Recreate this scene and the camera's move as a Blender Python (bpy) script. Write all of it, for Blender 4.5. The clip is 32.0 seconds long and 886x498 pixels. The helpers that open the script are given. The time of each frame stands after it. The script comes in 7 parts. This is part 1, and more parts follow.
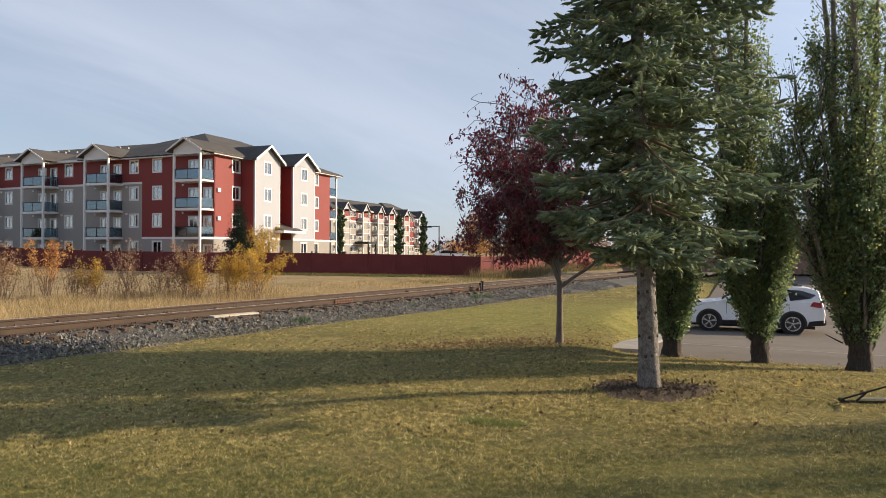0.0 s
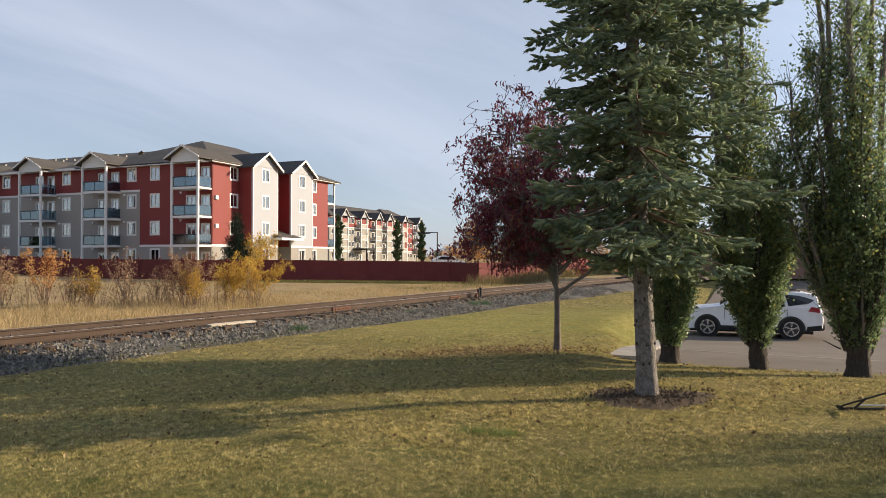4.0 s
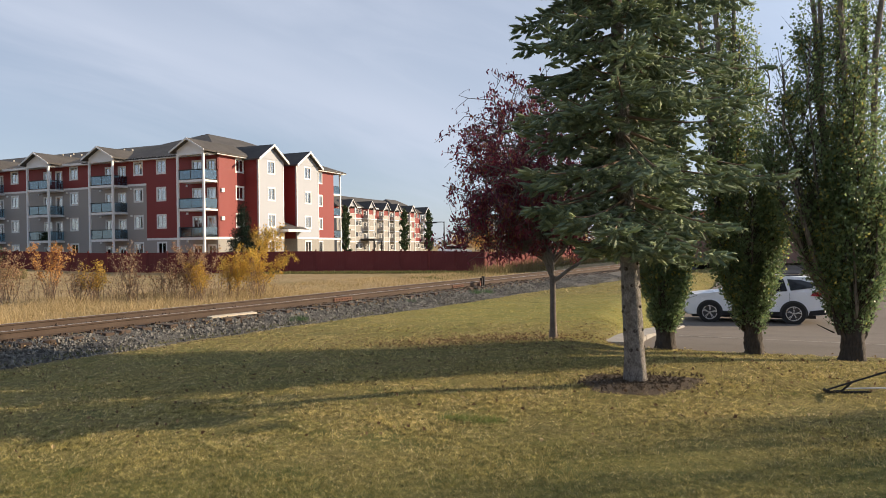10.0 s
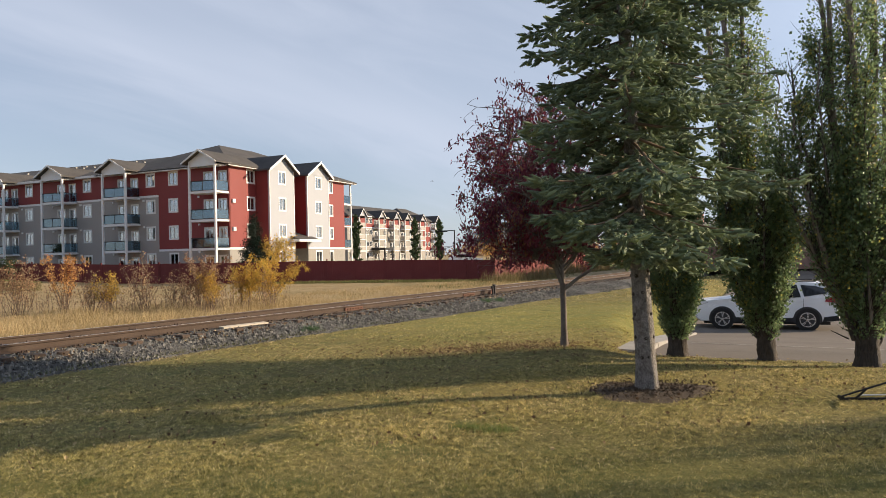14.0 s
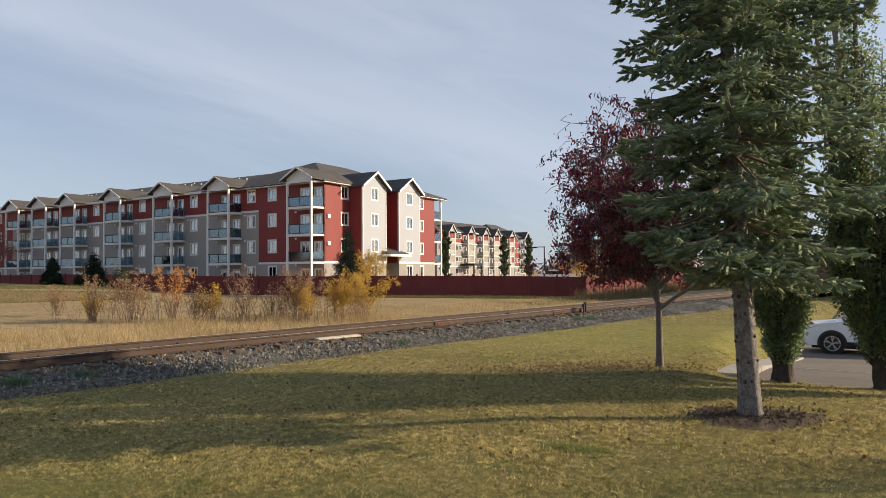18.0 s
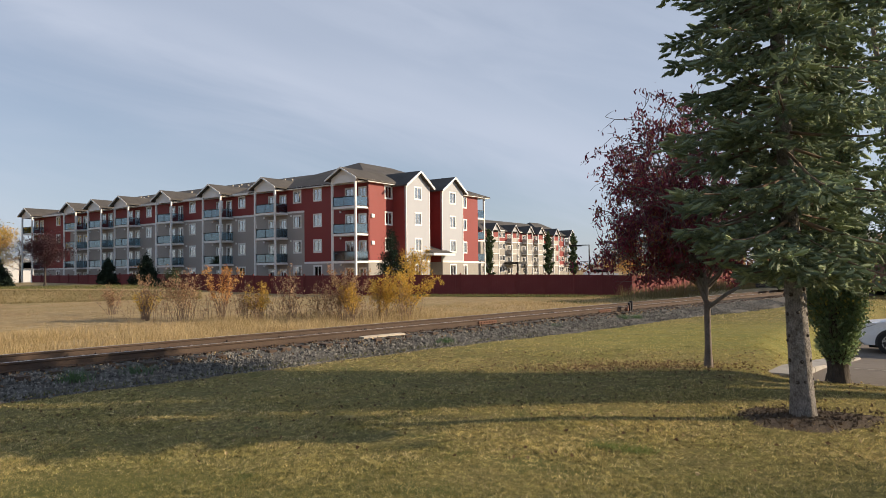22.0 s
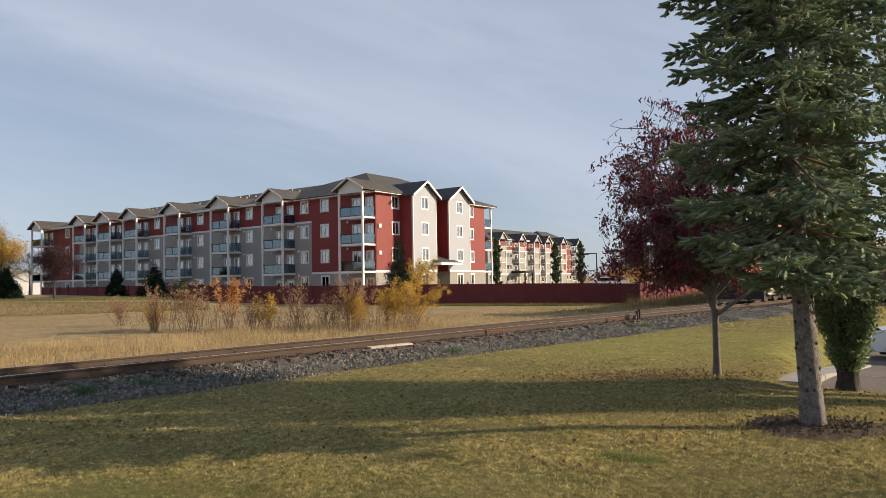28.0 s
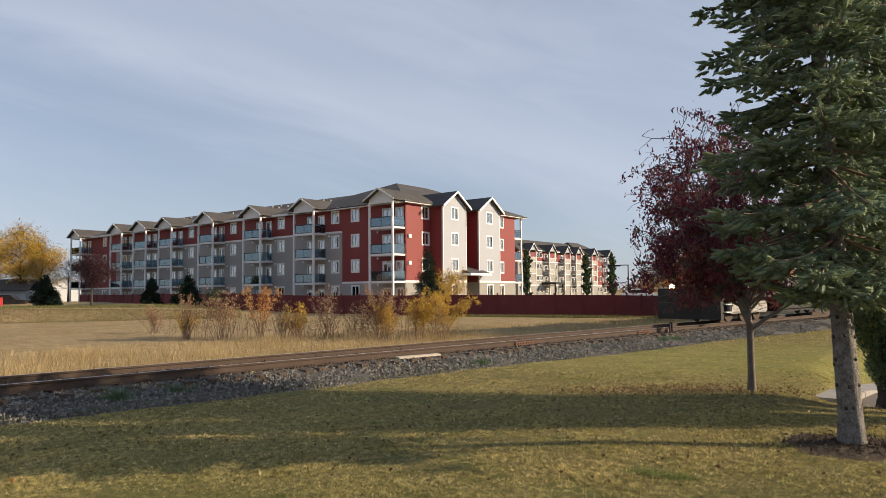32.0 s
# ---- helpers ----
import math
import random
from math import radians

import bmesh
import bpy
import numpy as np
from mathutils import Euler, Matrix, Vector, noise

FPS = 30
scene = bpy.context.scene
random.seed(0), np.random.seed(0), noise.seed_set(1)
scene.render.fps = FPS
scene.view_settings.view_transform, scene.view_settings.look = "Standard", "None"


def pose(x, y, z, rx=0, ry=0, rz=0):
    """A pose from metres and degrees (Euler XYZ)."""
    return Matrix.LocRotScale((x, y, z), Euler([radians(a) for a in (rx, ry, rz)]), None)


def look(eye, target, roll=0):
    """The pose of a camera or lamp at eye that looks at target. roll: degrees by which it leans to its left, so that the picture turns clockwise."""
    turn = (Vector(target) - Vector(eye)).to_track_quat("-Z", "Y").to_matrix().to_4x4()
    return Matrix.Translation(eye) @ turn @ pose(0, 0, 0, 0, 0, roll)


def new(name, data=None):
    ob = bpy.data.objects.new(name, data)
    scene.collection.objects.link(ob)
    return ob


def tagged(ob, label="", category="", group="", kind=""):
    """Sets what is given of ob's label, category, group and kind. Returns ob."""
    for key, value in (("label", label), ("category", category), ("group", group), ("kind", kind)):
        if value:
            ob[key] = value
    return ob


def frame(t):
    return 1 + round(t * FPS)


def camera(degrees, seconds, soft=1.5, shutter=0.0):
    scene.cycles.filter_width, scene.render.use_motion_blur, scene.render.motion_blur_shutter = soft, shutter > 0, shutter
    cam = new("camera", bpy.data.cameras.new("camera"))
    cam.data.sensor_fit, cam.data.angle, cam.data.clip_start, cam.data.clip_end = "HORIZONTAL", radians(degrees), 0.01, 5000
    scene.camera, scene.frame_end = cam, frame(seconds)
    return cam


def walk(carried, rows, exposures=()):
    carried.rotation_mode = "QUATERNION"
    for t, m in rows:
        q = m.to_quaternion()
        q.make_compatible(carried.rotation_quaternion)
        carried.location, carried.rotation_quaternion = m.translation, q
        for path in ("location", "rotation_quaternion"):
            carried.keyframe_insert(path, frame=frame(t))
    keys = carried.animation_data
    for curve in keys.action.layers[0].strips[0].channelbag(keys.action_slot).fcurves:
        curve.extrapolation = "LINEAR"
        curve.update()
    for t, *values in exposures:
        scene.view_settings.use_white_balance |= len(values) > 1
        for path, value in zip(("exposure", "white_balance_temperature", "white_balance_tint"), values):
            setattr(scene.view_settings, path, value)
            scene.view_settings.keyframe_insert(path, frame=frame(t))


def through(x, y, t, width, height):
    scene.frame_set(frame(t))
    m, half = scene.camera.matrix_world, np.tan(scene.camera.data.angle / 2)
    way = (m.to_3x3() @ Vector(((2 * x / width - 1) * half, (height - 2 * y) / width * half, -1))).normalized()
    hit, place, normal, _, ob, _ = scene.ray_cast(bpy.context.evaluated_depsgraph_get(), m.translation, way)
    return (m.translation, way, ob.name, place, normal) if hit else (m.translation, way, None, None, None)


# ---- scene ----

cam = camera(64.5, 32.0, soft=0.45)
PATH = [
    (0, (-0.027, -0.074, 1.631), (-0.025, 1.926, 1.635), 0.3),
    (0.5, (-0.021, -0.072, 1.641), (-0.016, 1.928, 1.648), 0.1),
    (1, (-0.021, -0.067, 1.636), (-0.017, 1.933, 1.652), 0.1),
    (1.5, (-0.013, -0.063, 1.649), (-0.012, 1.936, 1.67), 0.1),
    (2, (-0.016, -0.092, 1.657), (-0.014, 1.908, 1.684), 0.0),
    (2.5, (-0.016, -0.081, 1.665), (-0.012, 1.919, 1.697), 0.0),
    (3, (-0.02, -0.076, 1.67), (-0.016, 1.924, 1.699), 0.0),
    (3.5, (-0.004, -0.054, 1.66), (0.001, 1.946, 1.684), 0.0),
    (5.5, (-0.001, -0.057, 1.665), (0.011, 1.943, 1.684), -0.1),
    (6, (0.01, -0.06, 1.663), (0.019, 1.94, 1.688), -0.3),
    (6.5, (0.079, -0.058, 1.679), (0.078, 1.942, 1.71), -0.4),
    (7, (0.112, -0.077, 1.666), (0.096, 1.923, 1.699), -0.5),
    (7.5, (0.169, -0.091, 1.667), (0.14, 1.908, 1.701), -0.5),
    (8, (0.24, -0.097, 1.661), (0.209, 1.902, 1.69), -0.6),
    (8.5, (0.252, -0.092, 1.659), (0.225, 1.908, 1.682), -0.6),
    (9, (0.249, -0.086, 1.651), (0.224, 1.914, 1.666), -0.6),
    (9.5, (0.253, -0.087, 1.653), (0.231, 1.913, 1.657), -0.7),
    (10, (0.259, -0.086, 1.655), (0.241, 1.914, 1.646), -0.8),
    (10.5, (0.254, -0.074, 1.65), (0.238, 1.926, 1.637), -0.7),
    (11, (0.252, -0.075, 1.649), (0.236, 1.925, 1.637), -0.8),
    (11.5, (0.254, -0.077, 1.645), (0.238, 1.923, 1.635), -0.8),
    (12, (0.267, -0.071, 1.649), (0.247, 1.929, 1.638), -1.1),
    (12.5, (0.264, -0.081, 1.657), (0.239, 1.919, 1.647), -1.2),
    (13, (0.273, -0.064, 1.654), (0.241, 1.936, 1.651), -1.3),
    (13.5, (0.27, -0.086, 1.657), (0.231, 1.913, 1.664), -1.3),
    (14, (0.275, -0.091, 1.656), (0.227, 1.908, 1.672), -1.3),
    (14.5, (0.276, -0.092, 1.659), (0.216, 1.907, 1.689), -1.2),
    (16.5, (0.253, -0.088, 1.655), (0.081, 1.903, 1.72), -0.7),
    (17, (0.254, -0.101, 1.654), (0.041, 1.887, 1.72), -0.7),
    (17.5, (0.244, -0.105, 1.664), (-0.009, 1.878, 1.728), -0.7),
    (18, (0.233, -0.129, 1.66), (-0.066, 1.847, 1.725), -0.5),
    (18.5, (0.228, -0.155, 1.66), (-0.119, 1.814, 1.723), -0.4),
    (19, (0.23, -0.146, 1.663), (-0.151, 1.817, 1.72), -0.4),
    (19.5, (0.235, -0.158, 1.666), (-0.163, 1.802, 1.719), -0.4),
    (20, (0.227, -0.168, 1.665), (-0.177, 1.79, 1.717), -0.5),
    (20.5, (0.241, -0.145, 1.664), (-0.169, 1.812, 1.718), -0.7),
    (21, (0.239, -0.15, 1.666), (-0.173, 1.806, 1.722), -0.8),
    (21.5, (0.232, -0.168, 1.66), (-0.183, 1.787, 1.719), -0.8),
    (22, (0.236, -0.15, 1.658), (-0.185, 1.805, 1.721), -0.7),
    (22.5, (0.239, -0.158, 1.654), (-0.186, 1.795, 1.718), -0.7),
    (23, (0.238, -0.174, 1.671), (-0.189, 1.779, 1.735), -0.9),
    (23.5, (0.235, -0.189, 1.678), (-0.191, 1.765, 1.738), -0.9),
    (24, (0.23, -0.163, 1.664), (-0.192, 1.791, 1.724), -0.9),
    (24.5, (0.235, -0.166, 1.666), (-0.186, 1.788, 1.727), -0.9),
    (25, (0.238, -0.151, 1.659), (-0.182, 1.804, 1.725), -0.9),
    (25.5, (0.234, -0.181, 1.668), (-0.187, 1.773, 1.737), -0.8),
    (27.5, (0.247, -0.192, 1.674), (-0.186, 1.758, 1.761), -1.2),
    (28, (0.249, -0.174, 1.665), (-0.191, 1.775, 1.755), -1.1),
    (28.5, (0.258, -0.127, 1.668), (-0.196, 1.819, 1.761), -1.1),
    (29, (0.27, -0.113, 1.671), (-0.198, 1.829, 1.77), -1.0),
    (29.5, (0.266, -0.132, 1.69), (-0.21, 1.808, 1.795), -1.0),
    (30, (0.265, -0.126, 1.678), (-0.217, 1.812, 1.79), -0.8),
    (30.5, (0.268, -0.139, 1.677), (-0.219, 1.797, 1.793), -0.8),
    (31, (0.262, -0.15, 1.681), (-0.233, 1.785, 1.795), -0.8),
    (31.5, (0.259, -0.136, 1.676), (-0.249, 1.795, 1.792), -0.6),
    (32, (0.263, -0.128, 1.667), (-0.259, 1.799, 1.788), -0.6),
]
walk(cam, [(t, look(eye, target, roll)) for t, eye, target, roll in PATH], exposures=[(0, 0.56), (14, 0.55), (19, 0.43), (32, 0.39)])

# ---- light: low sun from the right, thin high cloud ----
SUN_AZ, SUN_EL = 80.5, 18.5
sun_dir = Vector((math.sin(radians(SUN_AZ)) * math.cos(radians(SUN_EL)),
                  math.cos(radians(SUN_AZ)) * math.cos(radians(SUN_EL)), math.sin(radians(SUN_EL))))
world = bpy.data.worlds.new("world")
scene.world = world
world.use_nodes = True
wt = world.node_tree
wt.nodes.clear()
w_out = wt.nodes.new("ShaderNodeOutputWorld")
w_bg = wt.nodes.new("ShaderNodeBackground")
w_sky = wt.nodes.new("ShaderNodeTexSky")
w_sky.sky_type, w_sky.sun_disc = "NISHITA", False
w_sky.sun_elevation, w_sky.sun_rotation = radians(SUN_EL), radians(SUN_AZ)
w_sky.air_density, w_sky.dust_density, w_sky.ozone_density = 1.0, 0.5, 3.2
w_tc = wt.nodes.new("ShaderNodeTexCoord")
# streaks of high cloud lie along a slanting line, the strongest one on the line itself
def w_dots(v):
    n = wt.nodes.new("ShaderNodeVectorMath")
    n.operation = "DOT_PRODUCT"
    n.inputs[1].default_value = v
    wt.links.new(w_tc.outputs["Generated"], n.inputs[0])
    return n.outputs["Value"]


def w_maths(op, a, b, c=None):
    n = wt.nodes.new("ShaderNodeMath")
    n.operation = op
    for slot, v in enumerate((a, b, c)):
        if v is None:
            continue
        if hasattr(v, "is_linked"):
            wt.links.new(v, n.inputs[slot])
        else:
            n.inputs[slot].default_value = v
    return n.outputs[0]


def w_noise(vec, scale, detail, rough, warp):
    n = wt.nodes.new("ShaderNodeTexNoise")
    n.inputs["Scale"].default_value, n.inputs["Detail"].default_value = scale, detail
    n.inputs["Roughness"].default_value, n.inputs["Distortion"].default_value = rough, warp
    wt.links.new(vec, n.inputs["Vector"])
    return n.outputs["Fac"]


def w_range(v, a, b, c, d):
    n = wt.nodes.new("ShaderNodeMapRange")
    n.interpolation_type = "SMOOTHSTEP"
    for nm, x in zip(("From Min", "From Max", "To Min", "To Max"), (a, b, c, d)):
        n.inputs[nm].default_value = x
    wt.links.new(v, n.inputs["Value"])
    return n.outputs["Result"]


ST_N = Vector((0.338, -0.123, 0.933)).normalized()
ST_A = Vector((0.856, 0.455, -0.249)).normalized()
ST_B = ST_N.cross(ST_A)
w_xyz = wt.nodes.new("ShaderNodeCombineXYZ")
wt.links.new(w_dots(ST_A), w_xyz.inputs[0])
wt.links.new(w_dots(ST_B), w_xyz.inputs[1])
wt.links.new(w_maths("MULTIPLY", w_dots(ST_N), 5.0), w_xyz.inputs[2])
w_fine = w_noise(w_xyz.outputs[0], 2.6, 6.0, 0.55, 0.6)
w_wide = w_noise(w_xyz.outputs[0], 0.9, 3.0, 0.5, 0.3)
w_off = w_maths("ABSOLUTE", w_maths("ADD", w_dots(ST_N), w_maths("MULTIPLY_ADD", w_fine, 0.16, -0.08)), 0.0)
w_streak = w_maths("MULTIPLY", w_range(w_off, 0.0, 0.085, 1.0, 0.0), w_range(w_wide, 0.30, 0.62, 0.5, 1.0))
w_veil = w_maths("ADD", w_range(w_wide, 0.32, 0.68, 0.46, 0.64), w_range(w_fine, 0.30, 0.72, 0.0, 0.14))
w_cover = w_maths("MULTIPLY", w_maths("MINIMUM", w_maths("MULTIPLY_ADD", w_streak, 0.24, w_veil), 1.0), w_range(w_dots((0.0, 0.0, 1.0)), 0.36, 0.85, 1.0, 0.45))
# thin cloud shines more towards the sun
w_dot = wt.nodes.new("ShaderNodeVectorMath")
w_dot.operation = "DOT_PRODUCT"
w_dot.inputs[1].default_value = sun_dir
wt.links.new(w_tc.outputs["Generated"], w_dot.inputs[0])
w_glow = wt.nodes.new("ShaderNodeMapRange")
w_glow.interpolation_type = "SMOOTHSTEP"
w_glow.inputs["From Min"].default_value, w_glow.inputs["From Max"].default_value = 0.35, 1.0
w_glow.inputs["To Min"].default_value, w_glow.inputs["To Max"].default_value = 1.0, 1.8
wt.links.new(w_dot.outputs["Value"], w_glow.inputs["Value"])
w_cloud = wt.nodes.new("ShaderNodeVectorMath")
w_cloud.operation = "SCALE"
w_cloud.inputs[0].default_value = (5.70, 6.25, 7.5)
wt.links.new(w_glow.outputs["Result"], w_cloud.inputs["Scale"])
w_mix = wt.nodes.new("ShaderNodeMix")
w_mix.data_type = "RGBA"
wt.links.new(w_cloud.outputs["Vector"], w_mix.inputs[7])
w_mix.clamp_factor = False
wt.links.new(w_cover, w_mix.inputs[0])
wt.links.new(w_sky.outputs["Color"], w_mix.inputs[6])
wt.links.new(w_mix.outputs[2], w_bg.inputs["Color"])
w_bg.inputs["Strength"].default_value = 0.078
wt.links.new(w_bg.outputs["Background"], w_out.inputs["Surface"])

sun = new("sun", bpy.data.lights.new("sun", "SUN"))
sun.data.energy, sun.data.angle, sun.data.color = 5.0, radians(0.6), (1.0, 0.80, 0.56)
sun.matrix_world = look(sun_dir * 200, (0, 0, 0))


# ---- materials ----
def base_mat(name):
    m = bpy.data.materials.new(name)
    m.use_nodes = True
    return m, m.node_tree, m.node_tree.nodes["Principled BSDF"]


def noise_fac(nt, scale, detail=4.0, vec=None, rough=0.55, stretch=None):
    n = nt.nodes.new("ShaderNodeTexNoise")
    n.inputs["Scale"].default_value, n.inputs["Detail"].default_value, n.inputs["Roughness"].default_value = scale, detail, rough
    if vec is None:
        vec = nt.nodes.new("ShaderNodeTexCoord").outputs["Object"]
    if stretch:
        mp = nt.nodes.new("ShaderNodeMapping")
        mp.inputs["Scale"].default_value = stretch
        nt.links.new(vec, mp.inputs["Vector"])
        vec = mp.outputs["Vector"]
    nt.links.new(vec, n.inputs["Vector"])
    return n.outputs["Fac"]


def ranged(nt, fac, lo, hi, a=0.0, b=1.0):
    r = nt.nodes.new("ShaderNodeMapRange")
    r.inputs["From Min"].default_value, r.inputs["From Max"].default_value = lo, hi
    r.inputs["To Min"].default_value, r.inputs["To Max"].default_value = a, b
    nt.links.new(fac, r.inputs["Value"])
    return r.outputs["Result"]


def mixed(nt, fac, a, b, blend="MIX"):
    n = nt.nodes.new("ShaderNodeMix")
    n.data_type, n.blend_type = "RGBA", blend
    for slot, c in ((0, fac), (6, a), (7, b)):
        if hasattr(c, "is_linked"):
            nt.links.new(c, n.inputs[slot])
        elif slot == 0:
            n.inputs[0].default_value = c
        else:
            n.inputs[slot].default_value = (*c, 1)
    return n.outputs[2]


def maths(nt, op, a, b):
    n = nt.nodes.new("ShaderNodeMath")
    n.operation = op
    for slot, c in ((0, a), (1, b)):
        if hasattr(c, "is_linked"):
            nt.links.new(c, n.inputs[slot])
        else:
            n.inputs[slot].default_value = c
    return n.outputs[0]


def bumped(nt, bsdf, fac, strength, dist=0.01):
    b = nt.nodes.new("ShaderNodeBump")
    b.inputs["Strength"].default_value, b.inputs["Distance"].default_value = strength, dist
    nt.links.new(fac, b.inputs["Height"])
    nt.links.new(b.outputs["Normal"], bsdf.inputs["Normal"])


def surface(name, c1, c2, fine=30.0, coarse=2.0, rough=0.75, bump=0.3, dist=0.006, metal=0.0, stain=None, stain_amt=0.5,
            vary=0.0, stretch=None, island=False, spec=0.4):
    """Two scales of noise between two colours, optional stains, optional change from piece to piece."""
    m, nt, bsdf = base_mat(name)
    f = noise_fac(nt, fine, 5.0, stretch=stretch)
    g = noise_fac(nt, coarse, 4.0)
    fac = maths(nt, "ADD", maths(nt, "MULTIPLY", f, 0.6), maths(nt, "MULTIPLY", g, 0.4))
    col = mixed(nt, ranged(nt, fac, 0.32, 0.68), c1, c2)
    if stain:
        s = noise_fac(nt, coarse * 0.6 + 0.15, 6.0, rough=0.7)
        col = mixed(nt, ranged(nt, s, 0.52, 0.72, 0.0, stain_amt), col, stain)
    if vary:
        if island:
            rnd = nt.nodes.new("ShaderNodeNewGeometry").outputs["Random Per Island"]
        else:
            rnd = nt.nodes.new("ShaderNodeObjectInfo").outputs["Random"]
        hsv = nt.nodes.new("ShaderNodeHueSaturation")
        nt.links.new(ranged(nt, rnd, 0, 1, 1 - vary, 1 + vary), hsv.inputs["Value"])
        nt.links.new(col, hsv.inputs["Color"])
        col = hsv.outputs["Color"]
    nt.links.new(col, bsdf.inputs["Base Color"])
    nt.links.new(ranged(nt, f, 0.2, 0.8, max(0.05, rough - 0.1), min(1.0, rough + 0.1)), bsdf.inputs["Roughness"])
    bsdf.inputs["Metallic"].default_value = metal
    bsdf.inputs["Specular IOR Level"].default_value = spec
    if bump:
        bumped(nt, bsdf, f, bump, dist)
    return m


def leaf_mat(name, c1, c2, c3=None, share=0.15, through=0.45, rough=0.5, patch=0.8):
    """Leaves: colour changes from leaf to leaf and from clump to clump, some light passes through."""
    m, nt, bsdf = base_mat(name)
    rnd = nt.nodes.new("ShaderNodeNewGeometry").outputs["Random Per Island"]
    clump = noise_fac(nt, patch, 3.0)
    col = mixed(nt, ranged(nt, maths(nt, "ADD", maths(nt, "MULTIPLY", rnd, 0.5), maths(nt, "MULTIPLY", clump, 0.8)), 0.35, 0.95), c1, c2)
    if c3:
        pick = maths(nt, "ADD", maths(nt, "MULTIPLY", nt.nodes.new("ShaderNodeNewGeometry").outputs["Random Per Island"], 0.6),
                     maths(nt, "MULTIPLY", noise_fac(nt, patch * 1.7, 2.0), 0.6))
        col = mixed(nt, ranged(nt, pick, 0.85 - share, 0.95 - share), col, c3)
    nt.links.new(col, bsdf.inputs["Base Color"])
    bsdf.inputs["Roughness"].default_value = rough
    bsdf.inputs["Specular IOR Level"].default_value = 0.3
    tr = nt.nodes.new("ShaderNodeBsdfTranslucent")
    nt.links.new(col, tr.inputs["Color"])
    mx = nt.nodes.new("ShaderNodeMixShader")
    mx.inputs[0].default_value = through
    nt.links.new(bsdf.outputs[0], mx.inputs[1])
    nt.links.new(tr.outputs[0], mx.inputs[2])
    nt.links.new(mx.outputs[0], nt.nodes["Material Output"].inputs["Surface"])
    return m


def glass_mat(name, tint, gloss=0.04, base=0.1, shine=(1.0, 1.0, 1.0)):
    """A pane: partly clear, partly mirror."""
    m, nt, bsdf = base_mat(name)
    nt.nodes.remove(bsdf)
    t = nt.nodes.new("ShaderNodeBsdfTransparent")
    t.inputs["Color"].default_value = (*tint, 1)
    g = nt.nodes.new("ShaderNodeBsdfGlossy")
    g.inputs["Roughness"].default_value = gloss
    g.inputs["Color"].default_value = (*shine, 1)
    fr = nt.nodes.new("ShaderNodeFresnel")
    fr.inputs["IOR"].default_value = 1.5
    mx = nt.nodes.new("ShaderNodeMixShader")
    nt.links.new(ranged(nt, fr.outputs[0], 0.0, 1.0, base, 1.0), mx.inputs[0])
    nt.links.new(t.outputs[0], mx.inputs[1])
    nt.links.new(g.outputs[0], mx.inputs[2])
    nt.links.new(mx.outputs[0], nt.nodes["Material Output"].inputs["Surface"])
    return m


def glow_mat(name, colour, power):
    m, nt, bsdf = base_mat(name)
    bsdf.inputs["Base Color"].default_value = (*colour, 1)
    bsdf.inputs["Emission Color"].default_value = (*colour, 1)
    bsdf.inputs["Emission Strength"].default_value = power
    return m


# the track runs along TD, and TN points across it, away from the lawn
TRACK_AZ = radians(30.76)
TD = Vector((math.sin(TRACK_AZ), math.cos(TRACK_AZ), 0))
TN = Vector((-math.cos(TRACK_AZ), math.sin(TRACK_AZ), 0))
TRACK_D, RAIL_TOP = 14.95, 0.10


def green_patches(nt, col, pos, green, fresh):
    """Greener grass: scattered clumps, soft darker green patches on the open lawn and a yellow-green patch past the
    purple tree.
    """
    wander = ranged(nt, noise_fac(nt, 0.7, 4.0, pos), 0.0, 1.0, -1.6, 1.6)
    for centre, inner, outer, much, tone in (((-3.2, 3.6, 0.0), 1.2, 3.6, 0.55, green), ((1.2, 2.6, 0.0), 1.6, 4.2, 0.50, green), ((4.0, 21.5, 0.0), 3.0, 8.5, 0.34, fresh)):
        off = nt.nodes.new("ShaderNodeVectorMath")
        off.operation = "DISTANCE"
        off.inputs[1].default_value = centre
        nt.links.new(pos, off.inputs[0])
        broad = maths(nt, "ADD", off.outputs["Value"], wander)
        col = mixed(nt, ranged(nt, broad, inner, outer, much, 0.0), col, tone)
    return mixed(nt, ranged(nt, noise_fac(nt, 1.6, 3.0, pos, 0.6), 0.60, 0.72, 0.0, 0.6), col, green)


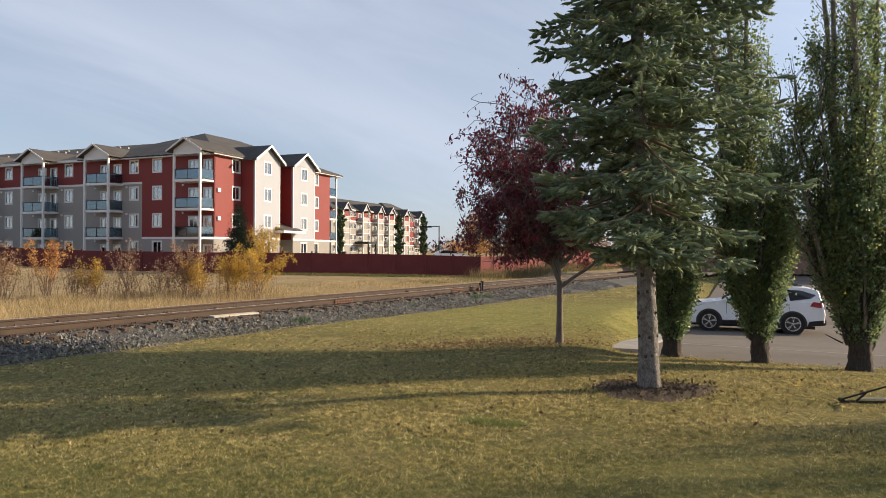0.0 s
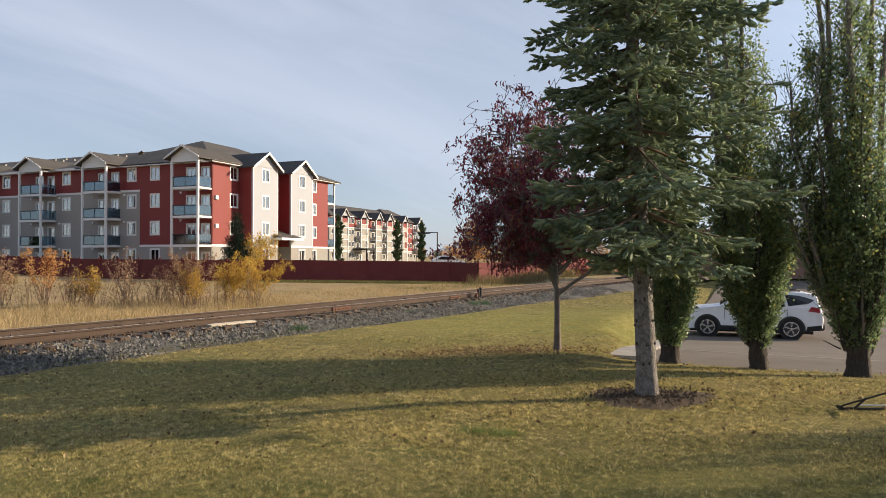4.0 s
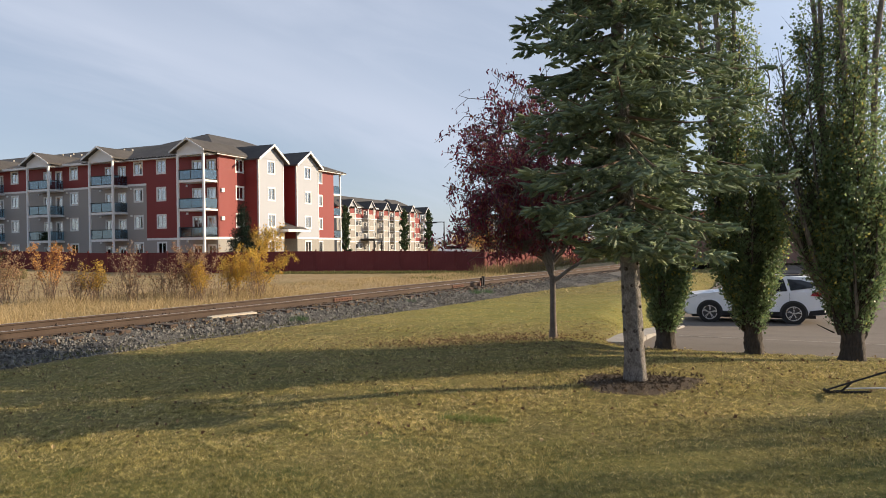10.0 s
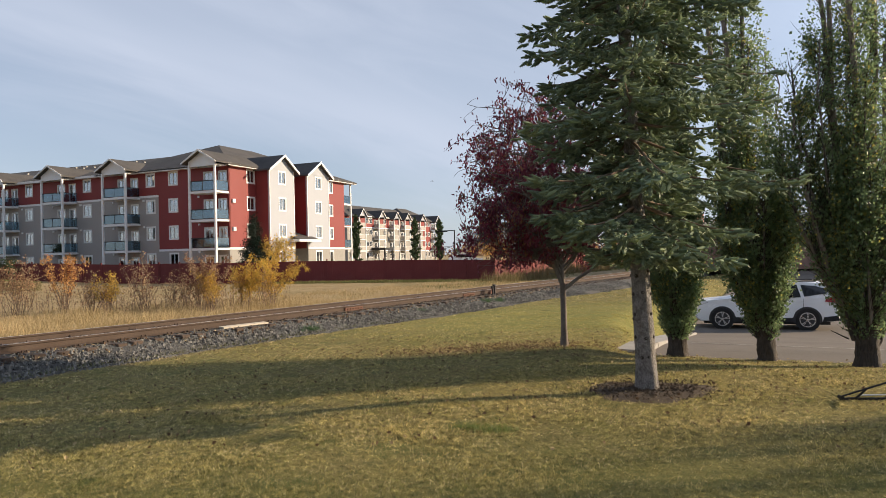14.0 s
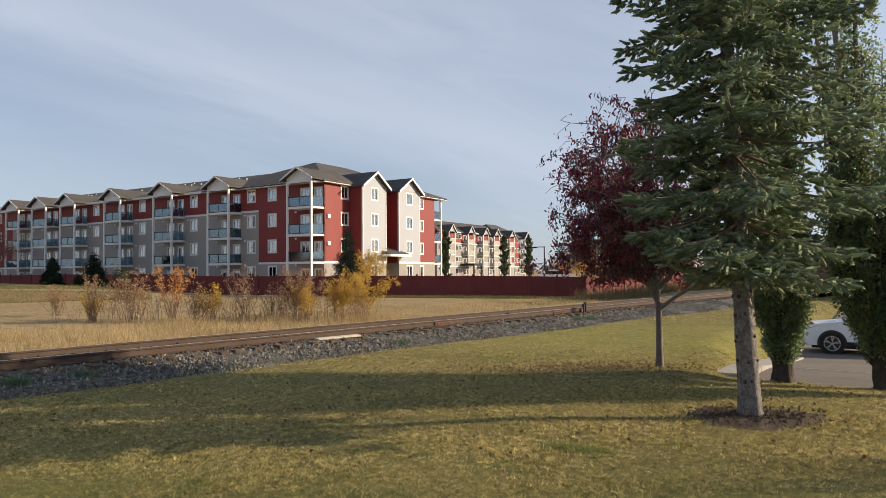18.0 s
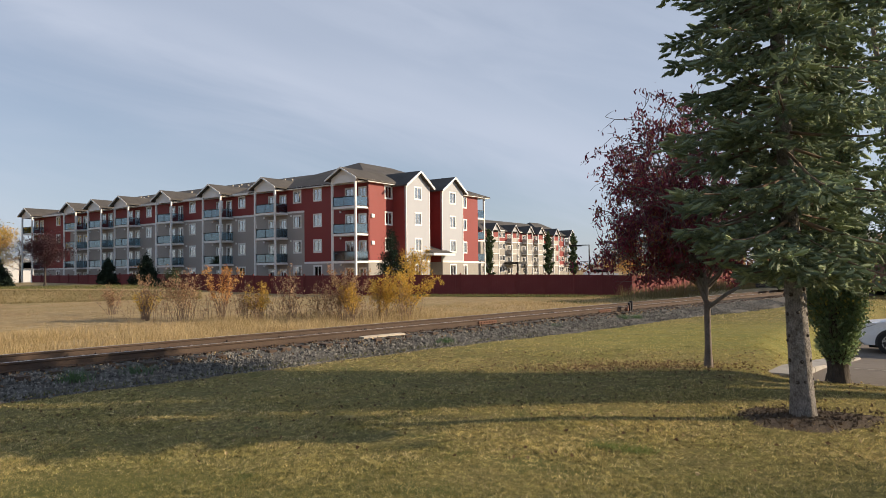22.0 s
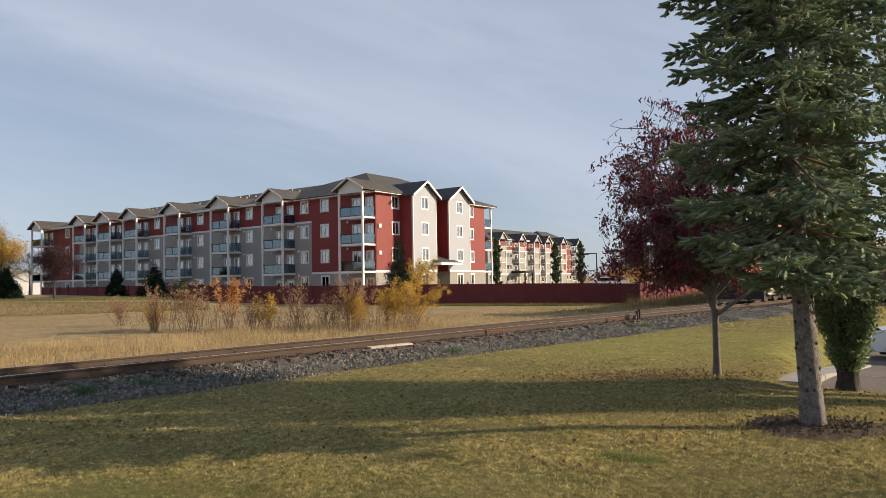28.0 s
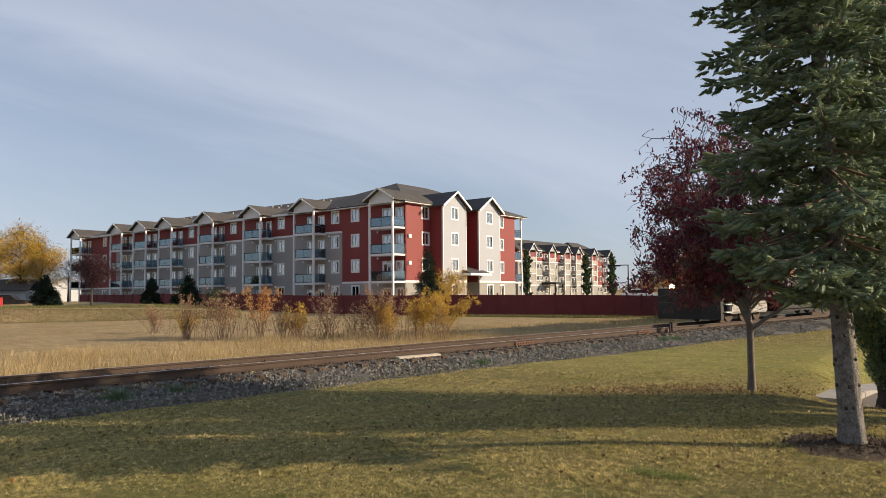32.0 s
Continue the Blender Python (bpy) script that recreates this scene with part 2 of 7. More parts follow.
def ground_mat():
    m, nt, bsdf = base_mat("ground_cover")
    pos = nt.nodes.new("ShaderNodeNewGeometry").outputs["Position"]
    dot = nt.nodes.new("ShaderNodeVectorMath")
    dot.operation = "DOT_PRODUCT"
    dot.inputs[1].default_value = TN
    nt.links.new(pos, dot.inputs[0])
    edge = maths(nt, "ADD", dot.outputs["Value"], ranged(nt, noise_fac(nt, 0.9, 4.0, pos), 0.0, 1.0, -0.6, 0.6))
    big, mid, fine = noise_fac(nt, 0.35, 4.0, pos), noise_fac(nt, 2.2, 5.0, pos), noise_fac(nt, 45.0, 4.0, pos)
    lawn = mixed(nt, ranged(nt, big, 0.35, 0.65), (0.245, 0.220, 0.068), (0.360, 0.288, 0.112))
    lawn = mixed(nt, ranged(nt, mid, 0.42, 0.70, 0.0, 0.6), lawn, (0.24, 0.186, 0.087))
    lawn = mixed(nt, ranged(nt, fine, 0.42, 0.68, 0.0, 0.7), lawn, (0.050, 0.046, 0.018))
    lawn = mixed(nt, ranged(nt, noise_fac(nt, 17.0, 4.0, pos, 0.65), 0.44, 0.62, 0.0, 0.55), lawn, (0.085, 0.076, 0.030))
    lawn = mixed(nt, ranged(nt, noise_fac(nt, 1.1, 4.0, pos, 0.6), 0.50, 0.66, 0.0, 0.55), lawn, (0.115, 0.135, 0.042))
    lawn = green_patches(nt, lawn, pos, (0.075, 0.095, 0.028), (0.30, 0.30, 0.075))
    dry = mixed(nt, ranged(nt, mid, 0.35, 0.65), (0.280, 0.212, 0.110), (0.460, 0.355, 0.198))
    dry = mixed(nt, ranged(nt, big, 0.45, 0.65, 0.0, 0.5), dry, (0.28, 0.185, 0.095))
    dry = mixed(nt, ranged(nt, noise_fac(nt, 0.13, 5.0, pos), 0.5, 0.68, 0.0, 0.55), dry, (0.20, 0.185, 0.08))
    dry = mixed(nt, ranged(nt, fine, 0.45, 0.75, 0.0, 0.5), dry, (0.20, 0.13, 0.06))
    dirt = mixed(nt, mid, (0.16, 0.115, 0.08), (0.25, 0.20, 0.15))
    col = mixed(nt, ranged(nt, edge, 12.3, 12.9), lawn, dirt)
    col = mixed(nt, ranged(nt, edge, 17.0, 17.8), col, dry)
    nt.links.new(col, bsdf.inputs["Base Color"])
    bsdf.inputs["Roughness"].default_value = 0.95
    bsdf.inputs["Specular IOR Level"].default_value = 0.1
    bumped(nt, bsdf, fine, 0.7, 0.03)
    return m


M_GROUND = ground_mat()
def blade_mat(name, lo, hi, *rest):
    """Lawn blades: leaf colours that also change from tuft to tuft."""
    m = leaf_mat(name, *rest)
    nt = m.node_tree
    bsdf = nt.nodes["Principled BSDF"]
    col = bsdf.inputs["Base Color"].links[0].from_socket
    targets = [l.to_socket for l in col.links]
    pos = nt.nodes.new("ShaderNodeNewGeometry").outputs["Position"]
    tuft = noise_fac(nt, 13.0, 3.0, pos, 0.75)
    hsv = nt.nodes.new("ShaderNodeHueSaturation")
    nt.links.new(ranged(nt, tuft, 0.34, 0.66, lo, hi), hsv.inputs["Value"])
    nt.links.new(col, hsv.inputs["Color"])
    out = green_patches(nt, hsv.outputs["Color"], pos, (0.125, 0.150, 0.042), (0.46, 0.44, 0.12))
    for t in targets:
        nt.links.new(out, t)
    return m


M_BLADE = blade_mat("lawn_blades", 0.15, 1.95, (0.228, 0.215, 0.068), (0.570, 0.445, 0.190), (0.64, 0.52, 0.29), 0.08, 0.30, 0.7, 1.1)
M_DRY = leaf_mat("dry_grass", (0.430, 0.320, 0.165), (0.630, 0.490, 0.275), (0.300, 0.230, 0.105), 0.20, 0.3, 0.8, 0.22)
M_BANK = leaf_mat("olive_bank_grass", (0.145, 0.123, 0.051), (0.255, 0.200, 0.093), (0.306, 0.230, 0.119), 0.1, 0.3, 0.7, 0.25)
M_FRINGE = leaf_mat("olive_green_grass", (0.098, 0.115, 0.038), (0.187, 0.174, 0.064), None, 0, 0.3, 0.7, 0.4)
M_WEED = leaf_mat("green_weed", (0.06, 0.12, 0.05), (0.10, 0.17, 0.07), None, 0, 0.3)
M_TUFT = leaf_mat("fresh_grass", (0.15, 0.19, 0.055), (0.26, 0.30, 0.09), None, 0, 0.3)
M_STONE = surface("ballast_stone", (0.066, 0.064, 0.058), (0.205, 0.195, 0.174), 40, 6, 0.85, 0.4, 0.01, vary=0.62, island=True)
M_BED = surface("ballast_bed", (0.048, 0.045, 0.040), (0.140, 0.132, 0.118), 16, 5, 0.95, 1.0, 0.05)
M_TIE = surface("creosoted_timber", (0.054, 0.038, 0.029), (0.126, 0.090, 0.068), 14, 3, 0.9, 0.6, 0.01, vary=0.25, stretch=(1, 8, 8))
M_RUST = surface("rusty_rail_steel", (0.051, 0.034, 0.025), (0.098, 0.068, 0.051), 25, 2, 0.8, 0.25, 0.003, metal=0.2, stain=(0.068, 0.038, 0.025))
M_RUST_BRIGHT = surface("red_brown_rust", (0.10, 0.050, 0.034), (0.17, 0.085, 0.056), 30, 4, 0.85, 0.3, 0.004)
M_RAILTOP = surface("polished_rail_head", (0.50, 0.47, 0.44), (0.65, 0.62, 0.60), 20, 1, 0.28, 0.1, 0.001, metal=0.9)
M_CONCRETE = surface("concrete", (0.289, 0.268, 0.238), (0.391, 0.365, 0.327), 30, 2, 0.9, 0.3, 0.005, stain=(0.255, 0.238, 0.212))
M_ASPHALT = surface("asphalt", (0.148, 0.127, 0.105), (0.226, 0.195, 0.164), 120, 0.5, 0.9, 0.5, 0.004, stain=(0.082, 0.074, 0.066), stain_amt=0.5, spec=0.12)
M_RED = surface("red_vinyl_siding", (0.191, 0.028, 0.026), (0.223, 0.035, 0.032), 3, 0.4, 0.6, 0.1, stretch=(0.3, 0.3, 8))
M_GREY = surface("grey_beige_siding", (0.300, 0.280, 0.262), (0.340, 0.317, 0.297), 3, 0.4, 0.65, 0.1, stretch=(0.3, 0.3, 8))
M_WHITE = surface("white_siding", (0.335, 0.352, 0.388), (0.372, 0.388, 0.424), 3, 0.4, 0.6, 0.1, stretch=(0.3, 0.3, 8))
M_VENEER = surface("beige_stone_veneer", (0.249, 0.237, 0.215), (0.331, 0.314, 0.288), 5, 1.2, 0.85, 0.4, 0.02)
M_TRIM = surface("white_trim", (0.681, 0.681, 0.672), (0.754, 0.754, 0.745), 10, 1, 0.5, 0.05)
M_ROOF = surface("grey_brown_shingles", (0.044, 0.041, 0.039), (0.112, 0.103, 0.096), 9, 0.6, 0.9, 0.5, 0.02, stretch=(1, 1, 6))
M_PANE = glass_mat("window_glass", (0.80, 0.84, 0.86), 0.03, 0.34)
M_RAILGLASS = glass_mat("balcony_glass", (0.58, 0.72, 0.78), 0.05, 0.16, (0.72, 0.89, 1.0))
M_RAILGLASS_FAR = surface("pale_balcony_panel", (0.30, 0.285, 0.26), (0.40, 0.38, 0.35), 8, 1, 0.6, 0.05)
M_BLACK = surface("black_metal", (0.012, 0.012, 0.013), (0.03, 0.03, 0.032), 30, 3, 0.45, 0.1, metal=0.3)
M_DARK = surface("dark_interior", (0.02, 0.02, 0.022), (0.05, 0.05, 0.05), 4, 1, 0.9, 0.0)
M_CURTAIN = surface("pale_blinds", (0.45, 0.44, 0.42), (0.7, 0.69, 0.66), 12, 1, 0.9, 0.1, vary=0.35, stretch=(6, 6, 0.2))
M_FENCE = surface("maroon_painted_boards", (0.131, 0.023, 0.024), (0.170, 0.035, 0.033), 9, 0.7, 0.8, 0.3, 0.004, stain=(0.213, 0.078, 0.073), stain_amt=0.3, vary=0.16, stretch=(6, 6, 0.4))
M_BARK_SPRUCE = surface("spruce_bark", (0.078, 0.068, 0.060), (0.429, 0.397, 0.364), 52, 11, 0.95, 1.0, 0.05, stain=(0.072, 0.055, 0.044), stain_amt=0.9, stretch=(1.5, 1.5, 0.8))
M_BARK_DARK = surface("rough_dark_bark", (0.028, 0.023, 0.019), (0.095, 0.078, 0.065), 22, 4, 0.95, 1.0, 0.025, stretch=(2, 2, 0.5))
M_BARK_POPLAR = surface("grey_poplar_bark", (0.12, 0.10, 0.085), (0.27, 0.235, 0.20), 26, 4, 0.95, 0.8, 0.015, stretch=(2, 2, 0.5))
M_BARK_CRAB = surface("crabapple_bark", (0.084, 0.067, 0.058), (0.222, 0.186, 0.162), 30, 5, 0.9, 0.7, 0.008, stretch=(1, 1, 3))
M_TWIG = surface("brown_twigs", (0.13, 0.09, 0.065), (0.25, 0.18, 0.13), 20, 4, 0.9, 0.2)
M_NEEDLE = leaf_mat("blue_green_needles", (0.175, 0.235, 0.158), (0.325, 0.392, 0.265), (0.40, 0.47, 0.28), 0.20, 0.48, 0.55, 1.0)
M_NEEDLE_DRY = leaf_mat("dry_inner_twigs", (0.12, 0.085, 0.05), (0.20, 0.14, 0.08), (0.09, 0.12, 0.05), 0.2, 0.2, 0.8, 2.0)
M_POPLAR = leaf_mat("poplar_leaves", (0.135, 0.200, 0.100), (0.235, 0.315, 0.150), (0.46, 0.40, 0.10), 0.025, 0.60, 0.36, 0.9)
M_POPLAR.node_tree.nodes["Principled BSDF"].inputs["Specular IOR Level"].default_value = 0.6
M_CRAB = leaf_mat("purple_leaves", (0.100, 0.036, 0.056), (0.290, 0.050, 0.084), (0.30, 0.14, 0.07), 0.06, 0.48, 0.46, 0.9)
M_PURPLE_FAR = leaf_mat("dull_purple_leaves", (0.042, 0.020, 0.026), (0.075, 0.030, 0.038), None, 0, 0.3, 0.6, 0.9)
M_DISTANT = leaf_mat("green_foliage", (0.035, 0.062, 0.025), (0.07, 0.105, 0.04), None, 0, 0.25, 0.6, 0.7)
M_CONIFER = leaf_mat("dark_conifer", (0.014, 0.024, 0.017), (0.032, 0.048, 0.034), None, 0, 0.1, 0.95, 1.0)
M_CONIFER.node_tree.nodes["Principled BSDF"].inputs["Specular IOR Level"].default_value = 0.05
M_YELLOW = leaf_mat("yellow_leaves", (0.563, 0.343, 0.055), (0.686, 0.466, 0.097), (0.405, 0.352, 0.079), 0.10, 0.45, 0.6, 0.6)
M_ORANGE = leaf_mat("orange_leaves", (0.612, 0.315, 0.093), (0.697, 0.425, 0.162), (0.357, 0.153, 0.068), 0.15, 0.4, 0.6, 0.8)
M_TAN = leaf_mat("tan_brown_leaves", (0.400, 0.265, 0.150), (0.520, 0.365, 0.205), (0.280, 0.135, 0.085), 0.2, 0.35, 0.7, 0.8)
M_BLACKLEAF = leaf_mat("fallen_leaves", (0.10, 0.060, 0.036), (0.24, 0.155, 0.085), (0.50, 0.38, 0.20), 0.16, 0.2, 0.8, 1.5)
M_CARPAINT = surface("white_car_paint", (0.78, 0.79, 0.80), (0.82, 0.82, 0.83), 3, 1, 0.22, 0.0, spec=0.6)
M_CARGLASS = surface("tinted_car_glass", (0.010, 0.012, 0.014), (0.02, 0.022, 0.025), 2, 1, 0.06, 0.0, spec=0.8)
M_TYRE = surface("tyre_rubber", (0.012, 0.012, 0.012), (0.03, 0.03, 0.03), 30, 4, 0.8, 0.2)
M_ALLOY = surface("alloy_rim", (0.55, 0.55, 0.56), (0.68, 0.68, 0.69), 10, 2, 0.3, 0.0, metal=0.8)
M_TAIL = surface("red_tail_lamp", (0.45, 0.02, 0.025), (0.55, 0.03, 0.035), 10, 2, 0.15, 0.0, spec=0.7)
M_PLASTIC = surface("dark_grey_plastic", (0.03, 0.03, 0.032), (0.055, 0.055, 0.058), 30, 3, 0.6, 0.1)
M_LOCO = surface("black_locomotive_paint", (0.007, 0.007, 0.008), (0.016, 0.016, 0.016), 8, 1, 0.5, 0.1, stain=(0.07, 0.05, 0.04))
M_LOCORED = surface("faded_orange_red_paint", (0.36, 0.11, 0.065), (0.44, 0.15, 0.09), 8, 1, 0.5, 0.1)
M_CARGREY = surface("weathered_grey_wagon", (0.30, 0.29, 0.28), (0.42, 0.41, 0.39), 5, 0.7, 0.7, 0.15, stain=(0.22, 0.14, 0.09))
M_CARTAN = surface("weathered_tan_wagon", (0.42, 0.30, 0.20), (0.52, 0.39, 0.27), 5, 0.7, 0.7, 0.15, stain=(0.25, 0.13, 0.08))
M_LAMP = glow_mat("headlight_glow", (1.0, 0.74, 0.40), 14.0)
M_PLANK = surface("bare_pale_wood", (0.468, 0.399, 0.306), (0.595, 0.527, 0.425), 20, 3, 0.8, 0.2, stretch=(1, 10, 10))
M_BRICK = surface("brown_brick", (0.20, 0.12, 0.09), (0.30, 0.19, 0.15), 30, 2, 0.9, 0.3)
M_BIRD = surface("dark_grey_feathers", (0.05, 0.05, 0.05), (0.14, 0.14, 0.14), 20, 5, 0.8, 0.1)
M_PAINTRED = surface("bright_red_paint", (0.45, 0.03, 0.03), (0.55, 0.05, 0.05), 8, 1, 0.5, 0.05)


# ---- mesh helpers ----
def part(name, data, material, parent=None, label="", m=None):
    """Links a bmesh or a mesh as one object under a thing or a part."""
    if isinstance(data, bmesh.types.BMesh):
        me = bpy.data.meshes.new(name)
        data.to_mesh(me)
        data.free()
    else:
        me = data
    if material is not None and not me.materials:
        me.materials.append(material)
    ob = new(name, me)
    if parent is not None:
        ob.parent = parent
    if m is not None:
        ob.matrix_basis = m
    if label:
        ob["label"] = label
    return ob


def thing(name, m, label, category, group="", kind=""):
    ob = new(name)
    ob.empty_display_size = 0.2
    ob.matrix_basis = m
    return tagged(ob, label, category, group, kind)


def mesh_np(name, verts, faces, smooth=False):
    """A mesh from arrays of points and of faces that have one number of corners."""
    verts, faces = np.asarray(verts, np.float32), np.asarray(faces, np.int32)
    me = bpy.data.meshes.new(name)
    k = faces.shape[1]
    me.vertices.add(len(verts))
    me.vertices.foreach_set("co", verts.ravel())
    me.loops.add(faces.size)
    me.loops.foreach_set("vertex_index", faces.ravel())
    me.polygons.add(len(faces))
    me.polygons.foreach_set("loop_start", np.arange(0, faces.size, k, dtype=np.int32))
    me.polygons.foreach_set("use_smooth", np.full(len(faces), bool(smooth)))
    me.update(calc_edges=True)
    return me


def box(bm, x0, x1, y0, y1, z0, z1, bevel=0.0):
    r = bmesh.ops.create_cube(bm, size=1.0)
    for v in r["verts"]:
        v.co = Vector(((x0 + x1) / 2 + v.co.x * (x1 - x0), (y0 + y1) / 2 + v.co.y * (y1 - y0), (z0 + z1) / 2 + v.co.z * (z1 - z0)))
    if bevel:
        es = list({e for v in r["verts"] for e in v.link_edges})
        bmesh.ops.bevel(bm, geom=es, offset=bevel, segments=2, affect="EDGES", clamp_overlap=True)
    return bm


def boxes(*rows, bevel=0.0):
    bm = bmesh.new()
    for r in rows:
        box(bm, *r, bevel=bevel)
    return bm


def prism(bm, outline, axis, lo, hi):
    """Extrudes an outline (pairs) along an axis from lo to hi."""
    def put(p, h):
        a, b = p
        return {"x": (h, a, b), "y": (a, h, b), "z": (a, b, h)}[axis]
    va = [bm.verts.new(put(p, lo)) for p in outline]
    vb = [bm.verts.new(put(p, hi)) for p in outline]
    bm.faces.new(va)
    bm.faces.new(vb[::-1])
    n = len(outline)
    for i in range(n):
        bm.faces.new((va[i], vb[i], vb[(i + 1) % n], va[(i + 1) % n]))
    bmesh.ops.recalc_face_normals(bm, faces=bm.faces[:])
    return bm


def rod(bm, a, b, r, sides=8, r2=None):
    a, b = Vector(a), Vector(b)
    d = b - a
    m = Matrix.Translation((a + b) / 2) @ d.to_track_quat("Z", "Y").to_matrix().to_4x4()
    bmesh.ops.create_cone(bm, cap_ends=True, segments=sides, radius1=r, radius2=r if r2 is None else r2, depth=d.length, matrix=m)
    return bm


def tube_arrays(paths, sides=6):
    """Tapered tubes along polylines: paths are lists of (point, radius)."""
    V, F, base = [], [], 0
    ang = np.linspace(0, 2 * np.pi, sides, endpoint=False)
    for path in paths:
        P = np.array([p for p, _ in path], float)
        R = np.array([r for _, r in path], float)
        T = np.gradient(P, axis=0)
        T /= np.linalg.norm(T, axis=1)[:, None] + 1e-9
        ref = np.where(np.abs(T[:, 2:3]) > 0.9, np.array([[1.0, 0, 0]]), np.array([[0, 0, 1.0]]))
        A = np.cross(T, ref)
        A /= np.linalg.norm(A, axis=1)[:, None] + 1e-9
        B = np.cross(T, A)
        ring = P[:, None, :] + R[:, None, None] * (np.cos(ang)[None, :, None] * A[:, None, :] + np.sin(ang)[None, :, None] * B[:, None, :])
        V.append(ring.reshape(-1, 3))
        n = len(P)
        i, j = np.meshgrid(np.arange(n - 1), np.arange(sides), indexing="ij")
        j2 = (j + 1) % sides
        F.append(np.stack([base + i * sides + j, base + i * sides + j2, base + (i + 1) * sides + j2, base + (i + 1) * sides + j], -1).reshape(-1, 4))
        base += n * sides
    return np.concatenate(V), np.concatenate(F)


def tubes(name, paths, sides=6):
    return mesh_np(name, *tube_arrays(paths, sides), smooth=True)


def unit(a):
    return a / (np.linalg.norm(a, axis=-1, keepdims=True) + 1e-9)


def leaf_arrays(rng, centres, size, ratio=0.6, droop=0.3, spread=0.35, fold=0.12, axis=None):
    """Folded four-cornered leaves at the centres; droop pulls the tips down."""
    n = len(centres)
    d = rng.normal(size=(n, 3)) if axis is None else axis + rng.normal(size=(n, 3)) * 0.5
    d[:, 2] -= droop * 1.5
    d = unit(d)
    s = unit(np.cross(d, rng.normal(size=(n, 3))))
    nn = np.cross(d, s)
    L = size * (1 + spread * rng.uniform(-1, 1, (n, 1)))
    W = L * ratio / 2
    c = centres
    v = np.stack([c - d * L * 0.5, c + s * W - d * L * 0.05 + nn * L * fold, c + d * L * 0.5, c - s * W - d * L * 0.05 + nn * L * fold], 1)
    return v.reshape(-1, 3), np.arange(4 * n).reshape(n, 4)


def leaves(name, rng, centres, size, **kw):
    return mesh_np(name, *leaf_arrays(rng, np.asarray(centres, float), size, **kw))


# ---- the ground, one sheet to the horizon ----
def smooth(x):
    x = np.clip(x, 0, 1)
    return x * x * (3 - 2 * x)


LOT_CORNER, LOT_RIGHT, LOT_BACK = np.array((3.26, 13.45)), np.array((0.894, -0.448)), np.array((0.448, 0.894))
LOT_SIDE = np.array((0.41, 0.912))


def lot_z(q):
    return -0.34 - 0.70 * smooth(q / 12.0) + 1.16 * smooth((q - 26) / 34.0)


def lot_q(X, Y):
    """How far inside the lot: behind its front edge, and right of its side edge."""
    q = (X - LOT_CORNER[0]) * LOT_BACK[0] + (Y - LOT_CORNER[1]) * LOT_BACK[1]
    s = (X - LOT_CORNER[0]) * LOT_SIDE[1] - (Y - LOT_CORNER[1]) * LOT_SIDE[0]
    return q, s


def height(X, Y):
    X, Y = np.asarray(X, float), np.asarray(Y, float)
    D = X * TN.x + Y * TN.y
    R = np.hypot(X, Y)
    lawn = -0.33 * smooth((D - 4) / 8.5) - 0.005 * np.clip(Y - 4, 0, 90) - 0.0095 * np.clip(Y - 4, 0, 12) * (1 - smooth((D - 5.5) / 6.5))
    field = -0.52 - 0.010 * np.clip(X + 13, 0, 25) + 0.35 * smooth((Y - 62) / 8) + 0.10 * smooth((D - 24) / 12)
    field = field + 1.0 * smooth((-X - 22) / 28) * smooth((R - 62.5) / 3.5) * smooth((-(X + 15.5) * 0.39 - (Y - 57.5) * 0.92 - 0.5) / 7)
    z = lawn * (1 - smooth((D - 12.3) / 5.2)) + field * smooth((D - 12.3) / 5.2)
    q, s = lot_q(X, Y)
    z = z - 0.16 * smooth((q + 2.9) / 2.6) * smooth((s + 0.6) / 1.2) * smooth((9.0 - q) / 3.0)
    verge = 0.04 + 1.8 * smooth((q - 0.8) / 6.0)
    inside = smooth(q / 0.15) * smooth((s + verge) / (verge + 0.11))
    z = z * (1 - inside) + (lot_z(np.clip(q, 0, 60)) - 0.12) * inside
    ripple = 0.012 * np.sin(X * 1.7 + 0.6 * Y) * np.sin(Y * 1.3 - 0.4 * X) + 0.03 * np.sin(X * 0.31) * np.sin(Y * 0.27)
    return z + ripple * (R < 200)


def stretchy(lo, hi, step, far):
    a = list(np.arange(lo, hi, step))
    left, right, d = [], [], step
    while len(left) < 150 and (not left or left[-1] > -far):
        d *= 1.085
        left.append((left[-1] if left else lo) - d)
    d = step
    while not right or right[-1] < far:
        d *= 1.085
        right.append((right[-1] if right else hi) + d)
    return np.array(left[::-1] + a + right)


gx, gy = stretchy(-24, 14, 0.22, 2500), stretchy(-4, 40, 0.22, 3000)
GX, GY = np.meshgrid(gx, gy)
GV = np.stack([GX, GY, height(GX, GY)], -1).reshape(-1, 3)
nx, ny = len(gx), len(gy)
gi, gj = np.meshgrid(np.arange(ny - 1), np.arange(nx - 1), indexing="ij")
GF = np.stack([gi * nx + gj, gi * nx + gj + 1, (gi + 1) * nx + gj + 1, (gi + 1) * nx + gj], -1).reshape(-1, 4)
ground = part("ground", mesh_np("ground", GV, GF, True), M_GROUND)
tagged(ground, "autumn lawn and dry straw-coloured field beside the railway", "ground", kind="structure")


def gz(x, y):
    return float(height(x, y))


# parking lot, its kerbs and painted lines
def lot_point(s, q, dz=0.0):
    """s along the front edge, q back from it, with the side edge leaning."""
    p = LOT_CORNER + LOT_RIGHT * s + LOT_SIDE * (q / float(LOT_SIDE @ LOT_BACK))
    return (p[0], p[1], float(lot_z(q)) + dz)


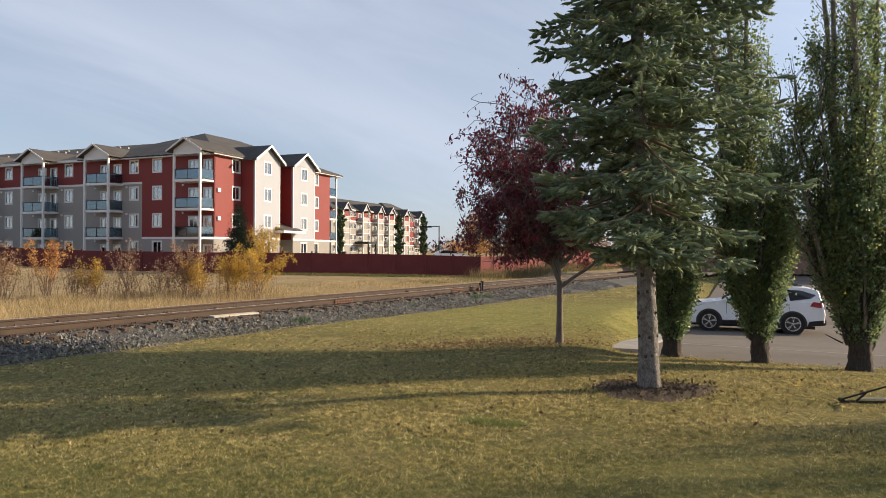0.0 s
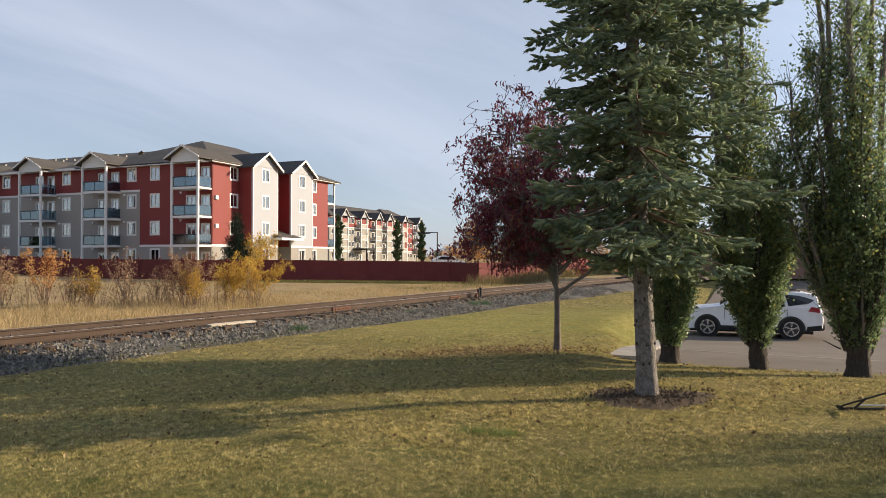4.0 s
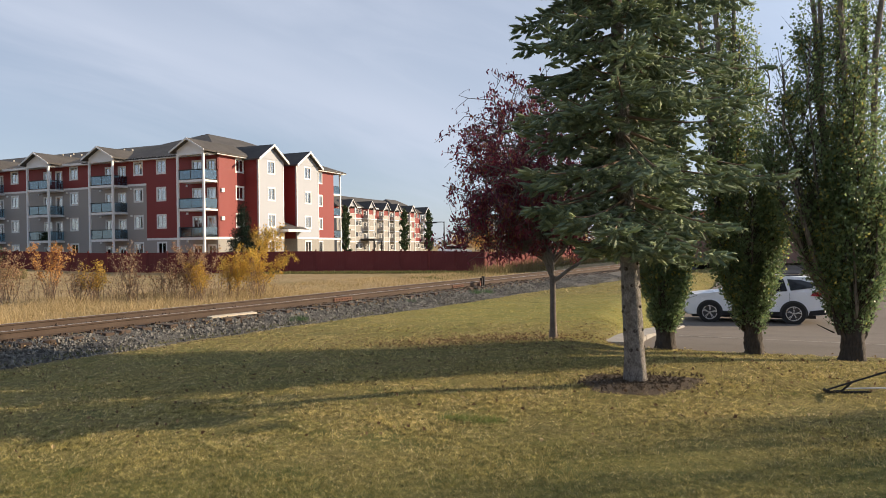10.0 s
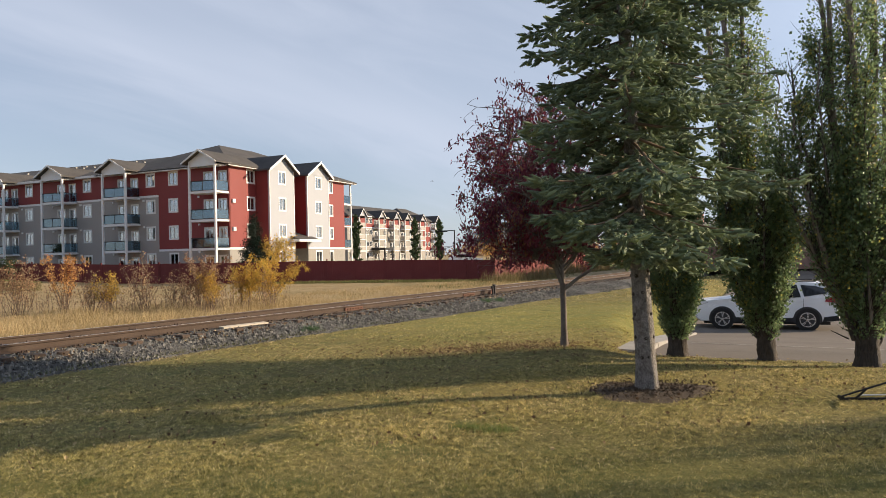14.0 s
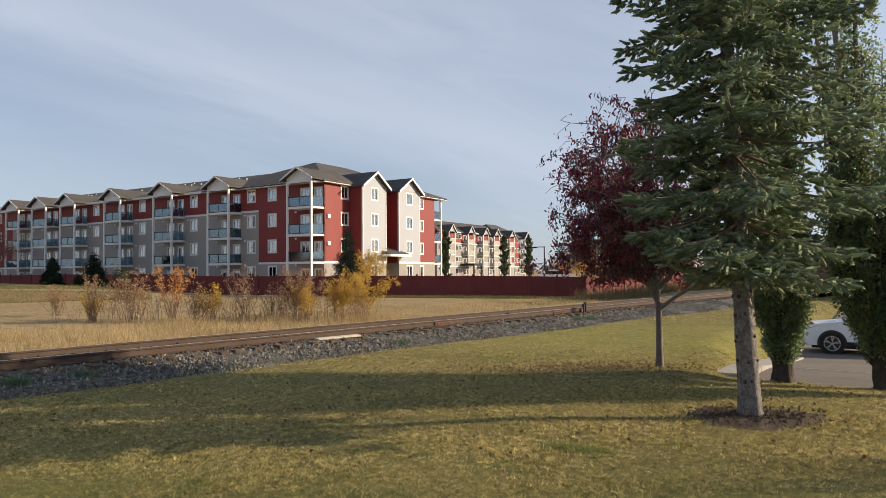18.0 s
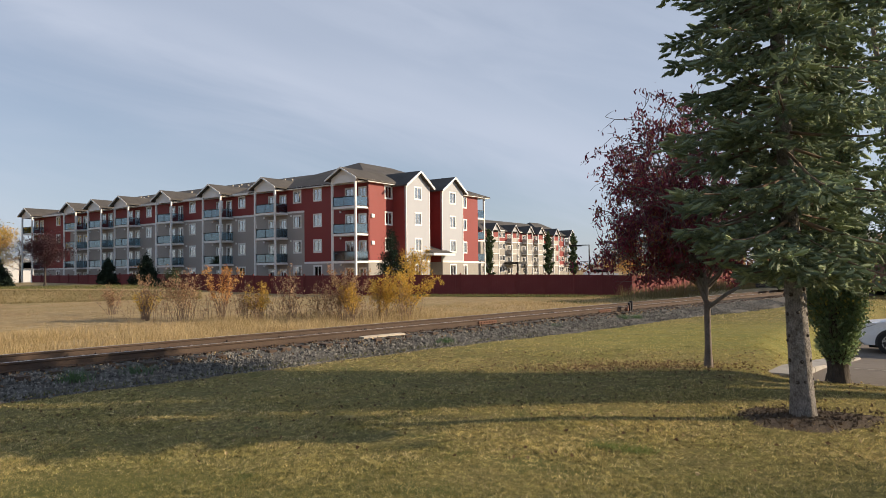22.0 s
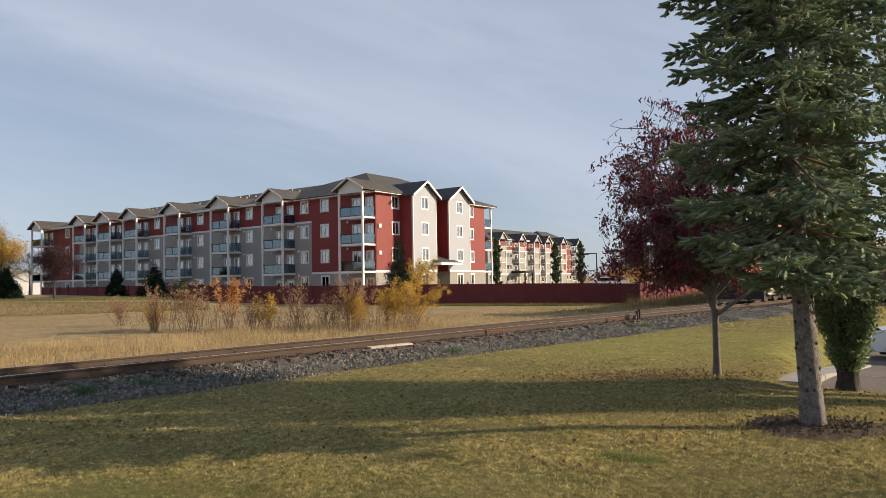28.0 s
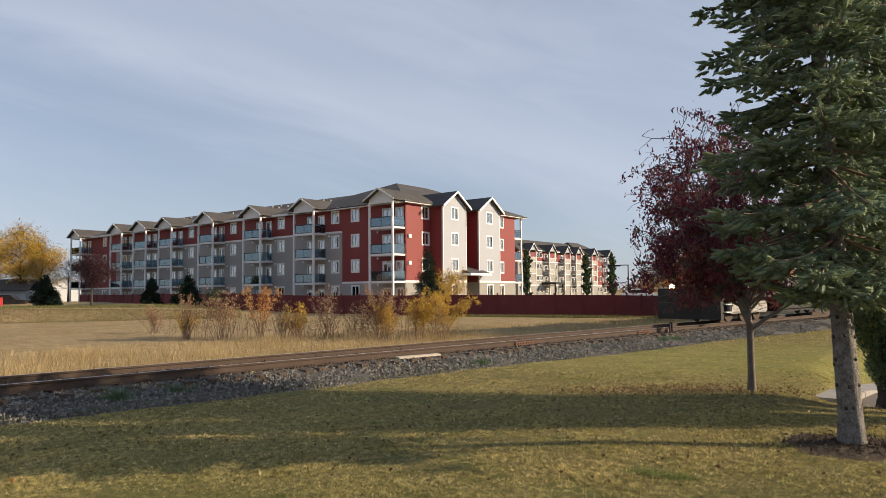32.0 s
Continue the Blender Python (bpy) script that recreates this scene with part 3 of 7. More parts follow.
LS, LQ = np.linspace(0, 70, 36), np.concatenate([[-0.3], np.linspace(0, 14, 22), np.linspace(16, 120, 14)])
LV = [lot_point(s, q) for q in LQ for s in LS]
li, lj = np.meshgrid(np.arange(len(LQ) - 1), np.arange(len(LS) - 1), indexing="ij")
LF = np.stack([li * len(LS) + lj, li * len(LS) + lj + 1, (li + 1) * len(LS) + lj + 1, (li + 1) * len(LS) + lj], -1).reshape(-1, 4)
lot = part("road", mesh_np("road", LV, LF, True), M_ASPHALT)
tagged(lot, "weathered grey asphalt parking lot sloping away from the lawn", "parking lot", kind="structure")


def kerb_run(points, rise):
    for (a, b) in zip(points[:-1], points[1:]):
        a, b = Vector(a), Vector(b)
        bm = bmesh.new()
        ln = (b - a).length
        box(bm, 0.006, ln - 0.006, -0.52, 0.09, -0.25, rise, bevel=0.02)
        d = (b - a).normalized()
        m = Matrix.Translation(a) @ d.to_track_quat("X", "Z").to_matrix().to_4x4()
        k = part("kerb_stone", bm, M_CONCRETE, kerb)
        k.matrix_basis = m


kerb = thing("kerb", pose(0, 0, 0), "pale concrete kerb between the lawn and the parking lot", "kerb", kind="structure")
side_pts = []
for q in np.arange(0, 9.1, 1.5):
    x, y, z = lot_point(0, q)
    side_pts.append((x, y, max(z, gz(x - 0.30, y) - 0.10)))
kerb_run(side_pts, 0.05)
lines = thing("lot_markings", pose(0, 0, 0), "faded white parking stall lines on the asphalt", "road marking", kind="structure")
for k in range(6):
    s = 14.0 + 2.75 * k
    pts = [lot_point(s + o, q, 0.006) for q in np.linspace(9.5, 14.5, 5) for o in (0, 0.1)]
    f = [(2 * i, 2 * i + 1, 2 * i + 3, 2 * i + 2) for i in range(4)]
    part("stall_line", mesh_np("stall_line", pts, f), M_TRIM, lines)
pts = [lot_point(s, q, 0.006) for s in np.linspace(1.0, 24, 12) for q in (3.1, 3.19)]
part("edge_line", mesh_np("edge_line", pts, [(2 * i, 2 * i + 2, 2 * i + 3, 2 * i + 1) for i in range(11)]), M_CONCRETE, lines)


# ---- the railway ----
def track_m(s, d=0.0, z=0.0):
    """A pose on the track: x along it, y across it (away from the lawn)."""
    p = TN * (TRACK_D + d) + TD * s
    return Matrix.Translation((p.x, p.y, z)) @ Matrix(((TD.x, TN.x, 0, 0), (TD.y, TN.y, 0, 0), (0, 0, 1, 0), (0, 0, 0, 1)))


S0, S1 = -30.0, 170.0
bed_prof = [(-3.1, -0.75), (-2.50, -0.40), (-2.1, -0.31), (-1.5, -0.17), (-1.2, -0.11), (1.4, -0.10), (2.2, -0.36), (2.9, -0.50)]
ss = np.arange(S0, S1, 1.0)
BV, BF = [], []
for s in ss:
    for (d, z) in bed_prof:
        BV.append((s, d + 0.08 * math.sin(s * 1.3 + d), z + 0.015 * math.sin(s * 2.1 + 3 * d)))
nb = len(bed_prof)
for i in range(len(ss) - 1):
    for j in range(nb - 1):
        BF.append((i * nb + j, (i + 1) * nb + j, (i + 1) * nb + j + 1, i * nb + j + 1))
bed = part("ballast_bed", mesh_np("ballast_bed", BV, BF, True), M_BED, m=track_m(0))
tagged(bed, "bank of crushed grey stone under the track", "railway ballast", kind="structure")


def stones_mesh(rng, n, s_lo, s_hi, size, heap=None):
    base = np.array([(1, 0, 0), (-1, 0, 0), (0, 1, 0), (0, -1, 0), (0, 0, 1), (0, 0, -0.8)], float)
    tri = np.array([(0, 2, 4), (2, 1, 4), (1, 3, 4), (3, 0, 4), (2, 0, 5), (1, 2, 5), (3, 1, 5), (0, 3, 5)])
    s = s_lo + (s_hi - s_lo) * rng.uniform(0, 1, n) ** 1.25
    d = np.where(rng.uniform(size=n) < 0.8, rng.uniform(-2.80, -1.1, n), rng.uniform(-1.1, 2.4, n))
    z = np.interp(d, [p[0] for p in bed_prof], [p[1] for p in bed_prof])
    if heap:
        d, z = rng.uniform(heap[0], heap[1], n), rng.uniform(heap[2], heap[3], n)
    v = base[None] * (1 + 0.28 * rng.normal(size=(n, 6, 1))) * rng.uniform(0.75, 1.45, (n, 1, 3)) + rng.normal(size=(n, 6, 3)) * 0.16
    a = rng.uniform(0, 2 * np.pi, n)
    c, si = np.cos(a)[:, None], np.sin(a)[:, None]
    v = np.stack([v[..., 0] * c - v[..., 1] * si, v[..., 0] * si + v[..., 1] * c, v[..., 2]], -1)
    v = v * (size * rng.uniform(0.55, 1.3, (n, 1, 1))) + np.stack([s, d, z + size * 0.25], -1)[:, None]
    return mesh_np("stones", v.reshape(-1, 3), (tri[None] + 6 * np.arange(n)[:, None, None]).reshape(-1, 3))


rng = np.random.default_rng(3)
st = part("ballast_stones", stones_mesh(rng, 46000, -20, 42, 0.031), M_STONE, m=track_m(0))
tagged(st, "loose angular grey ballast stones along the rails", "gravel", kind="stuff")

hs = part("heaped_stones", stones_mesh(rng, 1500, -18, 42, 0.034, (0.36, 0.66, -0.090, -0.035)), M_TIE, m=track_m(0))
tagged(hs, "dark ballast stones heaped between the rails", "gravel", kind="stuff")

track = thing("railway_track", track_m(0), "rusty steel railway track on timber sleepers", "railway track", kind="structure")
rail_prof = [(-0.068, 0), (0.068, 0), (0.068, 0.012), (0.012, 0.032), (0.010, 0.125), (0.034, 0.138), (0.036, 0.168), (0.026, 0.176), (-0.026, 0.176),
             (-0.036, 0.168), (-0.034, 0.138), (-0.010, 0.125), (-0.012, 0.032), (-0.068, 0.012)]
for d in (-0.753, 0.753):
    bm = bmesh.new()
    prism(bm, [(d + a, RAIL_TOP - 0.176 + b) for a, b in rail_prof], "x", S0, S1)
    steel = part("rail", bm, M_RUST, track, "rust-brown rail")
    part("rail_head", boxes((S0, S1, d - 0.024, d + 0.024, RAIL_TOP - 0.002, RAIL_TOP + 0.003)), M_RAILTOP, steel, "polished running surface")
tie_me = boxes((-0.115, 0.115, -1.42, 1.36, -0.26, -0.082), bevel=0.012)
tie_mesh = bpy.data.meshes.new("sleeper")
tie_me.to_mesh(tie_mesh)
tie_me.free()
tie_mesh.materials.append(M_TIE)
plate_bm = boxes((-0.09, 0.09, -0.85, -0.65, -0.083, -0.070), (-0.09, 0.09, 0.65, 0.85, -0.083, -0.070))
for d in (-0.85, -0.66, 0.66, 0.85):
    for x in (-0.05, 0.05):
        box(plate_bm, x - 0.018, x + 0.018, d - 0.02, d + 0.02, -0.07, -0.035)
plate_mesh = bpy.data.meshes.new("tie_plate")
plate_bm.to_mesh(plate_mesh)
plate_bm.free()
plate_mesh.materials.append(M_RUST)
rng = np.random.default_rng(5)
for k in range(150):
    s = S0 + 6 + k * 0.55
    t = part("sleeper", tie_mesh, None, track)
    t.matrix_basis = pose(s + rng.uniform(-0.04, 0.04), rng.uniform(-0.08, 0.05), rng.uniform(-0.012, 0.008), 0, 0, rng.uniform(-2, 2))
    if s < 40:
        part("tie_plate", plate_mesh, None, t)


def joint_bar(s):
    """Rusty bolted joint on the near rail with a pair of anchors."""
    bm = boxes((-0.45, 0.45, -0.815, -0.775, -0.06, 0.05), bevel=0.006)
    for x in (-0.34, -0.2, -0.07, 0.07, 0.2, 0.34):
        rod(bm, (x, -0.85, 0.0), (x, -0.80, 0.0), 0.022, 6)
    j = part("joint_bar", bm, M_RUST_BRIGHT, track, "orange rusty joint bar with bolts")
    j.matrix_basis = pose(s, 0, 0)
    return j


# ---- the apartment buildings ----
def wall_mesh(name, length, z0, z1, holes, thick=0.22):
    """A wall along x, its face at y = 0 and its back at y = thick, with openings (x0, x1, z0, z1) right through."""
    xs = sorted({0.0, length, *[h[0] for h in holes], *[h[1] for h in holes]})
    zs = sorted({z0, z1, *[h[2] for h in holes], *[h[3] for h in holes]})
    def solid(i, j):
        if not (0 <= i < len(xs) - 1 and 0 <= j < len(zs) - 1):
            return False
        cx, cz = (xs[i] + xs[i + 1]) / 2, (zs[j] + zs[j + 1]) / 2
        return not any(h[0] < cx < h[1] and h[2] < cz < h[3] for h in holes)
    V, F, seen = [], [], {}
    def vert(i, j, k):
        if (i, j, k) not in seen:
            seen[i, j, k] = len(V)
            V.append((xs[i], k * thick, zs[j]))
        return seen[i, j, k]
    for i in range(len(xs) - 1):
        for j in range(len(zs) - 1):
            if not solid(i, j):
                continue
            F.append((vert(i, j, 0), vert(i + 1, j, 0), vert(i + 1, j + 1, 0), vert(i, j + 1, 0)))
            F.append((vert(i, j, 1), vert(i, j + 1, 1), vert(i + 1, j + 1, 1), vert(i + 1, j, 1)))
            for (di, dj, a, b) in ((-1, 0, (i, j + 1), (i, j)), (1, 0, (i + 1, j), (i + 1, j + 1)), (0, -1, (i, j), (i + 1, j)), (0, 1, (i + 1, j + 1), (i, j + 1))):
                if not solid(i + di, j + dj):
                    F.append((vert(*a, 0), vert(*a, 1), vert(*b, 1), vert(*b, 0)))
    return mesh_np(name, V, F)


def each(name, material, parent, label, *rows):
    for r in rows:
        part(name, boxes(r), material, parent, label)


def shared(name, bm, material):
    me = bpy.data.meshes.new(name)
    bm.to_mesh(me)
    bm.free()
    me.materials.append(material)
    return me


def window_kit(w, h):
    """Meshes of a two-part window, centred on x, its foot at z = 0, its face at y = 0."""
    t = 0.085
    fr = boxes((-w / 2 - 0.055, w / 2 + 0.055, -0.065, 0.05, -0.09, t), (-w / 2 - 0.055, w / 2 + 0.055, -0.065, 0.05, h - t, h + 0.09),
               (-w / 2 - 0.055, -w / 2 + t, -0.064, 0.05, t, h - t), (w / 2 - t, w / 2 + 0.055, -0.064, 0.05, t, h - t), (-0.035, 0.035, -0.01, 0.05, t, h - t))
    return {"frame": shared("window_frame", fr, M_TRIM),
            "pane": shared("pane", boxes((-w / 4 + 0.04, w / 4 - 0.04, -0.004, 0.004, t, h - t)), M_PANE),
            "w": w, "h": h}


KITS = {}
blind_rng = random.Random(4)


def add_window(parent, kit_key, m, name="window", drawn=False):
    """A window with its frame, two panes and a blind behind them."""
    w, h = kit_key
    if kit_key not in KITS:
        KITS[kit_key] = window_kit(w, h)
        KITS[kit_key]["blind"] = [shared("blind", boxes((-w / 2 * s0, w / 2 * s1, 0.053, 0.062, h * lo, h - 0.03)), M_CURTAIN)
                                  for (s0, s1, lo) in ((0.92, 0.05, 0.04), (0.92, 0.05, 0.04), (0.92, 0.92, 0.08), (0.92, 0.92, 0.45))]
    k = KITS[kit_key]
    ob = part(name, k["frame"], None, parent, m=m)
    for x in (-w / 4, w / 4):
        p = part("pane", k["pane"], None, ob, m=pose(x, 0.025, 0))
        p.visible_shadow = False
    r = 0.45 if drawn else blind_rng.random()
    if r < 0.9:
        part("blind", k["blind"][int(r * 5) % 4], None, ob)
    return ob


def gable_roof(bm, x0, x1, y0, y1, z_eave, rise, over=0.35, thick=0.16):
    """A roof with its ridge along y, over x0 to x1, its front at y0."""
    xm = (x0 + x1) / 2
    k = rise / ((x1 - x0) / 2)
    a, b = x0 - over, x1 + over
    ze = z_eave - k * over
    prism(bm, [(a, ze), (xm, z_eave + rise), (b, ze), (b, ze + thick), (xm, z_eave + rise + thick), (a, ze + thick)], "y", y0 - over, y1)


def gable_trim(bm, x0, x1, y, z_eave, rise, over=0.35, deep=0.24):
    xm = (x0 + x1) / 2
    k = rise / ((x1 - x0) / 2)
    for s in (-1, 1):
        xe = xm + s * ((x1 - x0) / 2 + over)
        ze = z_eave - k * over
        prism(bm, [(xm, z_eave + rise - 0.02), (xm, z_eave + rise + 0.16), (xe, ze + 0.16), (xe, ze + 0.0)], "y", y - over - 0.05, y - over + 0.03)


FLOORS = (-0.06, 2.83, 5.71, 8.58)
EAVE = 11.30


def balcony(parent, x0, x1, y_wall, y_front, z, thick=0.20):
    """A slab with a black railing and tinted glass sheets, in front of a wall; x1 is the side that the sun reaches."""
    slab = part("balcony", boxes((x0, x1, y_front, y_wall, z - thick, z), (x0 - 0.03, x1 + 0.03, y_front - 0.03, y_front, z - thick - 0.02, z + 0.02)),
                M_TRIM, parent, "white-edged balcony slab")
    h0, h1 = z + 0.10, z + 1.06
    posts = [x0 + 0.06, (x0 + x1) / 2, x1 - 0.06]
    for x in posts:
        part("railing_post", boxes((x - 0.025, x + 0.025, y_front + 0.05, y_front + 0.10, z, h1)), M_BLACK, slab, "black metal post")
    part("top_rail", boxes((x0 + 0.03, x1 - 0.03, y_front + 0.03, y_front + 0.105, h1 - 0.09, h1 + 0.002)), M_BLACK, slab, "black metal rail")
    part("bottom_rail", boxes((x0 + 0.03, x1 - 0.03, y_front + 0.055, y_front + 0.095, h0 - 0.03, h0)), M_BLACK, slab, "black metal rail")
    for x in (x0 + 0.06, x1 - 0.06):
        part("top_rail", boxes((x - 0.03, x + 0.03, y_front + 0.107, y_wall - 0.02, h1 - 0.05, h1)), M_BLACK, slab, "black metal rail")
        part("bottom_rail", boxes((x - 0.02, x + 0.02, y_front + 0.102, y_wall - 0.02, h0 - 0.03, h0)), M_BLACK, slab, "black metal rail")
    for a, b in zip(posts[:-1], posts[1:]):
        part("glass_sheet", boxes((a + 0.04, b - 0.04, y_front + 0.07, y_front + 0.08, h0, h1 - 0.06)), M_RAILGLASS, slab, "pale blue tinted glass")
    for x in (x0 + 0.06, x1 - 0.06):
        part("glass_sheet", boxes((x - 0.005, x + 0.005, y_front + 0.13, y_wall - 0.06, h0, h1 - 0.06)), M_RAILGLASS, slab, "pale blue tinted glass")
    return slab


def hip_roof(x0, x1, y0, y1, z, top, along, inset, thick=0.16):
    """A hipped roof; the ridge runs along x or y and stops inset metres from the ends."""
    if along == "x":
        ym = (y0 + y1) / 2
        a, b = (x0 + inset[0], ym, top), (x1 - inset[1], ym, top)
    else:
        xm = (x0 + x1) / 2
        a, b = (xm, y0 + inset[0], top), (xm, y1 - inset[1], top)
    c = [(x0, y0, z), (x1, y0, z), (x1, y1, z), (x0, y1, z)]
    V = c + [a, b] + [(p[0], p[1], p[2] - thick) for p in c]
    if along == "x":
        F = [(0, 1, 5, 4), (2, 3, 4, 5), (1, 2, 5), (3, 0, 4)]
    else:
        F = [(1, 2, 5, 4), (3, 0, 4, 5), (0, 1, 4), (2, 3, 5)]
    F += [(6, 7, 1, 0), (7, 8, 2, 1), (8, 9, 3, 2), (9, 6, 0, 3), (9, 8, 7, 6)]
    me = bpy.data.meshes.new("roof")
    me.from_pydata(V, [], F)
    me.update()
    return me


BLDG = Matrix.Translation((-23.84, 69.0, 0)) @ pose(0, 0, 0, 0, 0, -23)
Y_WALL = 1.9


def long_front(bld, bays, windows, red_from, red_to, length, ground_z=-0.6):
    """The balcony front, facing -y; positions count leftwards from the corner as a, so x = -a."""
    win_w, win_h, sill = 1.25, 1.35, 1.13
    win_holes, door_holes = [], []
    for a in windows:
        for f in FLOORS:
            win_holes.append((-a - win_w / 2, -a + win_w / 2, f + sill, f + sill + win_h))
    for (a0, a1) in bays:
        am = (a0 + a1) / 2
        for f in FLOORS:
            door_holes.append((-am - 1.45 + 1.9, -am - 1.45 + 2.95, f + 0.08, f + 2.12))
            win_holes.append((-am - 1.5, -am - 0.25, f + sill - 0.35, f + sill + win_h - 0.35))
    zones = [("wall", M_VENEER, 0, length, ground_z, FLOORS[1] - 0.1, "grey-beige ground storey"),
             ("wall", M_RED, 0, red_from, FLOORS[1] - 0.1, EAVE, "red siding"),
             ("wall", M_RED, red_to, length, FLOORS[1] - 0.1, EAVE, "red siding"),
             ("wall", M_GREY, red_from, red_to, FLOORS[1] - 0.1, FLOORS[3] + 0.05, "grey siding"),
             ("wall", M_RED, red_from, red_to, FLOORS[3] + 0.05, EAVE, "red siding")]
    for nm, mt, a0, a1, z0, z1, lb in zones:
        hs = [(max(h[0] + a1, 0.02), min(h[1] + a1, a1 - a0 - 0.02), h[2], h[3]) for h in win_holes + door_holes
              if h[0] > -a1 + 0.05 and h[1] < -a0 - 0.05 and h[2] > z0 and h[3] < z1]
        me = wall_mesh("wall", a1 - a0, z0, z1, hs)
        part("wall", me, mt if mt != M_VENEER else M_GREY, bld, lb, m=pose(-a1, Y_WALL, 0))
    # white bands, laid just proud of the siding
    part("band", boxes((-red_to, -red_from, Y_WALL - 0.03, Y_WALL, FLOORS[3] - 0.05, FLOORS[3] + 0.17)), M_TRIM, bld, "white band board")
    for a0, a1 in ((0, red_from), (red_to, length)):
        part("band", boxes((-a1, -a0, Y_WALL - 0.03, Y_WALL, FLOORS[1] - 0.16, FLOORS[1] + 0.06)), M_TRIM, bld, "white band board")
    each("fascia", M_TRIM, bld, "white eaves board and soffit", (-length - 0.4, 0.4, Y_WALL - 0.62, Y_WALL - 0.58, EAVE - 0.12, EAVE + 0.12), (-length - 0.4, 0.4, Y_WALL - 0.58, Y_WALL, EAVE - 0.11, EAVE - 0.08))
    for h in win_holes:
        add_window(bld, (round(h[1] - h[0], 2), round(h[3] - h[2], 2)), pose((h[0] + h[1]) / 2, Y_WALL + 0.04, h[2]))
    for h in door_holes:
        add_window(bld, (round(h[1] - h[0], 2), round(h[3] - h[2], 2)), pose((h[0] + h[1]) / 2, Y_WALL + 0.04, h[2]), "balcony_door")
    for (a0, a1) in bays:
        for f in FLOORS[1:]:
            balcony(bld, -a1, -a0, Y_WALL, 0.0, f)
        for a in (a0 + 0.09, a1 - 0.09):
            part("post", boxes((-a - 0.10, -a + 0.10, -0.07, 0.13, ground_z, EAVE - 0.05)), M_TRIM, bld, "white square post")
        gb = bmesh.new()
        prism(gb, [(-a1, EAVE), (-a1, EAVE + 0.30), (-(a0 + a1) / 2, EAVE + 1.28), (-a0, EAVE + 0.30), (-a0, EAVE)], "y", 0.02, 0.14)
        g = part("gable", gb, M_TRIM, bld, "white gable over the balconies")
        box_bm = boxes((-a1, -a0, -0.02, 0.16, EAVE - 0.22, EAVE), (-a0 - 0.14, -a0, 0.16, Y_WALL - 0.62, EAVE - 0.2, EAVE), (-a1, -a1 + 0.14, 0.16, Y_WALL - 0.62, EAVE - 0.2, EAVE))
        part("beam", box_bm, M_TRIM, g)
        rb = bmesh.new()
        gable_roof(rb, -a1, -a0, 0.0, 6.5, EAVE + 0.30, 0.98, 0.5)
        part("gable_roof", rb, M_ROOF, g, "grey-brown shingles")
        tb = bmesh.new()
        gable_trim(tb, -a1, -a0, 0.0, EAVE + 0.30, 0.98, 0.5)
        part("barge_board", tb, M_TRIM, g, "white barge boards")
    for (a0, a1) in bays:
        for f in FLOORS[1:]:
            for a in (a0 - 0.55, a1 + 0.45):
                if a > 0.3:
                    part("vent_hood", boxes((-a - 0.1, -a + 0.1, Y_WALL - 0.12, Y_WALL, f - 0.45, f - 0.25)), M_TRIM, bld, "small white vent hood")


bld1 = thing("apartment_building", BLDG, "four-storey red, grey and white apartment building with glass balconies", "building")
BAYS = [(0, 3.5), (12.3, 15.9), (22.1, 25.7), (32.2, 35.7), (42.25, 45.8), (49.2, 52.9), (56.3, 59.9), (69.9, 73.4)]
WINS = [7.5, 10.75, 20.5, 30.4, 40.3, 65.4]
long_front(bld1, BAYS, WINS, 9.6, 61.6, 73.4)
# one solid box; the darkness behind the windows is put into its colour
part("interior", boxes((-73.2, -0.5, Y_WALL + 0.8, 22.6, -0.4, EAVE - 0.2)), M_DARK, bld1, "solid box coloured dark for the shade of unlit rooms")

# the end front, facing +x, with two white bays and an entrance roof between them
def end_wall(y0, y1, x, wins, zones):
    for mt, z0, z1, lb in zones:
        hs = [(c - 0.62 - y0, c + 0.62 - y0, f + 1.13, f + 2.48) for c in wins for f in FLOORS if f + 1.13 > z0 and f + 2.48 < z1]
        part("wall", wall_mesh("wall", y1 - y0, z0, z1, hs), mt, bld1, lb, m=pose(x, y0, 0, 0, 0, 90))
    for c in wins:
        for f in FLOORS:
            add_window(bld1, (1.24, 1.35), pose(x - 0.04, c, f + 1.13, 0, 0, 90), drawn=True)


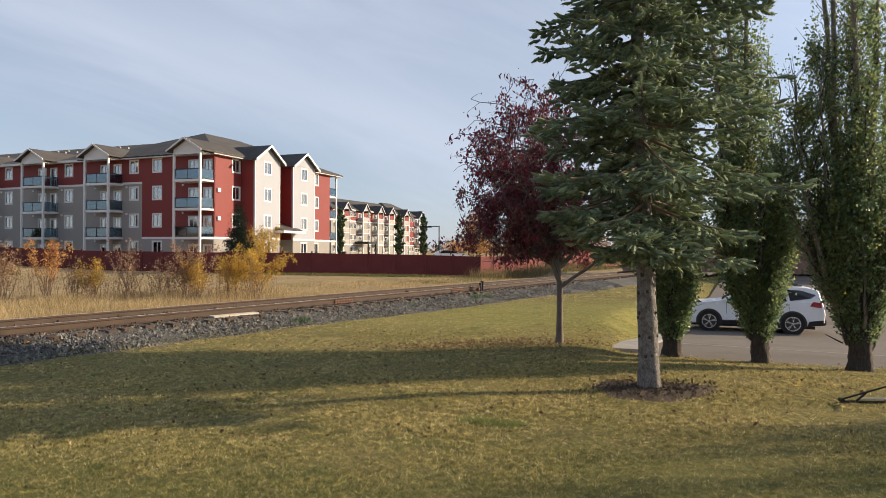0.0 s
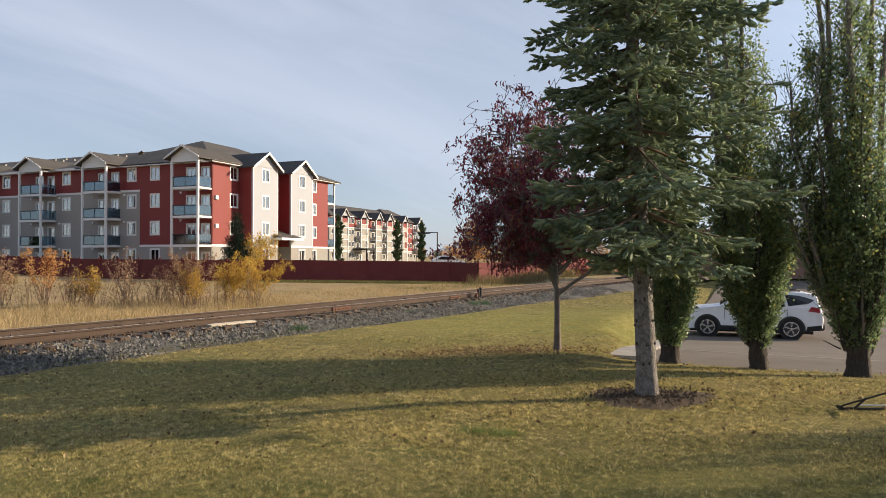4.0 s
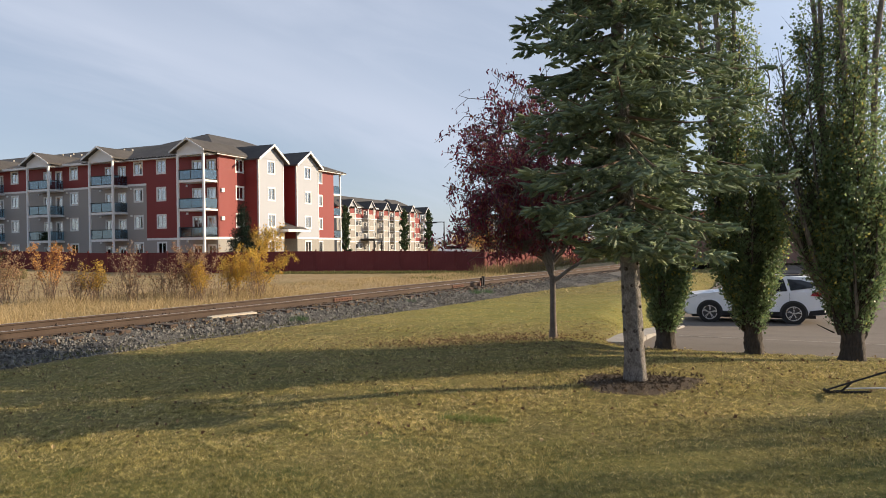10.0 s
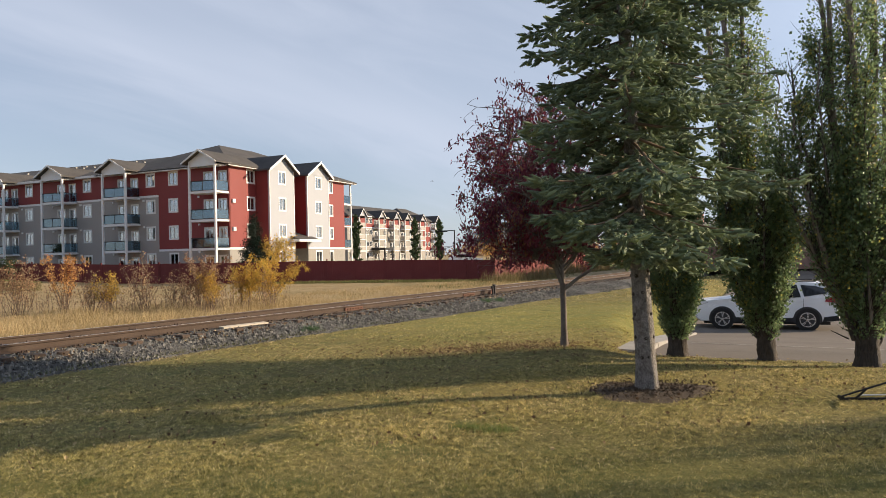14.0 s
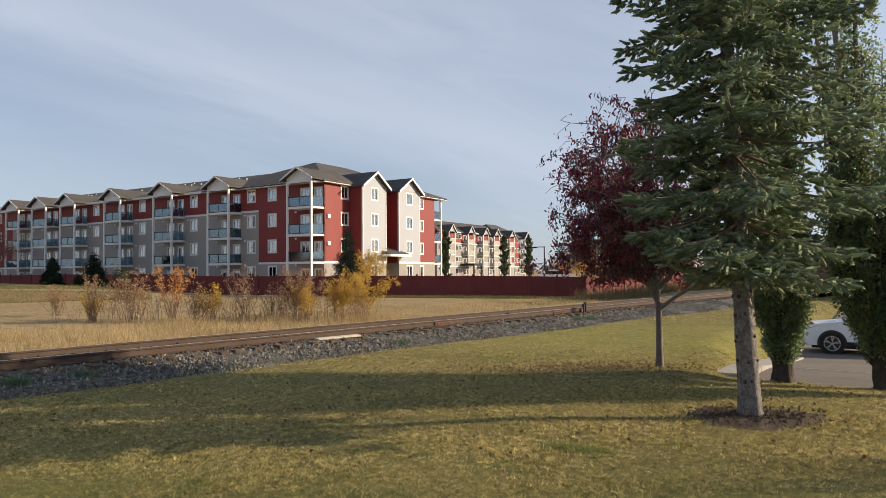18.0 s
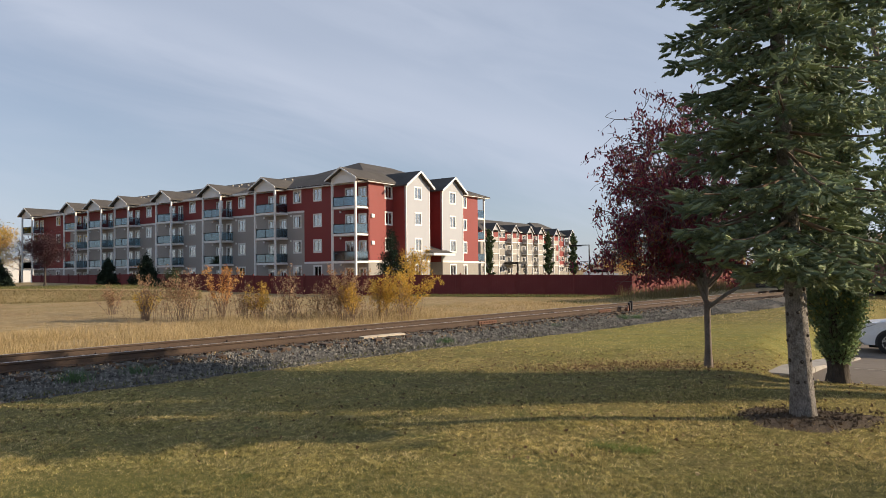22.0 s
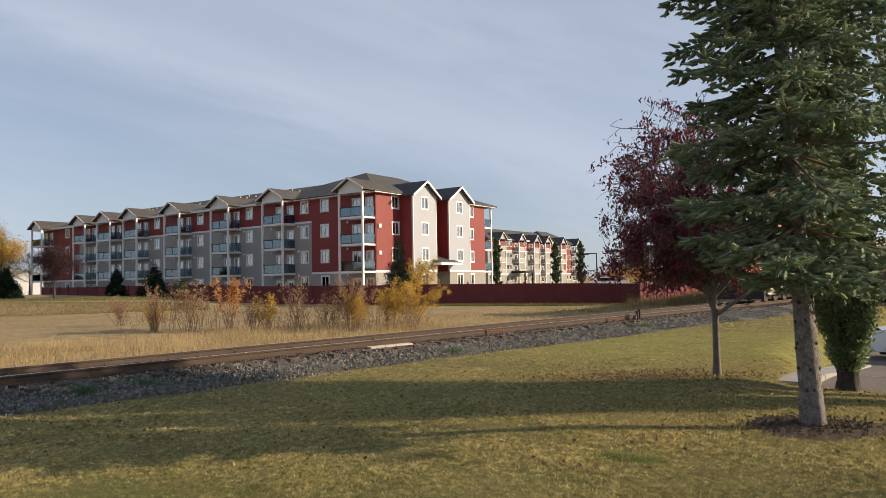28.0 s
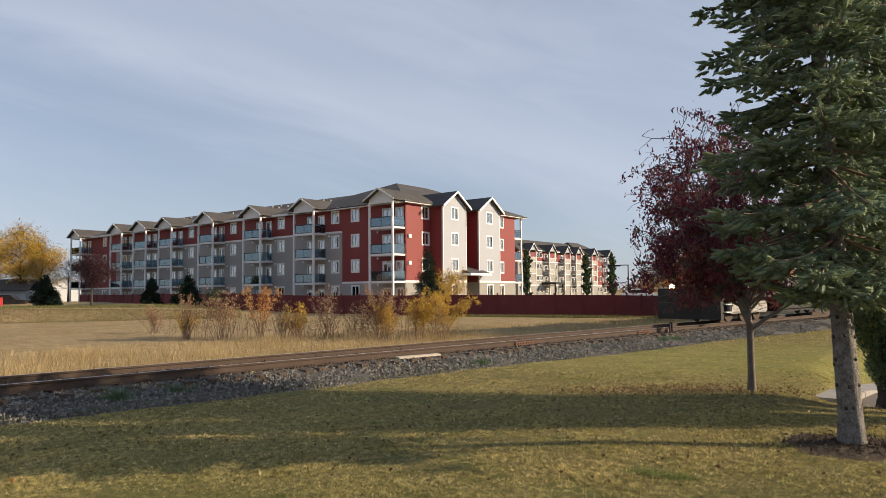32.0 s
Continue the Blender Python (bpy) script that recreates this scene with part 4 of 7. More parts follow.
RED_Z = [(M_VENEER, -0.6, FLOORS[1] - 0.1, "beige stone veneer ground storey"), (M_RED, FLOORS[1] - 0.1, EAVE, "sunlit red siding")]
WHITE_Z = [(M_VENEER, -0.6, FLOORS[1] - 0.1, "beige stone veneer ground storey"), (M_WHITE, FLOORS[1] - 0.1, EAVE, "sunlit white siding")]
end_wall(Y_WALL, 6.1, 0, [5.3], RED_Z)
end_wall(10.4, 12.9, 0, [], RED_Z)
end_wall(17.3, 23.6, 0, [20.3], RED_Z)
P_OUT = 1.83
for (b0, b1, wc) in ((6.1, 10.4, 8.25), (12.9, 17.3, 15.1)):
    end_wall(b0, b1, P_OUT, [wc], WHITE_Z)
    for y in (b0, b1):
        for mt, z0, z1 in ((M_VENEER, -0.6, FLOORS[1] - 0.1), (M_RED, FLOORS[1] - 0.1, EAVE - 0.1)):
            yy = (y + 0.003, y + 0.2) if y == b0 else (y - 0.2, y - 0.003)
            part("wall", boxes((-0.2, P_OUT - 0.222, yy[0], yy[1], z0, z1)), mt, bld1, "side of the bay")
    each("corner_trim", M_TRIM, bld1, "", (P_OUT - 0.06, P_OUT + 0.03, b0 - 0.03, b0 + 0.10, FLOORS[1], EAVE), (P_OUT - 0.06, P_OUT + 0.03, b1 - 0.10, b1 + 0.03, FLOORS[1], EAVE))
    gb = bmesh.new()
    prism(gb, [(b0, EAVE - 0.05), ((b0 + b1) / 2, EAVE + 1.42), (b1, EAVE - 0.05)], "x", P_OUT - 0.2, P_OUT)
    g = part("gable", gb, M_WHITE, bld1, "white gable over the bay")
    ym, half, over, k = (b0 + b1) / 2, (b1 - b0) / 2, 0.45, 1.47 / ((b1 - b0) / 2)
    rb, tb = bmesh.new(), bmesh.new()
    ze = EAVE - k * over
    prism(rb, [(b0 - over, ze), (ym, EAVE + 1.42), (b1 + over, ze), (b1 + over, ze + 0.16), (ym, EAVE + 1.60), (b0 - over, ze + 0.16)], "x", -6.0, P_OUT + 0.45)
    part("gable_roof", rb, M_ROOF, g, "grey-brown shingles")
    for s in (-1, 1):
        ye = ym + s * (half + over)
        prism(tb, [(ym, EAVE + 1.36), (ym, EAVE + 1.62), (ye, ze + 0.18), (ye, ze - 0.1)], "x", P_OUT + 0.44, P_OUT + 0.53)
    part("barge_board", tb, M_TRIM, g, "white barge boards")
for (b0, b1, x) in ((Y_WALL, 6.1, 0), (6.1, 10.4, P_OUT), (10.4, 12.9, 0), (12.9, 17.3, P_OUT), (17.3, 23.6, 0)):
    part("band", boxes((x, x + 0.03, b0, b1, FLOORS[1] - 0.16, FLOORS[1] + 0.06)), M_TRIM, bld1, "white band board")
each("fascia", M_TRIM, bld1, "white eaves board", (0.5, 0.56, 1.3, 6.3, EAVE - 0.12, EAVE + 0.12), (0.0, 0.5, 1.3, 6.1, EAVE - 0.11, EAVE - 0.08), (0.5, 0.56, 17.0, 25.8, EAVE - 0.12, EAVE + 0.12), (0.0, 0.5, 17.3, 25.8, EAVE - 0.11, EAVE - 0.08))
for y, f in ((2.35, FLOORS[2]), (2.35, FLOORS[1])):
    part("vent_hood", boxes((0, 0.16, y, y + 0.42, f + 1.75, f + 2.15)), M_TRIM, bld1, "white wall vent")
eb = bmesh.new()
prism(eb, [(0.0, 4.7), (3.0, 3.72), (3.0, 3.52), (0.0, 3.52)], "y", 9.6, 13.7)
en = part("entrance_roof", eb, M_ROOF, bld1, "small shingled entrance roof")
each("fascia", M_TRIM, en, "", (2.95, 3.06, 9.55, 13.75, 3.45, 3.72), (0.3, 2.95, 9.55, 9.6, 3.45, 3.72))
# far corner balconies
for f in FLOORS[1:]:
    slab = part("balcony", boxes((-3.4, 0.0, 23.6, 25.4, f - 0.2, f)), M_TRIM, bld1, "white-edged balcony slab")
    each("railing", M_BLACK, slab, "", (-0.09, -0.03, 23.65, 25.35, f + 1.0, f + 1.06), (-3.4, -0.03, 25.30, 25.36, f + 1.0, f + 1.06))
    part("glass_sheet", boxes((-0.07, -0.06, 23.7, 25.3, f + 0.1, f + 1.0)), M_RAILGLASS, slab)
part("post", boxes((-0.2, 0.0, 25.2, 25.4, -0.6, EAVE)), M_TRIM, bld1, "white square post")
part("wall", boxes((-73.4, -0.22, 23.4, 23.6, -0.6, EAVE)), M_GREY, bld1, "rear wall")
part("wall", boxes((-73.4, -73.2, 1.9, 23.4, -0.6, EAVE)), M_RED, bld1, "far end wall")
part("roof", hip_roof(-74.0, 0.0, 1.3, 24.2, EAVE + 0.1, 14.85, "x", (11, 8)), M_ROOF, bld1, "grey-brown shingle roof")
part("roof", hip_roof(-18.5, 0.58, 1.28, 25.9, EAVE + 0.11, 15.20, "y", (9.3, 9.3)), M_ROOF, bld1, "hipped grey-brown shingle roof")
vent_me = shared("roof_vent", boxes((-0.13, 0.13, -0.13, 0.13, -0.3, 0.20), bevel=0.03), M_CONCRETE)
rng = random.Random(7)
for k in range(30):
    a = 19 + k * 1.75 + rng.uniform(-0.5, 0.5)
    y = rng.choice((8.6, 9.5, 10.3))
    v = part("roof_vent", vent_me, None, bld1, "", pose(-a, y, EAVE + 0.1 + (y - 1.3) * (14.85 - EAVE - 0.1) / 11.45))

# the second building, farther on, its balcony front turned to the sun
B2 = Matrix.Translation((-24.9, 165.0, 0.2)) @ pose(0, 0, 0, 0, 0, 67)
bld2 = thing("apartment_building", B2, "distant beige and red four-storey apartment building with balconies", "building")
L2 = 48.0
bays2 = [(3.0, 6.2), (12.5, 15.7), (20.5, 23.7), (26.8, 30.0), (36.2, 39.4), (46.2, 49.4)]
wins2 = [1.4, 9.2, 10.9, 18.2, 33.0, 42.6, 44.6]
for mt, x0, x1, z0, z1, lb in ((M_VENEER, 0, L2, -0.8, 8.6, "beige siding"), (M_RED, 0, 40.8, 8.6, EAVE, "red top storey"), (M_RED, 40.8, 46.0, 2.8, EAVE + 0.004, "red panel"),):
    y = 1.5 if mt == M_VENEER or x0 == 0 else 1.46
    part("wall", boxes((x0, x1, y, y + 12, z0, z1)), mt, bld2, lb)
each("band", M_TRIM, bld2, "", (0, 40.8, 1.44, 1.5, 8.5, 8.75), (0, L2, 1.43, 1.5, 2.7, 2.92))
w2 = shared("window_frame", boxes((-0.65, 0.65, -0.06, 0.04, 0, 1.35)), M_TRIM)
p2 = shared("pane", boxes((-0.53, -0.05, -0.075, -0.06, 0.1, 1.25), (0.05, 0.53, -0.075, -0.06, 0.1, 1.25)), M_CARGLASS)
slab2 = shared("balcony", boxes((0, 3.2, 0, 1.5, -0.2, 0), (0, 3.2, -0.02, 0.03, 0.95, 1.03)), M_TRIM)
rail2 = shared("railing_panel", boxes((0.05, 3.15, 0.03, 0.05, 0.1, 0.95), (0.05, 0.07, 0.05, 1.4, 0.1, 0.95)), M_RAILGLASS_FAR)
for f in FLOORS:
    for x in wins2:
        w = part("window", w2, None, bld2, m=pose(x, 1.46, f + 1.1))
        part("pane", p2, None, w)
    for (a, b) in bays2:
        for dx in (0.85, 2.35):
            w = part("window", w2, None, bld2, m=pose(a + dx, 1.5, f + 0.75))
            part("pane", p2, None, w)
        if f > 1:
            sl = part("balcony", slab2, None, bld2, m=pose(a, 0, f))
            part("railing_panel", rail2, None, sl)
for (a, b) in bays2:
    for x in (a + 0.1, b - 0.1):
        part("post", boxes((x - 0.11, x + 0.11, -0.05, 0.17, -0.8, EAVE)), M_TRIM, bld2)
    gb = bmesh.new()
    prism(gb, [(a, EAVE), ((a + b) / 2, EAVE + 1.6), (b, EAVE)], "y", 0, 0.12)
    g = part("gable", gb, M_WHITE, bld2)
    rb = bmesh.new()
    gable_roof(rb, a, b, 0, 5.5, EAVE, 1.6)
    part("gable_roof", rb, M_ROOF, g)
    tb = bmesh.new()
    gable_trim(tb, a, b, 0, EAVE, 1.6)
    part("barge_board", tb, M_TRIM, g)
part("roof", hip_roof(-0.5, L2 + 0.6, 0.9, 14.5, EAVE + 0.05, 14.6, "x", (5, 6)), M_ROOF, bld2, "dark shingle roof")
part("roof", hip_roof(31.5, L2 + 0.7, 0.85, 14.6, EAVE + 0.06, 15.1, "x", (5, 6)), M_ROOF, bld2, "dark shingle roof")
part("canopy", boxes((11.0, 15.5, -2.5, 1.4, 3.0, 3.5)), M_BLACK, bld2, "dark entrance canopy")
each("canopy_post", M_BLACK, bld2, "", (15.0, 15.3, -2.4, -2.1, -0.8, 3.0), (11.2, 11.5, -2.4, -2.1, -0.8, 3.0))
for k, x in enumerate((8.5, 17.6, 24.5, 31.5)):
    part("fascia", boxes((x - 2, x + 2, 0.84, 0.9, EAVE - 0.1, EAVE + 0.15)), M_TRIM, bld2)


# ---- the painted fence ----
def fence_run(a, b, label, drop=0.0, top=1.85):
    a, b = np.array(a, float), np.array(b, float)
    ln = float(np.linalg.norm(b - a))
    d = (b - a) / ln
    ang = math.degrees(math.atan2(d[1], d[0]))
    fen = thing("fence", Matrix.Translation((a[0], a[1], 0)) @ pose(0, 0, 0, 0, 0, ang), label, "fence", "maroon board fence")
    n = max(1, round(ln / 2.44))
    step = ln / n
    pb = bmesh.new()
    out = []
    for i in range(16):
        x0, x1 = i * step / 16, (i + 1) * step / 16
        out += [(x0 + 0.003, -0.014), (x1 - 0.003, -0.014), (x1, -0.008)]
    prism(pb, [(0.0, 0.014), (0.0, -0.008)] + out[:-1] + [(step, 0.014)], "z", 0.03, top - 0.06)
    panel_me = shared("panel", pb, M_FENCE)
    post_me = shared("fence_post", boxes((-0.055, 0.055, -0.055, 0.055, -0.6, top + 0.04), (-0.07, 0.07, -0.07, 0.07, top + 0.04, top + 0.08)), M_FENCE)
    for i in range(n + 1):
        p = a + d * step * i
        z = gz(*p)
        part("fence_post", post_me, None, fen, m=pose(step * i, -0.03, z))
        if i < n:
            q = a + d * step * (i + 1)
            pitch = math.degrees(math.atan2(gz(*q) - z, step))
            part("panel", panel_me, None, fen, m=pose(step * i, 0, z, 0, -pitch, 0))
    return fen


fence_run((-15.5, 57.5), (3.2, 60.0), "maroon painted vertical board fence in shade")
fence_run((-76.0, 83.2), (-15.5, 57.5), "maroon painted board fence before the apartments")
fence_run((3.2, 60.0), (25.0, 96.7), "sunlit faded maroon board fence along the track")


# ---- trees ----
def bent(rng, start, direction, length, n=7, wobble=0.12, lift=0.0, r0=0.05, r1=0.01):
    """A wandering limb as (point, radius) pairs."""
    p, d = np.array(start, float), unit(np.array(direction, float))
    out = [(p.copy(), r0)]
    for i in range(1, n):
        d = unit(d + rng.normal(size=3) * wobble + np.array([0, 0, lift]))
        p = p + d * length / (n - 1)
        out.append((p.copy(), r0 + (r1 - r0) * i / (n - 1)))
    return out


def trunk_mesh(rng, height_m, r0, r1, flare=1.6, lean=(0.0, 0.0), sides=18, rings=40, rough=0.05, top=None):
    """A trunk with root flare and knobbly bark."""
    zs = np.linspace(-0.15, height_m, rings)
    ang = np.linspace(0, 2 * np.pi, sides, endpoint=False)
    V, F = [], []
    bumps = (rng.normal(size=(rings, sides)) * 0.45 + rng.normal(size=(1, sides)) * 0.9) * rough
    for i, z in enumerate(zs):
        k = max(0.0, z) / height_m
        r = r0 + (r1 - r0) * k
        r *= 1 + (flare - 1) * math.exp(-max(z, -0.1) / (0.16 + r0 * 0.4))
        for j, a in enumerate(ang):
            root = 1 + 0.16 * math.exp(-max(z, 0) / 0.2) * math.sin(5 * a + 1.3)
            rr = r * root * (1 + bumps[i, j])
            V.append((lean[0] * z + rr * math.cos(a), lean[1] * z + rr * math.sin(a), z))
    for i in range(rings - 1):
        for j in range(sides):
            F.append((i * sides + j, i * sides + (j + 1) % sides, (i + 1) * sides + (j + 1) % sides, (i + 1) * sides + j))
    return mesh_np("trunk", V, F, True)


def shoot_arrays(rng, origins, dirs, length, r_needle=0.02, needles=14, core=0.016, wide=0.0075):
    """Needled shoots: each a blunt green core with needles round it, its tip bent upwards."""
    n = len(origins)
    d = unit(dirs)
    ref = np.where(np.abs(d[:, 2:3]) > 0.9, np.array([[1.0, 0, 0]]), np.array([[0, 0, 1.0]]))
    a = unit(np.cross(d, ref))
    b = np.cross(d, a)
    L = length[:, None]
    V, F = [], []
    k = needles
    along = np.linspace(0.0, 1.0, k)[None, :] + rng.uniform(-0.04, 0.04, (n, k))
    th = np.arange(k)[None, :] * 2.4 + rng.uniform(0, 6.28, (n, 1))
    rad = np.cos(th)[..., None] * a[:, None] + np.sin(th)[..., None] * b[:, None]
    up = np.array([0, 0, 1.0])[None, None] * (L[:, None] * 0.22 * along[..., None] ** 2)
    root = origins[:, None] + d[:, None] * (L[:, None] * along[..., None]) + up
    out = unit(rad * 1.0 + d[:, None] * (0.5 + 0.8 * along[..., None] ** 3) + np.array([0, 0, 0.15]))
    tip = root + out * r_needle * rng.uniform(0.8, 1.25, (n, k, 1))
    side = unit(np.cross(out, rad) + 1e-4) * wide
    tri = np.stack([root - side, root + side, tip], 2)
    V.append(tri.reshape(-1, 3))
    F.append(np.arange(n * k * 3).reshape(-1, 3))
    base = n * k * 3
    ang = np.linspace(0, 6.2832, 4, endpoint=False)
    ring = np.cos(ang)[None, :, None] * a[:, None] + np.sin(ang)[None, :, None] * b[:, None]
    rings = []
    for f, r in ((0.0, 0.55), (0.55, 1.05), (1.05, 0.35)):
        c = origins + d * L * f + np.array([0, 0, 0.22]) * L * f * f
        rings.append(c[:, None] + ring * core * r * rng.uniform(0.8, 1.2, (n, 4, 1)))
    cv = np.concatenate(rings, 1)
    V.append(cv.reshape(-1, 3))
    idx = []
    for g in range(2):
        for j in range(4):
            p, q = 4 * g + j, 4 * g + (j + 1) % 4
            idx += [(p, q, q + 4), (p, q + 4, p + 4)]
    idx += [(8, 9, 10), (8, 10, 11)]
    F.append((base + 12 * np.arange(n)[:, None, None] + np.array(idx)[None]).reshape(-1, 3))
    return np.concatenate(V), np.concatenate(F)


def spruce(x, y):
    """The large blue-green spruce: bare lower trunk, layered limbs whose sprays end in stout upturned shoots."""
    rng = np.random.default_rng(11)
    z0 = gz(x, y)
    tree = thing("spruce_tree", pose(x, y, z0), "large blue-green spruce with a bare grey lower trunk", "tree")
    top = 9.6
    part("trunk", trunk_mesh(rng, top, 0.122, 0.012, 1.18, lean=(-0.04, 0.0), rough=0.05, sides=22, rings=90), M_BARK_SPRUCE, tree, "scaly grey-brown trunk")
    # whorl scars and stubs of lost limbs on the bare trunk
    for z in (0.42, 0.66, 0.93, 1.17, 1.40):
        for c in range(5):
            az = c * 1.2566 + z * 3 + rng.normal() * 0.2
            r = 0.122 - 0.011 * z
            p = np.array([-0.04 * z + math.cos(az) * r * 0.85, math.sin(az) * r * 0.85, z + rng.normal() * 0.02])
            d = np.array([math.cos(az), math.sin(az), 0.1])
            part("stub", tubes("stub", [[(p, 0.026), (p + d * 0.022, 0.022), (p + d * rng.uniform(0.026, 0.036), 0.008)]], 7), M_BARK_DARK, tree)
    O, Dr, Ln, dead_o, dead_d, dead_l = [], [], [], [], [], []

    def hem(o):
        """How low the needles hang: closest to the ground beside the trunk."""
        return 1.50 + 0.45 * min(1.0, max(0.0, -o[0] - 0.40)) + 0.46 * min(1.2, max(0.0, o[0] - 0.65))

    def limb(z, az, length, k, drop, step, bare=0.2):
        n = 10
        pts, p = [], np.array([-0.04 * z, 0.0, z])
        dirh = np.array([math.cos(az), math.sin(az), 0])
        for i in range(n):
            f = i / (n - 1)
            pts.append((p.copy(), 0.021 * (1 - k * 0.5) * (1 - 0.85 * f) + 0.003))
            dirh = unit(dirh + np.array([rng.normal(), rng.normal(), 0]) * 0.05)
            p = p + unit(dirh + np.array([0, 0, drop + 0.42 * f * f])) * length / (n - 1)
        held = [q for q in pts if q[0][2] > hem(q[0])]
        if len(held) > 2:
            part("branch", tubes("branch", [held], 5), M_TWIG, tree)
        P = np.array([q for q, _ in pts])
        for t in np.arange(0.10, 1.0, step / length):
            i = min(n - 2, int(t * (n - 1)))
            f = t * (n - 1) - i
            q = P[i] * (1 - f) + P[i + 1] * f
            fwd = unit(P[i + 1] - P[i])
            lat = unit(np.cross(fwd, [0, 0, 1]))
            for sgn in (-1, 1, 0):
                if sgn == 0 and rng.uniform() < 0.5:
                    continue
                bl = (0.13 + 0.40 * (1 - t) ** 0.8) * min(1.0, 0.45 + 2.2 * t) * min(1.0, length) * rng.uniform(0.65, 1.2)
                if sgn:
                    bd = unit(fwd * 0.80 + lat * sgn * rng.uniform(0.6, 1.0) + np.array([0, 0, -0.30 + rng.normal() * 0.20]))
                else:
                    bl *= 0.6
                    bd = unit(fwd * 0.6 + lat * rng.normal() * 0.3 + np.array([0, 0, -0.75]))
                cnt = max(2, int(bl / (0.75 * step)))
                for j in range(cnt):
                    w = (j + 0.7) / cnt
                    o = q + bd * bl * w + np.array([0, 0, -0.10 * bl * w * w])
                    if o[2] < hem(o) + 0.04 * rng.normal() or noise.noise(Vector((o[0] * 2.3, o[1] * 2.3, o[2] * 3.4))) < -0.30:
                        continue
                    side = unit(np.cross(bd, [0, 0, 1])) * (1 if j % 2 else -1)
                    last = j >= cnt - 1
                    sd = unit(bd + side * (0.75 if not last else 0.1) + np.array([rng.normal() * 0.14, rng.normal() * 0.14, rng.normal() * 0.22 - (0.0 if last else 0.10)]))
                    if t < bare and rng.uniform() < 0.75:
                        if rng.uniform() < 0.6:
                            dead_o.append(o), dead_d.append(sd), dead_l.append(0.09)
                        continue
                    O.append(o), Dr.append(sd), Ln.append(rng.uniform(0.095, 0.155) * (1.0 if step < 0.12 else 1.2))
        if P[-1][2] > hem(P[-1]):
            O.append(P[-1]), Dr.append(unit(P[-1] - P[-2])), Ln.append(0.12)

    z = 1.78
    while z < top - 0.15:
        k = (z - 1.55) / (top - 1.55)
        near = z < 5.5
        R = 1.69 * (1 - k) ** 0.61 * (0.70 + 0.30 * min(1, (z - 1.72) / 0.7)) + 0.05
        count = int(rng.integers(8, 10)) if near else 5
        ph = rng.uniform(0, 6.28)
        for c in range(count):
            az = ph + c * 6.283 / count + rng.normal() * 0.18
            east = math.cos(az)
            length = R * rng.uniform(0.70, 1.06) * (1.0 + (0.0 if east < 0 else 0.13 if z < 3.0 else 0.24) * east) * (0.55 if z < 1.95 and east < 0.0 else 1.0)
            limb(z + rng.normal() * 0.06, az, length, k, -0.20 - 0.12 * (1 - k) + rng.normal() * 0.10, 0.100 if near else 0.15)
        if near:
            for c in range(5):
                limb(z + 0.20 + rng.normal() * 0.06, c * 0.898 + rng.uniform(0, 0.9), rng.uniform(0.35, 0.85) * R, k, -0.30 + rng.normal() * 0.1, 0.105, 0.10)
        z += 0.45
    V, F = shoot_arrays(rng, np.array(O), np.array(Dr), np.array(Ln), 0.036, 20, 0.0235, 0.0085)
    crown = part("crown", mesh_np("crown", V, F), M_NEEDLE, tree, "dense blue-green needled shoots")
    crown["kind"] = "stuff"
    V, F = shoot_arrays(rng, np.array(dead_o), np.array(dead_d), np.array(dead_l), 0.016, 8, 0.004, 0.003)
    part("dry_twig_mass", mesh_np("dry_twig_mass", V, F), M_NEEDLE_DRY, tree, "brown dry inner twigs")["kind"] = "stuff"
    return tree


spruce(2.515, 8.5)


def along_limbs(rng, limbs, per_m, spread, lo=0.2):
    """Points scattered round limbs, denser outwards."""
    C = []
    for limb in limbs:
        P = np.array([p for p, _ in limb])
        ln = float(np.linalg.norm(np.diff(P, axis=0), axis=1).sum())
        n = max(3, int(ln * per_m))
        t = lo + (1 - lo) * rng.uniform(0, 1, n) ** 0.8
        i = np.minimum((t * (len(P) - 1)).astype(int), len(P) - 2)
        f = (t * (len(P) - 1) - i)[:, None]
        C.append(P[i] * (1 - f) + P[i + 1] * f + rng.normal(size=(n, 3)) * spread)
    return np.concatenate(C)


